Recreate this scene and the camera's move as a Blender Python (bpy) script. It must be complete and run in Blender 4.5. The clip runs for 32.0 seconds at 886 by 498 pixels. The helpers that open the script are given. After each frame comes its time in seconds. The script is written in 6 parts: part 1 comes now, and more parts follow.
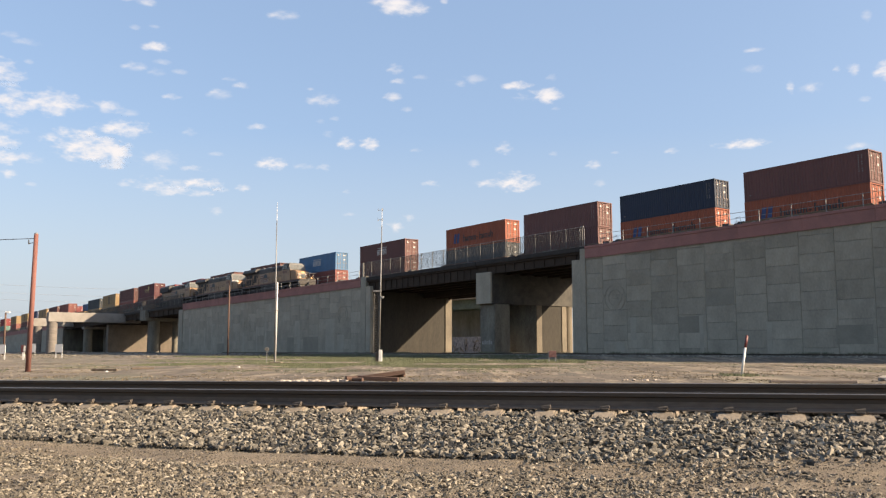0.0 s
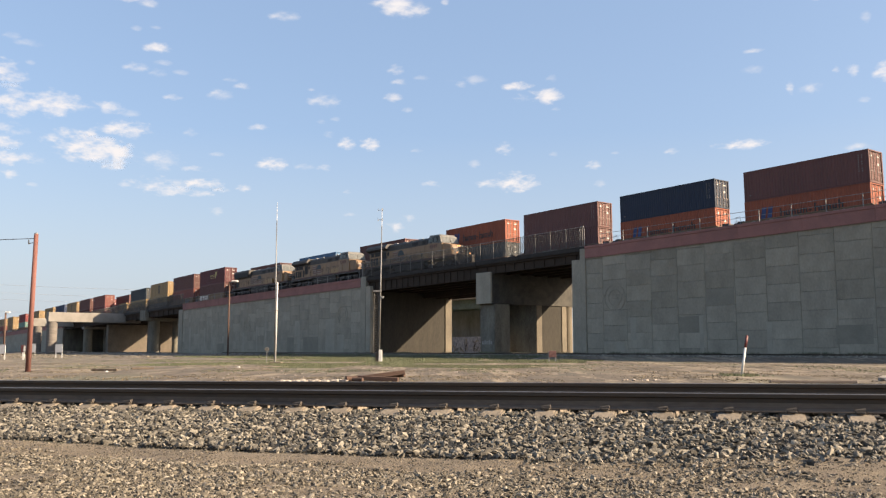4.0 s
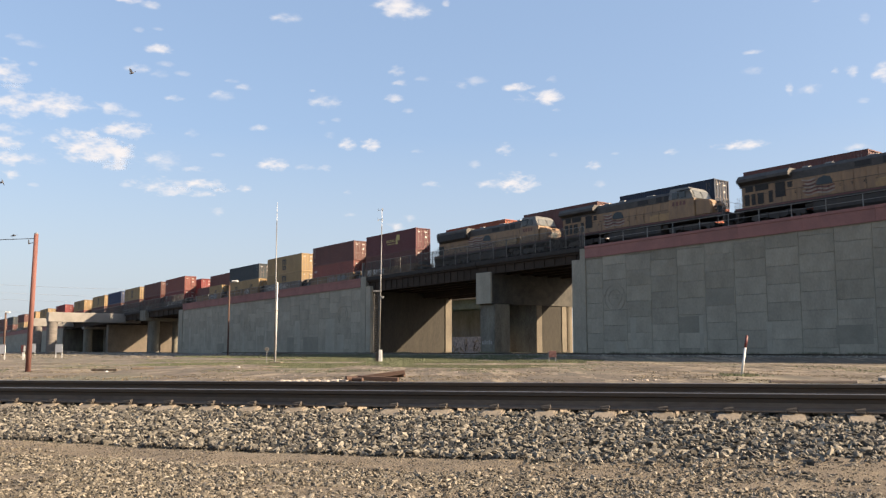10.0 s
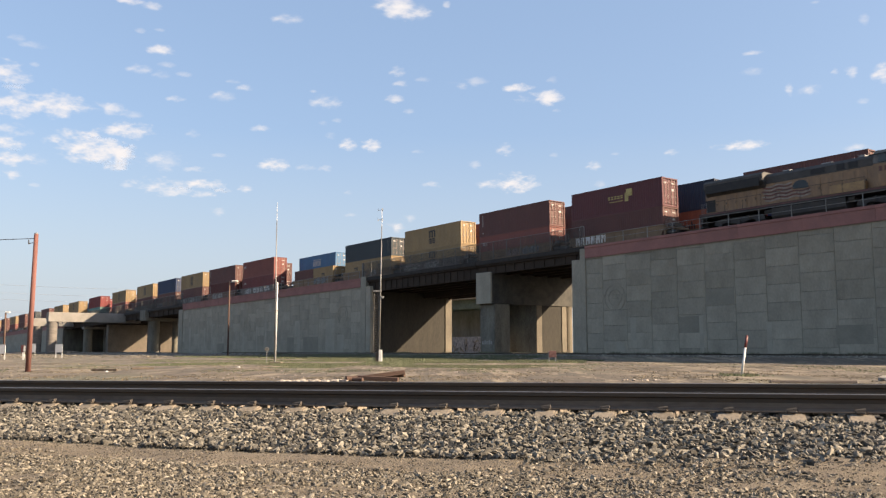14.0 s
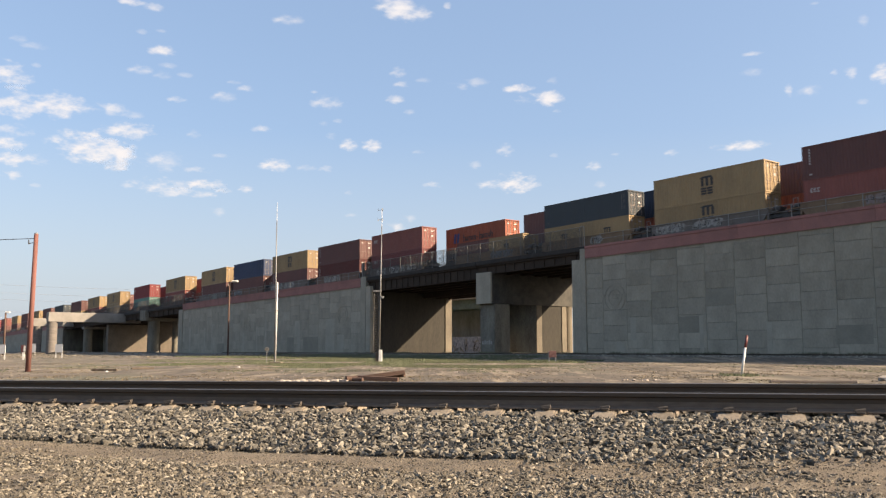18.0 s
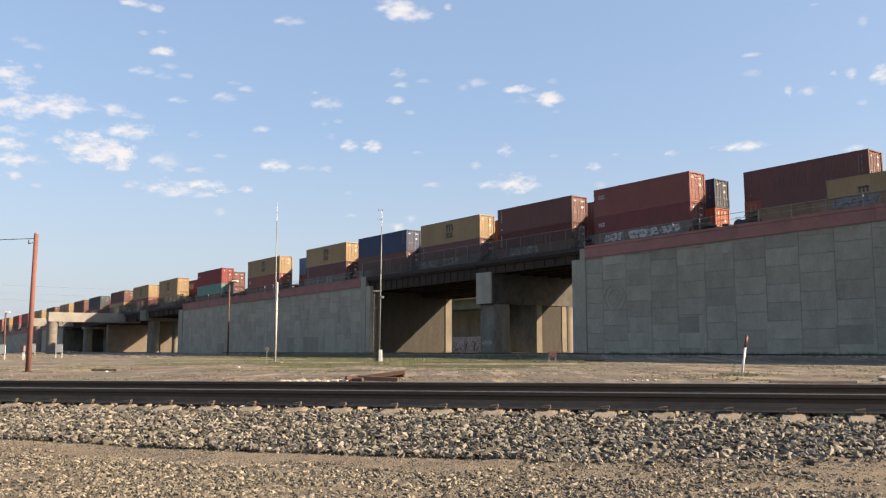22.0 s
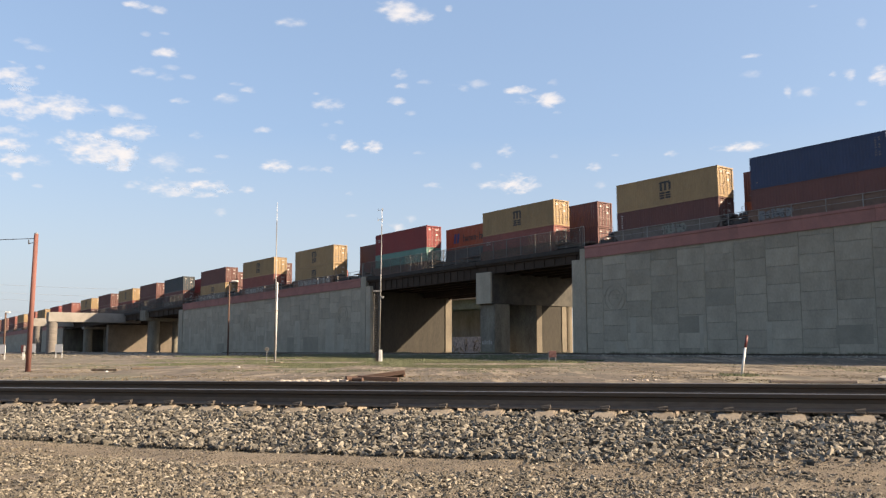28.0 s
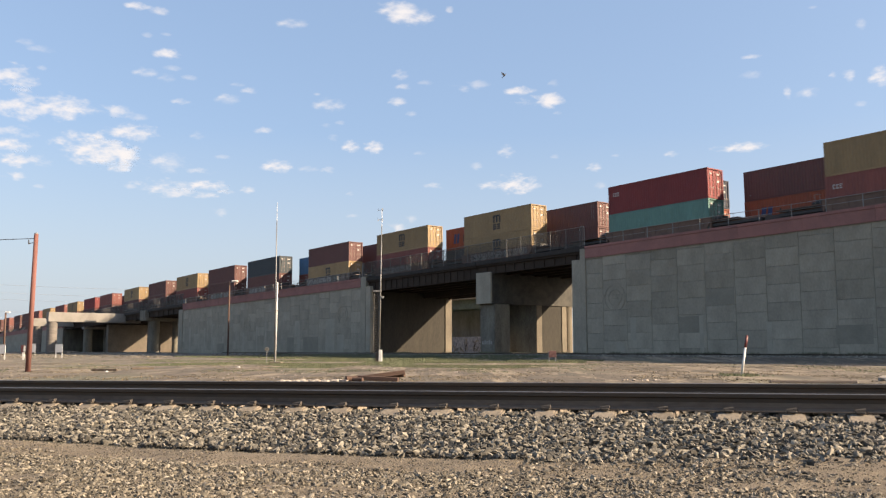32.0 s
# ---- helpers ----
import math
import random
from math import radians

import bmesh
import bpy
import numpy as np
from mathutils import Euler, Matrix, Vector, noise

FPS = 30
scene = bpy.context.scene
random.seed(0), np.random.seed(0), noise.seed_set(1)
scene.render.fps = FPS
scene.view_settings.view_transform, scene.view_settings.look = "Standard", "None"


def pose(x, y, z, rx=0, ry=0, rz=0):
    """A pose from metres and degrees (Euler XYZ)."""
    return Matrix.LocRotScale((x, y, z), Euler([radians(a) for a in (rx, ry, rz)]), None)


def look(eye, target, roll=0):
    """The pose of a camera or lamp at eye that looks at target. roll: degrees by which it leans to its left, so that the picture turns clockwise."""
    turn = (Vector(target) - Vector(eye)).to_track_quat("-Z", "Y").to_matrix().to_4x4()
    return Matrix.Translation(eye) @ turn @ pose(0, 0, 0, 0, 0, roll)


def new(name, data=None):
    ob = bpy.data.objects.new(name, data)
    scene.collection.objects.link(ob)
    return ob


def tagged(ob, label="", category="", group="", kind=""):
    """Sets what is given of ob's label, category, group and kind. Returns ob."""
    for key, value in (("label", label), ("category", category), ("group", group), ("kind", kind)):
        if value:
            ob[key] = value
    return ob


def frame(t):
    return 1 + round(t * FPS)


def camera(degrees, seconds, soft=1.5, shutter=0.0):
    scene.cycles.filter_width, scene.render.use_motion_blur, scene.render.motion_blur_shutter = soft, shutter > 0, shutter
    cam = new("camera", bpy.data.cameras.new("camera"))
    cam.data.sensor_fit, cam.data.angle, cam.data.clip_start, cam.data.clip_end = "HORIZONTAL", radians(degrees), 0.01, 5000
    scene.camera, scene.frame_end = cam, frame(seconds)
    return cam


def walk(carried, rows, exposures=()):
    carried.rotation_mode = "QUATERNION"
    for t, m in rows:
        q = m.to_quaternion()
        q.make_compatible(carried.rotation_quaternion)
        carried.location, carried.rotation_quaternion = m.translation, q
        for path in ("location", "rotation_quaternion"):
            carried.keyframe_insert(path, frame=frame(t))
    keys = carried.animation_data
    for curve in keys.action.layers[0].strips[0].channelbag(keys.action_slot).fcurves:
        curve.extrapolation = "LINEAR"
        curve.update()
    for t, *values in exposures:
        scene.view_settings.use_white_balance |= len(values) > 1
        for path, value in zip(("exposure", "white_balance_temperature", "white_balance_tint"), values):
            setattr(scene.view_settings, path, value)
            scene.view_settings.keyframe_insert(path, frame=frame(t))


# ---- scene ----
cam = camera(53.24, 32.0, soft=1.3, shutter=0.4)
EYE = pose(0, 0, 1.0, 90 + 6.565, 0, 0)
walk(cam, [(0.0, EYE), (32.0, EYE)], [(0.0, 1.44, 7050, 13), (32.0, 1.44, 7050, 13)])

# ---- light ----
SUN = Vector((1.526, -0.334, 0.80)).normalized()
world = bpy.data.worlds.new("sky")
scene.world = world
world.use_nodes = True
wn = world.node_tree.nodes
sky = wn.new("ShaderNodeTexSky")
sky.sky_type, sky.sun_disc = "NISHITA", False
sky.sun_elevation = math.asin(SUN.z)
sky.sun_rotation = math.atan2(SUN.x, SUN.y)
sky.air_density, sky.dust_density, sky.ozone_density = 1.0, 2.2, 1.5
wn["Background"].inputs["Strength"].default_value = 0.0755
haze = wn.new("ShaderNodeMix")
haze.data_type = "RGBA"
haze.inputs["Factor"].default_value = 0.46
haze.inputs["B"].default_value = (1.82, 2.87, 4.68, 1)
world.node_tree.links.new(sky.outputs[0], haze.inputs["A"])
wc, sep, low = wn.new("ShaderNodeTexCoord"), wn.new("ShaderNodeSeparateXYZ"), wn.new("ShaderNodeMapRange")
low.inputs["From Max"].default_value, low.inputs["To Min"].default_value, low.inputs["To Max"].default_value = 0.24, 0.6, 0.0
thick = wn.new("ShaderNodeMix")
thick.data_type = "RGBA"
thick.inputs["B"].default_value = (3.15, 3.52, 3.86, 1)
for a, b in ((wc.outputs["Generated"], sep.inputs[0]), (sep.outputs["Z"], low.inputs["Value"]), (low.outputs[0], thick.inputs["Factor"]), (haze.outputs["Result"], thick.inputs["A"]), (thick.outputs["Result"], wn["Background"].inputs["Color"])):
    world.node_tree.links.new(a, b)
lamp = bpy.data.lights.new("sun", "SUN")
lamp.energy, lamp.angle, lamp.color = 5.0, radians(0.6), (1.0, 0.84, 0.64)
sun = new("sun", lamp)
sun.matrix_world = look(SUN * 300, (0, 0, 0))


# ---- materials ----
def rgb(c, a=1.0):
    return (c[0], c[1], c[2], a)


def surface(name, col, alt=None, scale=4.0, rough=0.8, metal=0.0, bump=0.15, fine=40.0, spread=0.5, vary=0.0, coat=0.0, stretch=(1, 1, 1)):
    """Painted or mineral surface with stains at a large and a fine scale and a fine relief."""
    m = bpy.data.materials.new(name)
    m.use_nodes = True
    nt = m.node_tree
    N, K = nt.nodes, nt.links
    b = N["Principled BSDF"]
    alt = alt or tuple(v * 0.6 for v in col)
    tc = N.new("ShaderNodeTexCoord")
    mp = N.new("ShaderNodeMapping")
    mp.inputs["Scale"].default_value = stretch
    K.new(tc.outputs["Object"], mp.inputs["Vector"])
    big = N.new("ShaderNodeTexNoise")
    big.inputs["Scale"].default_value, big.inputs["Detail"].default_value, big.inputs["Roughness"].default_value = 1.0 / scale, 6, 0.65
    small = N.new("ShaderNodeTexNoise")
    small.inputs["Scale"].default_value, small.inputs["Detail"].default_value = fine, 5
    info = N.new("ShaderNodeObjectInfo")
    add = N.new("ShaderNodeVectorMath")
    add.operation = "MULTIPLY_ADD"
    add.inputs[1].default_value = (37, 53, 71)
    comb = N.new("ShaderNodeCombineXYZ")
    for k in "XYZ":
        K.new(info.outputs["Random"], comb.inputs[k])
    K.new(comb.outputs[0], add.inputs[0])
    K.new(mp.outputs[0], add.inputs[2])
    K.new(add.outputs[0], big.inputs["Vector"])
    K.new(mp.outputs[0], small.inputs["Vector"])
    mixf = N.new("ShaderNodeMath")
    mixf.operation = "MULTIPLY_ADD"
    K.new(small.outputs[0], mixf.inputs[0])
    mixf.inputs[1].default_value = 0.45
    K.new(big.outputs[0], mixf.inputs[2])
    ramp = N.new("ShaderNodeMapRange")
    ramp.inputs["From Min"].default_value, ramp.inputs["From Max"].default_value = 0.72 - spread * 0.35, 0.72 + spread * 0.35
    K.new(mixf.outputs[0], ramp.inputs["Value"])
    mix = N.new("ShaderNodeMix")
    mix.data_type = "RGBA"
    mix.inputs["A"].default_value, mix.inputs["B"].default_value = rgb(col), rgb(alt)
    K.new(ramp.outputs[0], mix.inputs["Factor"])
    out = mix.outputs["Result"]
    if vary:
        hsv = N.new("ShaderNodeHueSaturation")
        val = N.new("ShaderNodeMapRange")
        val.inputs["To Min"].default_value, val.inputs["To Max"].default_value = 1 - vary, 1 + vary
        K.new(info.outputs["Random"], val.inputs["Value"])
        K.new(val.outputs[0], hsv.inputs["Value"])
        K.new(out, hsv.inputs["Color"])
        out = hsv.outputs[0]
    K.new(out, b.inputs["Base Color"])
    rr = N.new("ShaderNodeMapRange")
    rr.inputs["To Min"].default_value, rr.inputs["To Max"].default_value = max(0.05, rough - 0.12), min(1, rough + 0.12)
    K.new(small.outputs[0], rr.inputs["Value"])
    K.new(rr.outputs[0], b.inputs["Roughness"])
    b.inputs["Metallic"].default_value = metal
    if coat:
        b.inputs["Coat Weight"].default_value = coat
    if bump:
        bp = N.new("ShaderNodeBump")
        bp.inputs["Strength"].default_value, bp.inputs["Distance"].default_value = bump, 0.02
        K.new(small.outputs[0], bp.inputs["Height"])
        K.new(bp.outputs[0], b.inputs["Normal"])
    return m


def glow(name, col, strength):
    m = bpy.data.materials.new(name)
    m.use_nodes = True
    b = m.node_tree.nodes["Principled BSDF"]
    b.inputs["Base Color"].default_value = rgb(col)
    b.inputs["Emission Color"].default_value = rgb(col)
    b.inputs["Emission Strength"].default_value = strength
    return m


def island_mat(name, a, b_col, c_col, rough=0.9):
    """Loose stones: each island takes its own shade between three tones."""
    m = bpy.data.materials.new(name)
    m.use_nodes = True
    N, K = m.node_tree.nodes, m.node_tree.links
    geo = N.new("ShaderNodeNewGeometry")
    ramp = N.new("ShaderNodeValToRGB")
    ramp.color_ramp.elements[0].color, ramp.color_ramp.elements[1].color = rgb(a), rgb(c_col)
    e = ramp.color_ramp.elements.new(0.5)
    e.color = rgb(b_col)
    K.new(geo.outputs["Random Per Island"], ramp.inputs[0])
    no = N.new("ShaderNodeTexNoise")
    no.inputs["Scale"].default_value, no.inputs["Detail"].default_value = 90, 4
    tc = N.new("ShaderNodeTexCoord")
    K.new(tc.outputs["Object"], no.inputs["Vector"])
    mul = N.new("ShaderNodeMix")
    mul.data_type, mul.blend_type = "RGBA", "MULTIPLY"
    mul.inputs["Factor"].default_value = 0.7
    gain = N.new("ShaderNodeMapRange")
    gain.inputs["From Min"].default_value, gain.inputs["From Max"].default_value = 0.3, 0.7
    gain.inputs["To Min"].default_value, gain.inputs["To Max"].default_value = 0.6, 1.25
    K.new(no.outputs[0], gain.inputs["Value"])
    K.new(ramp.outputs[0], mul.inputs["A"])
    K.new(gain.outputs[0], mul.inputs["B"])
    K.new(mul.outputs["Result"], m.node_tree.nodes["Principled BSDF"].inputs["Base Color"])
    m.node_tree.nodes["Principled BSDF"].inputs["Roughness"].default_value = rough
    return m


def earth(name, tan, brown, pale, green):
    """Dry open ground: trodden tan and brown earth, pale dusty streaks and thin green growth, each in patches of its own."""
    m = surface(name, tan, brown, 1.0, 0.95, 0, 0.7, 6, spread=0.55, stretch=(0.55, 0.3, 1))
    N, K = m.node_tree.nodes, m.node_tree.links
    b = N["Principled BSDF"]
    out = b.inputs["Base Color"].links[0].from_socket
    tc = N.new("ShaderNodeTexCoord")
    for col, scale, squash, lo, hi in ((pale, 0.7, 0.13, 0.52, 0.60), (brown, 1.3, 0.13, 0.53, 0.60), (green, 0.22, 0.3, 0.54, 0.64), (pale, 3.2, 0.10, 0.56, 0.63), (brown, 4.5, 0.10, 0.57, 0.63)):
        mp = N.new("ShaderNodeMapping")
        mp.inputs["Scale"].default_value = (scale, scale * squash, scale)
        K.new(tc.outputs["Object"], mp.inputs["Vector"])
        no = N.new("ShaderNodeTexNoise")
        no.inputs["Scale"].default_value, no.inputs["Detail"].default_value, no.inputs["Roughness"].default_value = 1.0, 4, 0.55
        K.new(mp.outputs[0], no.inputs["Vector"])
        f = N.new("ShaderNodeMapRange")
        f.inputs["From Min"].default_value, f.inputs["From Max"].default_value, f.inputs["To Max"].default_value = lo, hi, 0.85
        K.new(no.outputs[0], f.inputs["Value"])
        mix = N.new("ShaderNodeMix")
        mix.data_type = "RGBA"
        mix.inputs["B"].default_value = rgb(col)
        K.new(f.outputs[0], mix.inputs["Factor"])
        K.new(out, mix.inputs["A"])
        out = mix.outputs["Result"]
    K.new(out, b.inputs["Base Color"])
    return m


CONCRETE = surface("wall_concrete", (0.343, 0.310, 0.243), (0.214, 0.195, 0.154), 1.6, 0.9, bump=0.3, fine=7, vary=0.085, spread=0.7, stretch=(1, 1, 0.5))
CONCRETE_PLAIN = surface("pier_concrete", (0.195, 0.178, 0.138), (0.098, 0.089, 0.070), 1.2, 0.9, bump=0.2, fine=10, stretch=(1, 1, 0.35))
# Darker than plain concrete: dim light under the deck put into the colour.
CONCRETE_WARM = surface("dimmed_abutment_concrete", (0.034, 0.0285, 0.0195), (0.0165, 0.0145, 0.0112), 0.8, 0.9, bump=0.3, fine=6, spread=0.65, stretch=(1, 1, 0.28))
# Sunlight on the cap's side toned down in the colour; cap_end stays lighter.
DIMMED = surface("dimmed_cap_concrete", (0.074, 0.068, 0.056), (0.034, 0.032, 0.028), 0.9, 0.9, bump=0.2, fine=9)
DIRT_NEAR = surface("trodden_dirt", (0.178, 0.139, 0.091), (0.086, 0.066, 0.045), 0.5, 0.95, 0, 0.9, 55, spread=0.6)
CONCRETE_CREAM = surface("cap_concrete", (0.158, 0.132, 0.094), (0.098, 0.083, 0.062), 3.0, 0.85, bump=0.15, fine=8)
PARAPET = surface("parapet_red_concrete", (0.30, 0.135, 0.115), (0.21, 0.10, 0.088), 2.0, 0.85, bump=0.2, fine=12, vary=0.06)
# Darker than the girders, streaked; shade on the deck edge put into the colour.
DECK_EDGE = surface("shade_dark_deck_edge", (0.018, 0.015, 0.0135), (0.04, 0.033, 0.028), 0.7, 0.95, bump=0.15, fine=8, stretch=(3, 1, 0.3))
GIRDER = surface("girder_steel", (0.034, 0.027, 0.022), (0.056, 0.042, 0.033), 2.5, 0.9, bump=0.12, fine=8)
GIRDER.node_tree.nodes["Principled BSDF"].inputs["Specular IOR Level"].default_value = 0.12
DARK_STEEL = surface("dark_steel", (0.022, 0.021, 0.021), (0.042, 0.034, 0.028), 1.2, 0.6, 0.0, 0.1, 20)
GALV = surface("galvanised_steel", (0.27, 0.265, 0.25), (0.17, 0.165, 0.155), 1.0, 0.55, 0.4, 0.05, 30)
# Dark colour of the slabs added under the bridges.
SLAB_DARK = surface("dark_ground_slab", (0.045, 0.045, 0.046), (0.03, 0.03, 0.031), 3.0, 0.9, 0, 0.4, 20)
BEAM = surface("beam_concrete", (0.265, 0.245, 0.218), (0.18, 0.165, 0.146), 3.0, 0.85, bump=0.1, fine=6)
BENT_COLUMN = surface("bent_column_concrete", (0.175, 0.155, 0.135), (0.11, 0.098, 0.087), 1.2, 0.9, bump=0.1, fine=6, stretch=(0.5, 0.5, 2.5))
MESH_WIRE = surface("fence_wire", (0.080, 0.072, 0.062), None, 1.0, 0.7, 0.2, 0.0, 30)
RAIL_SIDE = surface("rail_rust", (0.040, 0.031, 0.023), (0.075, 0.052, 0.034), 0.8, 0.75, 0.2, 0.2, 25, stretch=(0.2, 1, 1))
RAIL_FOOT = surface("dusty_rail_foot", (0.135, 0.102, 0.076), (0.076, 0.058, 0.045), 0.4, 0.9, 0.0, 0.2, 30, stretch=(0.3, 1, 1))
RAIL_HEAD = surface("rail_polish", (0.24, 0.225, 0.21), (0.13, 0.115, 0.10), 0.8, 0.45, 0.7, 0.03, 40, stretch=(0.1, 1, 1))
TIE = surface("tie_concrete", (0.235, 0.195, 0.148), (0.14, 0.115, 0.085), 0.3, 0.9, 0, 0.3, 30, vary=0.1)
CLIP = surface("dark_rail_clip", (0.082, 0.068, 0.054), (0.05, 0.04, 0.032), 0.1, 0.8, 0.2, 0.2, 60)
RUST = surface("rust_scrap", (0.14, 0.11, 0.082), (0.08, 0.058, 0.043), 0.1, 0.8, 0.3, 0.2, 60)
DIRT = earth("dirt", (0.136, 0.106, 0.071), (0.060, 0.047, 0.033), (0.225, 0.180, 0.122), (0.088, 0.088, 0.052))
WALL_BED = surface("dusty_ballast", (0.20, 0.185, 0.155), (0.10, 0.095, 0.08), 0.6, 0.95, 0, 0.8, 5, spread=0.6, stretch=(0.7, 0.3, 1))
# Paler copy of the abutment brown: far haze put into the colour.
FAR_WARM = surface("haze_pale_brown_concrete", (0.14, 0.113, 0.084), (0.095, 0.078, 0.059), 2.0, 0.9, bump=0.1, fine=4)
GRAVEL = surface("gap_dark_gravel_bed", (0.05, 0.044, 0.036), (0.02, 0.018, 0.016), 0.12, 0.95, 0, 0.8, 22, spread=0.6)
FAR_GRAVEL = surface("far_ballast", (0.15, 0.145, 0.135), (0.09, 0.087, 0.08), 0.4, 0.95, 0, 0.8, 9, spread=0.6)
STONE = island_mat("ballast_stone", (0.034, 0.031, 0.026), (0.088, 0.079, 0.063), (0.262, 0.232, 0.182))
DUSTY_STONE = island_mat("dusty_stone", (0.07, 0.066, 0.055), (0.17, 0.16, 0.132), (0.34, 0.315, 0.26))
PEBBLE = island_mat("dirty_pebble", (0.046, 0.040, 0.031), (0.110, 0.094, 0.069), (0.275, 0.240, 0.186))
WOOD_POLE = surface("red_brown_pole", (0.20, 0.080, 0.063), (0.125, 0.052, 0.041), 1.0, 0.85, 0, 0.4, 20, stretch=(4, 4, 0.3))
LAMP_POLE = surface("brown_lamp_pole", (0.125, 0.070, 0.048), (0.08, 0.047, 0.034), 1.0, 0.85, 0, 0.4, 20, stretch=(4, 4, 0.3))
WOOD = surface("old_timber", (0.105, 0.058, 0.04), (0.05, 0.03, 0.022), 0.6, 0.9, 0, 0.4, 18, stretch=(0.3, 4, 4))
GREY_WOOD = surface("weathered_plank", (0.17, 0.135, 0.115), (0.10, 0.08, 0.07), 0.6, 0.9, 0, 0.4, 18, stretch=(0.3, 4, 4))
WHITE = surface("white_paint", (0.66, 0.65, 0.61), (0.48, 0.46, 0.42), 0.8, 0.5, 0, 0.05, 20)
GREY_PAINT = surface("grey_paint", (0.38, 0.40, 0.42), (0.30, 0.31, 0.33), 0.8, 0.5, 0, 0.05, 20)
RED = surface("red_paint", (0.14, 0.026, 0.024), (0.075, 0.024, 0.022), 0.5, 0.55, 0, 0.05, 20)
BOARD_RED = surface("weathered_red_board", (0.075, 0.022, 0.022), (0.15, 0.085, 0.075), 0.15, 0.7, 0, 0.05, 20, spread=0.4)
GRASS_MAT = island_mat("green_grass", (0.070, 0.092, 0.046), (0.100, 0.114, 0.061), (0.155, 0.143, 0.086))
STRAW = island_mat("dry_straw", (0.095, 0.077, 0.050), (0.13, 0.103, 0.067), (0.17, 0.135, 0.09))


DULL = surface("dull_post_steel", (0.17, 0.16, 0.145), None, 1.0, 0.8, 0, 0.1, 20)


# ---- mesh tools ----
def box(bm, x0, x1, y0, y1, z0, z1, bevel=0.0):
    r = bmesh.ops.create_cube(bm, size=1.0, matrix=Matrix.Translation(((x0 + x1) / 2, (y0 + y1) / 2, (z0 + z1) / 2)) @ Matrix.Diagonal((x1 - x0, y1 - y0, z1 - z0, 1)))
    if bevel:
        es = list({e for v in r["verts"] for e in v.link_edges})
        bmesh.ops.bevel(bm, geom=es, offset=bevel, segments=1, affect="EDGES")
    return r["verts"]


def cyl(bm, p, q, r0, r1=None, n=10, caps=True):
    p, q = Vector(p), Vector(q)
    ax = q - p
    m = Matrix.Translation((p + q) / 2) @ ax.to_track_quat("Z", "Y").to_matrix().to_4x4()
    bmesh.ops.create_cone(bm, cap_ends=caps, segments=n, radius1=r0, radius2=r0 if r1 is None else r1, depth=ax.length, matrix=m)


def prism(bm, poly, x0, x1):
    """A closed outline in (y, z), drawn out along x."""
    a = [bm.verts.new((x0, y, z)) for y, z in poly]
    b = [bm.verts.new((x1, y, z)) for y, z in poly]
    n = len(poly)
    for i in range(n):
        bm.faces.new((a[i], a[(i + 1) % n], b[(i + 1) % n], b[i]))
    bm.faces.new(a[::-1])
    bm.faces.new(b)


def side_prism(bm, poly, y0, y1):
    """A closed outline in (x, z), drawn out along y."""
    a = [bm.verts.new((x, y0, z)) for x, z in poly]
    b = [bm.verts.new((x, y1, z)) for x, z in poly]
    n = len(poly)
    for i in range(n):
        bm.faces.new((a[i], b[i], b[(i + 1) % n], a[(i + 1) % n]))
    bm.faces.new(a)
    bm.faces.new(b[::-1])


def plan_prism(bm, poly, z0, z1):
    """A closed outline in (x, y), drawn up along z."""
    a = [bm.verts.new((x, y, z0)) for x, y in poly]
    b = [bm.verts.new((x, y, z1)) for x, y in poly]
    n = len(poly)
    for i in range(n):
        bm.faces.new((a[i], a[(i + 1) % n], b[(i + 1) % n], b[i]))
    bm.faces.new(a[::-1])
    bm.faces.new(b)
    return bm


def meshed(name, bm, mat, smooth=False):
    bmesh.ops.recalc_face_normals(bm, faces=bm.faces)
    me = bpy.data.meshes.new(name)
    bm.to_mesh(me)
    bm.free()
    for m in (mat if isinstance(mat, (list, tuple)) else [mat]):
        me.materials.append(m)
    if smooth:
        for pl in me.polygons:
            pl.use_smooth = True
    return me


def part(name, bm, mat, parent=None, label="", at=None, smooth=False):
    """Links a bmesh (or a ready mesh) as one mesh object under a thing or a part."""
    me = bm if isinstance(bm, bpy.types.Mesh) else meshed(name, bm, mat, smooth)
    ob = new(name, me)
    if parent:
        ob.parent = parent
    if at is not None:
        ob.matrix_basis = at
    if label:
        ob["label"] = label
    return ob


def thing(name, at, label, category, group="", kind=""):
    ob = new(name)
    ob.empty_display_size = 0.3
    ob.matrix_basis = at
    return tagged(ob, label, category, group, kind)


def boxes(*args, bevel=0.0):
    bm = bmesh.new()
    for a in args:
        box(bm, *a, bevel=bevel)
    return bm


# ---- the line of the flyover ----
TH = radians(-52.16)
GRADE = 0.0128


def heading(s):
    return TH - radians(2.5) * min(1.0, max(0.0, (-110.0 - s) / 40.0))


def line(s, w, z):
    """A point of the flyover: s metres along, w metres behind the face of its near wall."""
    d, n = Vector((math.cos(TH), math.sin(TH))), Vector((-math.sin(TH), math.cos(TH)))
    q = n * 67.4 + d * (max(s, -110.0) - 36.29)
    t = -110.0
    while t > s + 1e-9:
        st = min(2.0, t - s) if t > -150 else t - s
        h = heading(t - st / 2)
        q = q - st * Vector((math.cos(h), math.sin(h)))
        t -= st
    h = heading(s)
    return Vector((q.x - math.sin(h) * w, q.y + math.cos(h) * w, z))


def station(s, w, z, graded=False):
    """A pose on the flyover: x along the line, y away from the camera's side."""
    m = Matrix.Translation(line(s, w, z)) @ Matrix.Rotation(heading(s), 4, "Z")
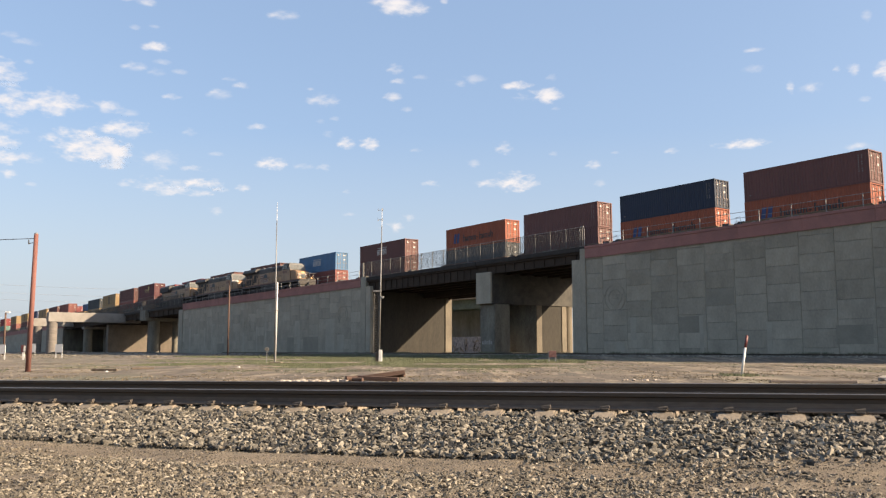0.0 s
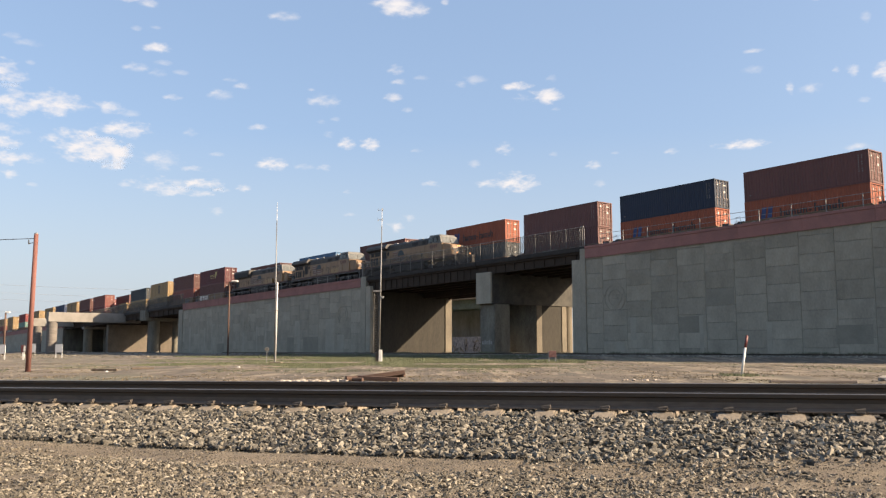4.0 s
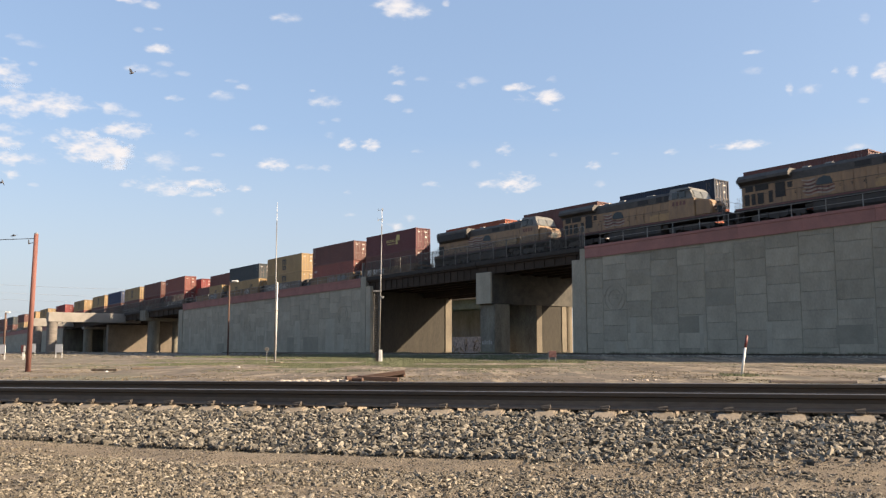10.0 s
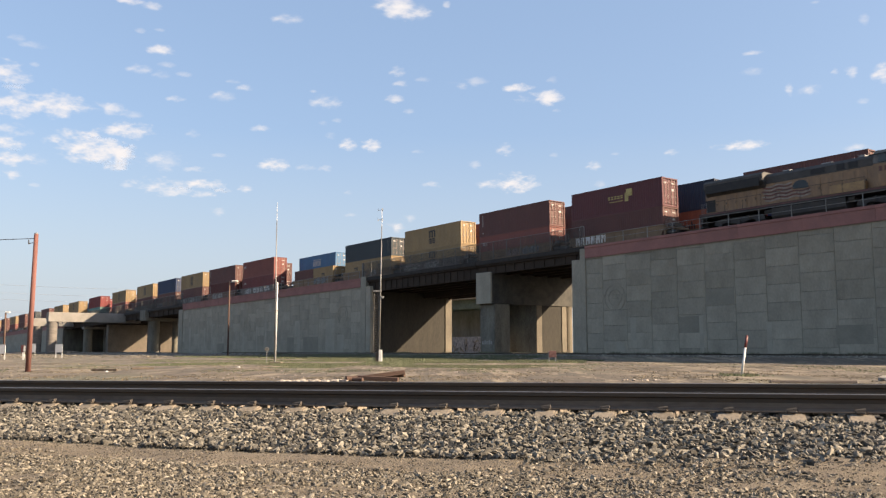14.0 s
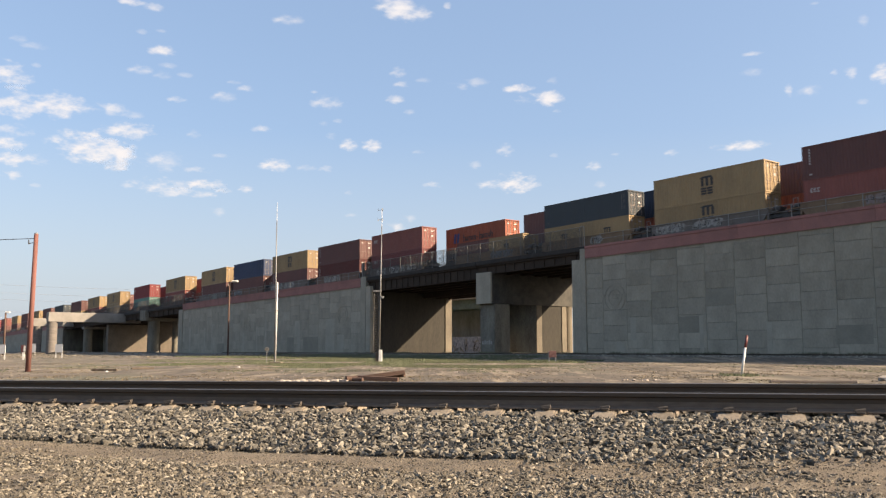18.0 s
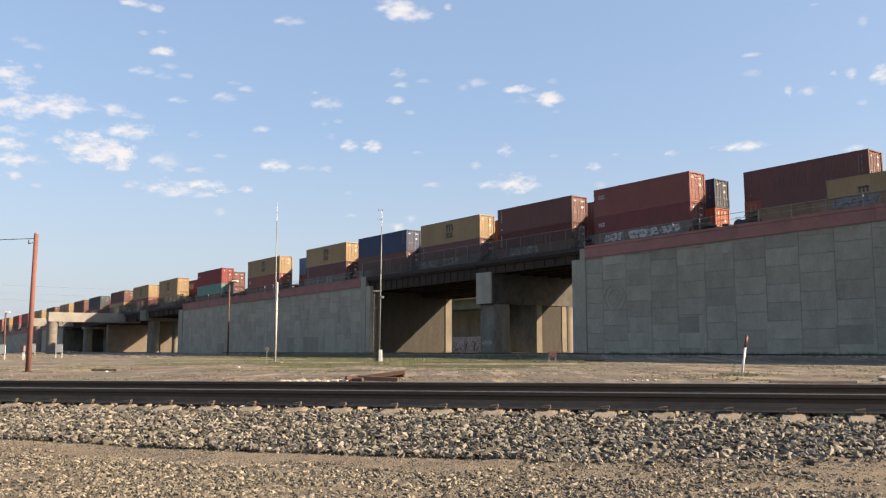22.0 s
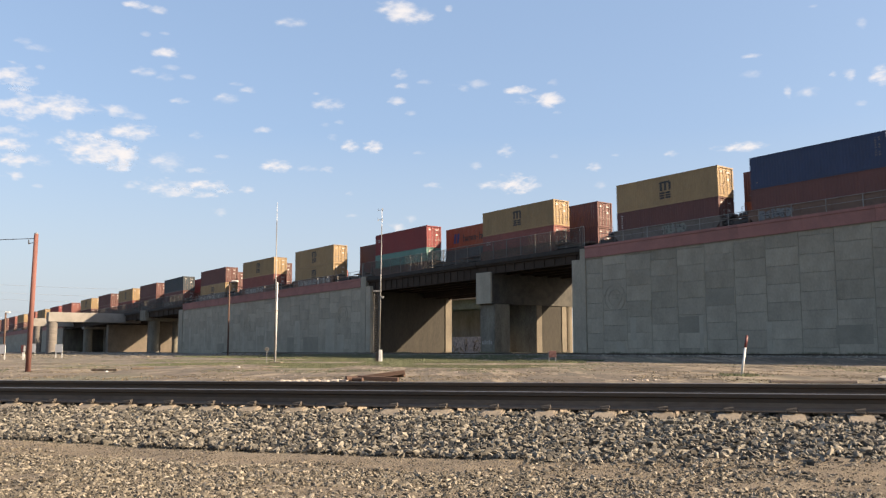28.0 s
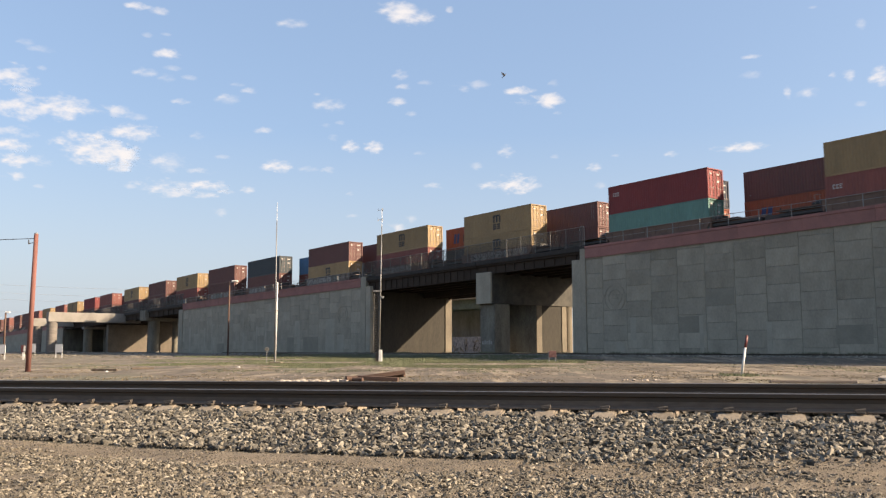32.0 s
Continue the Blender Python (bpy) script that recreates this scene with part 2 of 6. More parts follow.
    return m @ Matrix.Rotation(-math.atan(GRADE), 4, "Y") if graded else m


def railz(s):
    return 12.05 + GRADE * s


NEAR_TRACK, FAR_TRACK = 3.185, 8.21


# ---- ground ----
TRK = radians(-18.39)
TD, TN = Vector((math.cos(TRK), math.sin(TRK))), Vector((-math.sin(TRK), math.cos(TRK)))
TC = TN.dot(Vector((-0.419, 10.319)))


def lerp_table(x, *pairs):
    if x <= pairs[0][0]:
        return pairs[0][1]
    for (a, va), (b, vb) in zip(pairs, pairs[1:]):
        if x <= b:
            k = (x - a) / (b - a)
            k = k * k * (3 - 2 * k)
            return va + (vb - va) * k
    return pairs[-1][1]


def ground_z(x, y):
    """Height of the ground: low by the camera, raised beds under the near track and along the wall."""
    v = TN.x * x + TN.y * y - TC
    w = 0.7896 * x + 0.6136 * y - 67.4
    a = lerp_table(v, (-3.4, 0.10), (-2.75, 0.125), (-1.1, 0.24), (-0.55, 0.25), (-0.2, 0.285), (2.6, 0.295), (4.6, 0.17))
    t = max(-40.0, min(30.0, TD.x * x + TD.y * y))
    a += 0.0068 * t * max(0.0, min(1.0, (v + 2.75) / 1.65, (4.6 - v) / 2.0))
    b = lerp_table(w, (-60, 0.17), (-18, 0.20), (-13, 0.26), (-9.5, 0.52), (-4, 0.60))
    k = min(1.0, max(0.0, (v - 4.6) / 10.0))
    n = noise.noise(Vector((x * 0.35, y * 0.35, 0.0))) * 0.035 + noise.noise(Vector((x * 1.7, y * 1.7, 3.0))) * 0.012
    return a * (1 - k) + b * k + n * (0.4 if -1.2 < v < 3 else 1.0)


def sheet(name, xs, ys, mat, zfun):
    me = bpy.data.meshes.new(name)
    vs = [(x, y, zfun(x, y)) for y in ys for x in xs]
    nx = len(xs)
    fs = [(j * nx + i, j * nx + i + 1, (j + 1) * nx + i + 1, (j + 1) * nx + i) for j in range(len(ys) - 1) for i in range(nx - 1)]
    me.from_pydata(vs, [], fs)
    me.materials.append(mat)
    for pl in me.polygons:
        pl.use_smooth = True
    return new(name, me)


def spaced(a, b, near, grow):
    out, x, st = [0.0], 0.0, near
    while x < b:
        x += st
        st *= grow
        out.append(x)
    neg, x, st = [], 0.0, near
    while x > a:
        x -= st
        st *= grow
        neg.append(x)
    return neg[::-1] + out


gx = spaced(-4200, 4200, 0.3, 1.035)
gy = [v + 8.0 for v in spaced(-3000, 4600, 0.25, 1.035)]
tagged(sheet("ground", gx, gy, DIRT, ground_z), "dry tan dirt ground with sparse gravel beside the tracks", "ground", kind="structure")


def scatter(name, count, place, sizes, mat, seed, flat=0.75, tiny=False):
    """Many small angular stones joined into one mesh."""
    rng = np.random.default_rng(seed)
    shapes = []
    for _ in range(24):
        bm = bmesh.new()
        q = rng.uniform(-1, 1, (7 if tiny else 11, 3))
        q /= np.maximum(np.abs(q).max(1), 0.8 * np.linalg.norm(q, axis=1))[:, None]
        bmesh.ops.convex_hull(bm, input=[bm.verts.new(p) for p in q])
        bmesh.ops.delete(bm, geom=[v for v in bm.verts if not v.link_faces], context="VERTS")
        bmesh.ops.triangulate(bm, faces=bm.faces)
        bm.verts.index_update()
        shapes.append((np.array([v.co[:] for v in bm.verts]), np.array([[v.index for v in fc.verts] for fc in bm.faces])))
        bm.free()
    base = 0
    V, F = [], []
    for i in range(count):
        x, y, z, k = place(rng)
        r = sizes(rng) * k
        pts, tri = shapes[rng.integers(24)]
        sh = pts * (np.array([rng.uniform(1.0, 1.6), rng.uniform(0.55, 0.95), rng.uniform(0.4, 0.9 * flat)]) * r)
        a, b, c = rng.uniform(0, 6.28), rng.uniform(-1.6, 1.6), rng.normal(0, 0.55)
        ca, sa, cb, sb = math.cos(a), math.sin(a), math.cos(b), math.sin(b)
        R = np.array([[ca, -sa * cb, sa * sb], [sa, ca * cb, -ca * sb], [0, sb, cb]])
        R = R @ np.array([[math.cos(c), 0, math.sin(c)], [0, 1, 0], [-math.sin(c), 0, math.cos(c)]])
        V.append(sh @ R.T + (x, y, z))
        F.append(tri + base)
        base += len(pts)
    me = bpy.data.meshes.new(name)
    V, F = np.concatenate(V), np.concatenate(F)
    me.vertices.add(len(V))
    me.vertices.foreach_set("co", V.ravel())
    me.loops.add(F.size)
    me.loops.foreach_set("vertex_index", F.ravel().astype(np.int32))
    me.polygons.add(len(F))
    me.polygons.foreach_set("loop_start", np.arange(0, F.size, 3, dtype=np.int32))
    me.update(calc_edges=True)
    me.shade_flat()
    me.materials.append(mat)
    return new(name, me)


def by_track(t, v):
    p = TD * t + TN * (TC + v)
    return p.x, p.y


# ---- flyover walls ----
PANEL_W, PANEL_H = 3.05, 1.52


def panel_mesh(kind, w=PANEL_W, h=PANEL_H):
    """A precast panel; a lattice panel carries raised nested diamonds that meet at its edges."""
    bm = bmesh.new()
    g = 0.009
    box(bm, g, w - g, -0.02, 0.14, g, h - g, bevel=0.014)
    if kind != "plain":
        cells, a, b = (2, w / 4 - 0.02, h / 2 - 0.04) if kind == "lattice" else (3, w / 6 - 0.015, h / 2 - 0.04)
        lip, thick = -0.034, 0.05
        for c in range(cells):
            cx = (c + 0.5) * w / cells
            for k in (0.28, 0.6, 0.92):
                q = [(cx, h / 2 + b * k), (cx + a * k, h / 2), (cx, h / 2 - b * k), (cx - a * k, h / 2)]
                for (xa, za), (xb, zb) in zip(q, q[1:] + q[:1]):
                    side = Vector((xb - xa, 0, zb - za))
                    m = Matrix.Translation(((xa + xb) / 2, lip / 2 - 0.008, (za + zb) / 2)) @ Matrix.Rotation(-math.atan2(side.z, side.x), 4, "Y") @ Matrix.Diagonal((side.length, -lip, thick, 1))
                    bmesh.ops.create_cube(bm, size=1, matrix=m)
            for sx in (-1, 1):
                for sz in (-1, 1):
                    for k in (0.3, 0.62):
                        p, q = (cx + sx * a, h / 2 + sz * b * (1 - k)), (cx + sx * a * (1 - k), h / 2 + sz * b)
                        side = Vector((q[0] - p[0], 0, q[1] - p[1]))
                        m = Matrix.Translation(((p[0] + q[0]) / 2, lip / 2 - 0.008, (p[1] + q[1]) / 2)) @ Matrix.Rotation(-math.atan2(side.z, side.x), 4, "Y") @ Matrix.Diagonal((side.length, -lip, thick, 1))
                        bmesh.ops.create_cube(bm, size=1, matrix=m)
    return meshed("panel", bm, CONCRETE)


PANELS = {k: panel_mesh(k) for k in ("plain", "lattice", "fine_lattice")}


def relief_band(k):
    """The raised lattice keeps above a zigzag that climbs and falls half a panel a column."""
    return 4.27 + 0.76 * (4 - abs((k - 2) % 8 - 4))


def wall(name, s0, s1, first, low, label):
    """A retaining wall of staggered panels before a solid body."""
    body = thing(name, Matrix(), label, "wall", kind="structure")
    n = max(1, round((s1 - s0) / 12))
    for i in range(n):
        a, b = s0 + (s1 - s0) * i / n, s0 + (s1 - s0) * (i + 1) / n
        bm = bmesh.new()
        L = b - a
        side_prism(bm, [(0, low - 0.6), (L, low - 0.6), (L, railz(b) - 0.35), (0, railz(a) - 0.35)], 0.13, 14.4)
        part("backing", bm, CONCRETE_PLAIN, body, at=station(a, 0, 0))
    k = 0
    s = first
    while s < s1 - 0.3:
        top = railz(max(s, s0)) - 0.15
        z = 0.45 + (0 if k % 2 else -0.74)
        while z < top:
            wid = min(s + PANEL_W, s1) - max(s, s0)
            if z > low - 1.2 and wid > 0.4:
                rnd = random.Random(int(k * 131 + z * 17))
                kind = "plain"
                if name == "wall_1" and k > 1 and z > relief_band(k) - 0.2 and z < (8.0 if k == 2 else 99):
                    kind = "fine_lattice" if rnd.random() < 0.3 else "lattice"
                me = PANELS[kind]
                if wid < PANEL_W - 0.05:
                    me = panel_mesh("plain", wid, PANEL_H)
                hh = min(PANEL_H, top - z)
                if hh < PANEL_H - 0.05:
                    me = panel_mesh("plain", wid, hh)
                if hh > 0.15:
                    part("panel", me, None, body, at=station(max(s, s0), 0.0, z + rnd.uniform(-0.004, 0.004)))
            z += PANEL_H
        s += PANEL_W
        k += 1
    return body


def parapet(name, s0, s1, label):
    body = thing(name, Matrix(), label, "parapet", kind="structure")
    n = round((s1 - s0) / 6.1)
    L = (s1 - s0) / n
    bm = bmesh.new()
    prism(bm, [(-0.17, -1.26), (0.10, -1.26), (0.10, -0.5), (0.22, -0.5), (0.22, 0.0), (-0.21, 0.0), (-0.22, -0.02), (-0.22, -0.24), (-0.17, -0.27)], 0.006, L - 0.006)
    me = meshed("parapet_segment", bm, PARAPET)
    for i in range(n):
        s = s0 + i * L
        part("parapet_segment", me, None, body, at=station(s, 0, railz(s) + 0.02, True))
    return body


def handrail(name, s0, s1, bays, label):
    body = thing(name, Matrix(), label, "railing")
    L = (s1 - s0) / bays
    pb = bmesh.new()
    box(pb, -0.03, 0.03, -0.03, 0.03, 0.0, 1.12, bevel=0.008)
    box(pb, -0.08, 0.08, -0.08, 0.08, 0.0, 0.02)
    pm = meshed("post", pb, GALV)
    rb = bmesh.new()
    cyl(rb, (0, 0, 1.08), (L, 0, 1.08), 0.023, n=6)
    r1 = meshed("top_rail", rb, GALV)
    rb = bmesh.new()
    cyl(rb, (0, 0, 0.58), (L, 0, 0.58), 0.02, n=6)
    r2 = meshed("middle_rail", rb, GALV)
    for i in range(bays + 1):
        m = station(s0 + i * L, 0.12, railz(s0 + i * L) + 0.02, True)
        part("post", pm, None, body, at=m)
        if i < bays:
            part("top_rail", r1, None, body, at=m)
            part("middle_rail", r2, None, body, at=m)
    return body


def embankment(name, s0, s1, label):
    body = thing(name, Matrix(), label, "embankment", kind="structure")
    n = max(1, round((s1 - s0) / 30))
    for i in range(n):
        a, b = s0 + (s1 - s0) * i / n, s0 + (s1 - s0) * (i + 1) / n
        bm = bmesh.new()
        side_prism(bm, [(0, 0), (b - a, 0), (b - a, railz(b) - 0.35), (0, railz(a) - 0.35)], 0.1, 14.4)
        part("backing", bm, CONCRETE_PLAIN, body, at=station(a, 0, 0))


embankment("wall_4", 58.0, 275.0, "plain concrete wall carrying the flyover on")
embankment("wall_5", -760.0, -420.0, "plain concrete wall carrying the ramp down")
for nm, w in (("near", NEAR_TRACK), ("far", FAR_TRACK)):
    tr = thing("flyover_track", Matrix(), "railway track on grey ballast on top of the flyover", "track", kind="structure")
    for i in range(52):
        a = -760.0 + i * 20
        L = 20.0
        m = station(a, w, railz(a), True)
        bm = bmesh.new()
        prism(bm, [(-2.3, -0.36), (-1.7, -0.2), (1.7, -0.2), (2.3, -0.36)], 0, L)
        part("ballast_bed", bm, FAR_GRAVEL, tr, at=m)
        for y in (-0.755, 0.755):
            bm = bmesh.new()
            prism(bm, [(-0.06, -0.2), (0.06, -0.2), (0.035, -0.02), (0.035, 0), (-0.035, 0), (-0.035, -0.02)], 0, L)
            part("rail_bar", bm, RAIL_SIDE, tr, at=m @ Matrix.Translation((0, y, 0)))

wall("wall_1", -26.4, 58.0, -27.2, 0.6, "tall grey precast concrete panel retaining wall with relief patterns")
wall("wall_2", -135.8, -69.3, -135.95, 0.6, "long grey precast panel retaining wall with paint-covered patches")
wall("wall_3", -420.0, -240.0, -420.0, 0.6, "distant grey panel retaining wall under the ramp")
parapet("parapet_1", -26.4, 58.0, "salmon red concrete parapet on top of the panel wall")
parapet("parapet_2", -135.8, -69.3, "salmon red concrete parapet on the long panel wall")
parapet("parapet_3", -420.0, -240.0, "faded red parapet on the distant ramp wall")
handrail("handrail", -24.5, 57.1, 27, "galvanised two-rail handrail along the red parapet")
handrail("handrail", -135.0, -70.0, 22, "galvanised two-rail handrail on the long wall")


# ---- bridge over the opening ----
def span(name, s0, s1, depth, label, stiff=1.6, wide=14.45, far_drop=0.0):
    body = thing(name, station(s0, 0, railz(s0), True), label, "bridge", kind="structure")
    L = s1 - s0
    # Slab wears the girders' dark colour to deepen the shade under the deck.
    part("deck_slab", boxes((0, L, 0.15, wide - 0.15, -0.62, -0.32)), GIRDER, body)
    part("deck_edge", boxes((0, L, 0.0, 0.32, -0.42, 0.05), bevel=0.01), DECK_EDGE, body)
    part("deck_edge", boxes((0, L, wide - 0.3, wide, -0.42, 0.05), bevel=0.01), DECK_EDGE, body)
    bm = bmesh.new()
    prism(bm, [(-0.22, -depth), (0.22, -depth), (0.22, -depth + 0.05), (0.02, -depth + 0.05), (0.02, -0.68), (0.22, -0.68), (0.22, -0.63), (-0.22, -0.63), (-0.22, -0.68), (-0.02, -0.68), (-0.02, -depth + 0.05), (-0.22, -depth + 0.05)], 0.0, L)
    gm = meshed("girder", bm, GIRDER)
    haunch = meshed("haunch", boxes((0, L, -0.2, 0.2, -depth - far_drop, -depth)), GIRDER) if far_drop else None
    for i in range(7):
        g = part("girder", gm, None, body, at=Matrix.Translation((0, 0.42 + i * (wide - 0.83) / 6, 0)))
        if haunch and i > 3:
            part("haunch", haunch, None, g)
        if i == 0:
            n = int(L / stiff)
            sm = meshed("stiffener", boxes((-0.012, 0.012, -0.12, -0.021, -depth + 0.05, -0.68)), GIRDER)
            for k in range(1, n):
                part("stiffener", sm, None, g, at=Matrix.Translation((k * L / n, 0, 0)))
    return body


span("bridge_deck", -68.9, -44.2, 2.02, "dark steel girder bridge deck carrying two tracks", 1.25, far_drop=0.62)
span("bridge_deck", -44.1, -26.5, 1.6, "dark shallow steel girder bridge deck beside the pier", 1.6)


def bridge_fence(s0, s1, bays):
    body = thing("bridge_fence", Matrix(), "tall chain-link fence with grey posts along the bridge edge", "fence")
    L = (s1 - s0) / bays
    pm = meshed("post", boxes((-0.036, 0.036, -0.036, 0.036, -0.35, 2.12), bevel=0.01), DULL)
    bm = bmesh.new()
    cyl(bm, (0, 0, 2.08), (L, 0, 2.08), 0.022, n=6)
    tm = meshed("top_rail", bm, GALV)
    bm = bmesh.new()
    lo, hi, g = 0.08, 2.05, 0.0105
    for way in (-1, 1):
        y = 0.004 * way
        for i in range(int((L + hi - lo) / 0.106)):
            a = 0.05 + i * 0.106 - (hi - lo)
            x0, x1 = max(0.0, a), min(L, a + hi - lo)
            run = [(x0 - g, lo + x0 - a), (x0 + g, lo + x0 - a), (x1 + g, lo + x1 - a), (x1 - g, lo + x1 - a)]
            side_prism(bm, [(u if way > 0 else L - u, v) for u, v in run], y - 0.003, y + 0.003)
    wm = meshed("mesh_panel", bm, MESH_WIRE)
    for i in range(bays + 1):
        s = s0 + i * L
        m = station(s, 0.06, railz(s) + 0.05, True)
        part("post", pm, None, body, at=m)
        if i < bays:
            part("top_rail", tm, None, body, at=m)
            part("mesh_panel", wm, None, body, at=m)


bridge_fence(-69.2, -26.9, 18)
bridge_fence(-239.5, -136.4, 42)


def pier(s0, s1, label):
    body = thing("bridge_pier", station((s0 + s1) / 2, 0, 0), label, "pier", kind="structure")
    h = (s1 - s0) / 2
    # Cap split so its sunlit side and its end take separate painted tones.
    part("pier_cap", boxes((-h + 0.01, h - 0.01, 0.3, 14.3, 6.46, 10.14), bevel=0.03), DIMMED, body)
    part("cap_end", boxes((-h, h, 0.0, 0.3, 6.45, 10.15), bevel=0.05), CONCRETE, body)
    part("column", boxes((-h + 0.02, h - 0.02, 0.62, 3.1, 0.0, 6.46), bevel=0.08), CONCRETE_PLAIN, body)
    part("column", boxes((-h + 0.3, h - 0.05, 7.4, 8.35, 0.0, 6.46), bevel=0.04), CONCRETE_CREAM, body)
    part("column", boxes((-h + 0.3, h - 0.05, 11.75, 12.6, 0.0, 6.46), bevel=0.03), CONCRETE_CREAM, body)
    bm = bmesh.new()
    cyl(bm, (h - 0.75, 13.3, 0), (h - 0.75, 13.3, 6.46), 0.72, n=20)
    part("column", bm, CONCRETE_CREAM, body, smooth=False)
    part("infill_wall", plan_prism(bmesh.new(), [(-h + 0.02, 3.1), (-h + 0.07, 3.1), (-h + 0.07, 5.30), (h - 0.1, 7.39), (h - 0.1, 7.4), (-h + 0.02, 7.4)], 0.0, 6.46), CONCRETE_PLAIN, body)
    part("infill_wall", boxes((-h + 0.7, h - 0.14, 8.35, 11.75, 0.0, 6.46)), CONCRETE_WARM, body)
    return body


pier(-44.12, -41.48, "massive concrete bridge pier with deep cap and square columns")

ab = thing("abutment", station(-68.0, 0, 0), "warm brown concrete abutment half in sunlight under the bridge", "abutment", kind="structure")
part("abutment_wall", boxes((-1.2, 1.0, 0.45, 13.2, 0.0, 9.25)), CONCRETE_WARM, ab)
part("pilaster", boxes((-1.2, 1.15, 13.2, 13.75, 0.0, 9.2), (-1.2, 1.02, 13.75, 14.5, 0.0, 9.4), bevel=0.03), CONCRETE_CREAM, ab)
part("pilaster", boxes((-1.35, 0.0, -0.12, 0.45, 0.0, 11.35), bevel=0.03), CONCRETE, ab)
part("pilaster", boxes((0.0, 1.1, -0.06, 0.45, 0.0, 9.95), bevel=0.03), CONCRETE, ab)
part("fence_post", boxes((-1.1, -0.85, -0.05, 0.2, 11.2, 13.3), bevel=0.02), DULL, ab)
ab = thing("abutment", station(-27.4, 0, 0), "grey concrete abutment with stepped pilaster", "abutment", kind="structure")
part("abutment_wall", boxes((-0.75, 1.0, 0.45, 14.4, 0.0, 9.9)), CONCRETE_PLAIN, ab)
part("pilaster", boxes((-0.95, 0.25, -0.10, 0.45, 0.0, 10.4), bevel=0.03), CONCRETE, ab)
part("pilaster", boxes((0.25, 1.0, -0.16, 0.45, 0.0, 11.5), bevel=0.03), CONCRETE, ab)
bm = bmesh.new()
hoop = [Vector((0.12, 0.1, 11.3)), Vector((0.12, 0.1, 13.7)), Vector((0.22, 0.1, 13.88)), Vector((0.62, 0.1, 13.88)), Vector((0.72, 0.1, 13.7)), Vector((0.72, 0.1, 11.3))]
for p, q in zip(hoop, hoop[1:]):
    cyl(bm, p, q, 0.04, n=8)
part("fence_post", bm, GALV, ab, "bent steel hoop at the fence's end")

# the road bridge that shows behind, through the opening
rb = thing("road_bridge", station(-76, 24, 0), "distant road bridge with green girder over a painted wall", "bridge", kind="structure")
PALE_WALL = surface("whitewashed_wall", (0.42, 0.44, 0.50), (0.20, 0.22, 0.26), 0.5, 0.9, bump=0.1, fine=5)
# Cool tint put in the colour to offset warm light bounced off the ground.
SHADY = surface("cool_back_concrete", (0.21, 0.24, 0.24), (0.125, 0.145, 0.145), 2.0, 0.9, bump=0.1, fine=5, stretch=(1, 1, 0.3))
TEAL = surface("faded_green_girder", (0.09, 0.14, 0.115), (0.06, 0.085, 0.072), 2.0, 0.7, 0, 0.1, 5)
part("deck_edge", boxes((-30, 12, 0, 0.5, 9.35, 9.75), bevel=0.03), CONCRETE, rb)
part("deck_slab", boxes((-30, 12, 0.5, 12, 9.3, 9.6)), CONCRETE_PLAIN, rb)
part("girder", boxes((-30, 12, 0.9, 1.1, 7.8, 9.3)), TEAL, rb)
part("girder", boxes((-30, 12, 4.9, 5.1, 7.8, 9.3)), TEAL, rb)
part("back_wall", boxes((-30, 12, 5.5, 6.5, 0, 9.3)), SHADY, rb)
part("painted_wall", boxes((-6, 12, 2.5, 2.9, 0.3, 3.3), bevel=0.02), PALE_WALL, rb)


# Added dark ground slab, out of view, so less light bounces under the deck.
st = thing("street", station(-56, 0, 0), "added dark ground slab that cuts bounced light under the bridge", "road", kind="structure")
part("road_surface", boxes((-10.8, 11.8, -2.4, 60, 0.4, 0.70)), SLAB_DARK, st)
part("road_surface", boxes((14.7, 27.5, -2.4, 60, 0.4, 0.70)), SLAB_DARK, st)
part("sidewalk", boxes((11.9, 14.6, -2.3, 60, 0.4, 0.76), bevel=0.02), DIMMED, st)
# Added likewise under the ramp bridge, to cut bounced light.
st = thing("street", station(-190, 0, 0), "added dark ground slab that cuts bounced light under the ramp bridge", "road", kind="structure")
part("road_surface", boxes((-40, 52, -3, 40, 0.4, 0.66)), SLAB_DARK, st)

# ---- the low bridge further down the ramp, on straddle bents ----
span("bridge_deck", -240.0, -188.0, 1.75, "dark girder deck on straddle bents down the ramp", 3.0)
span("bridge_deck", -188.0, -161.8, 1.75, "dark girder deck on straddle bents down the ramp", 3.0)
span("bridge_deck", -161.8, -136.0, 1.75, "dark girder deck on straddle bents down the ramp", 3.0, 12.6)
bent = thing("bridge_pier", station(-160.5, 0, 0), "concrete hammerhead pier in the shade of the deck", "pier", kind="structure")
part("pier_cap", boxes((-2.0, 2.0, -0.4, 14.4, 7.6, 8.2 + 0.1), bevel=0.08), CONCRETE_PLAIN, bent)
part("pier_cap", boxes((-2.2, 1.6, -0.5, 0.4, 7.6, 9.9), bevel=0.08), CONCRETE_PLAIN, bent)
for y, r in ((1.8, 1.15), (6.70, 0.8), (12.4, 0.8)):
    bm = bmesh.new()
    cyl(bm, (1.0, y, 0), (1.0, y, 7.62), r, n=20)
    part("column", bm, CONCRETE_PLAIN, bent)
ab = thing("abutment", station(-137.2, 0, 0), "sunlit concrete abutment at the far end of the long wall", "abutment", kind="structure")
part("abutment_wall", boxes((-0.6, 1.2, 0.5, 14.3, 0, 8.3)), FAR_WARM, ab)
part("pilaster", boxes((-1.0, 1.3, -0.1, 0.5, 0, 9.2), bevel=0.03), CONCRETE, ab)
ab = thing("abutment", station(-194.5, 0, 0), "brown abutment wall half in sun under the ramp bridge", "abutment", kind="structure")
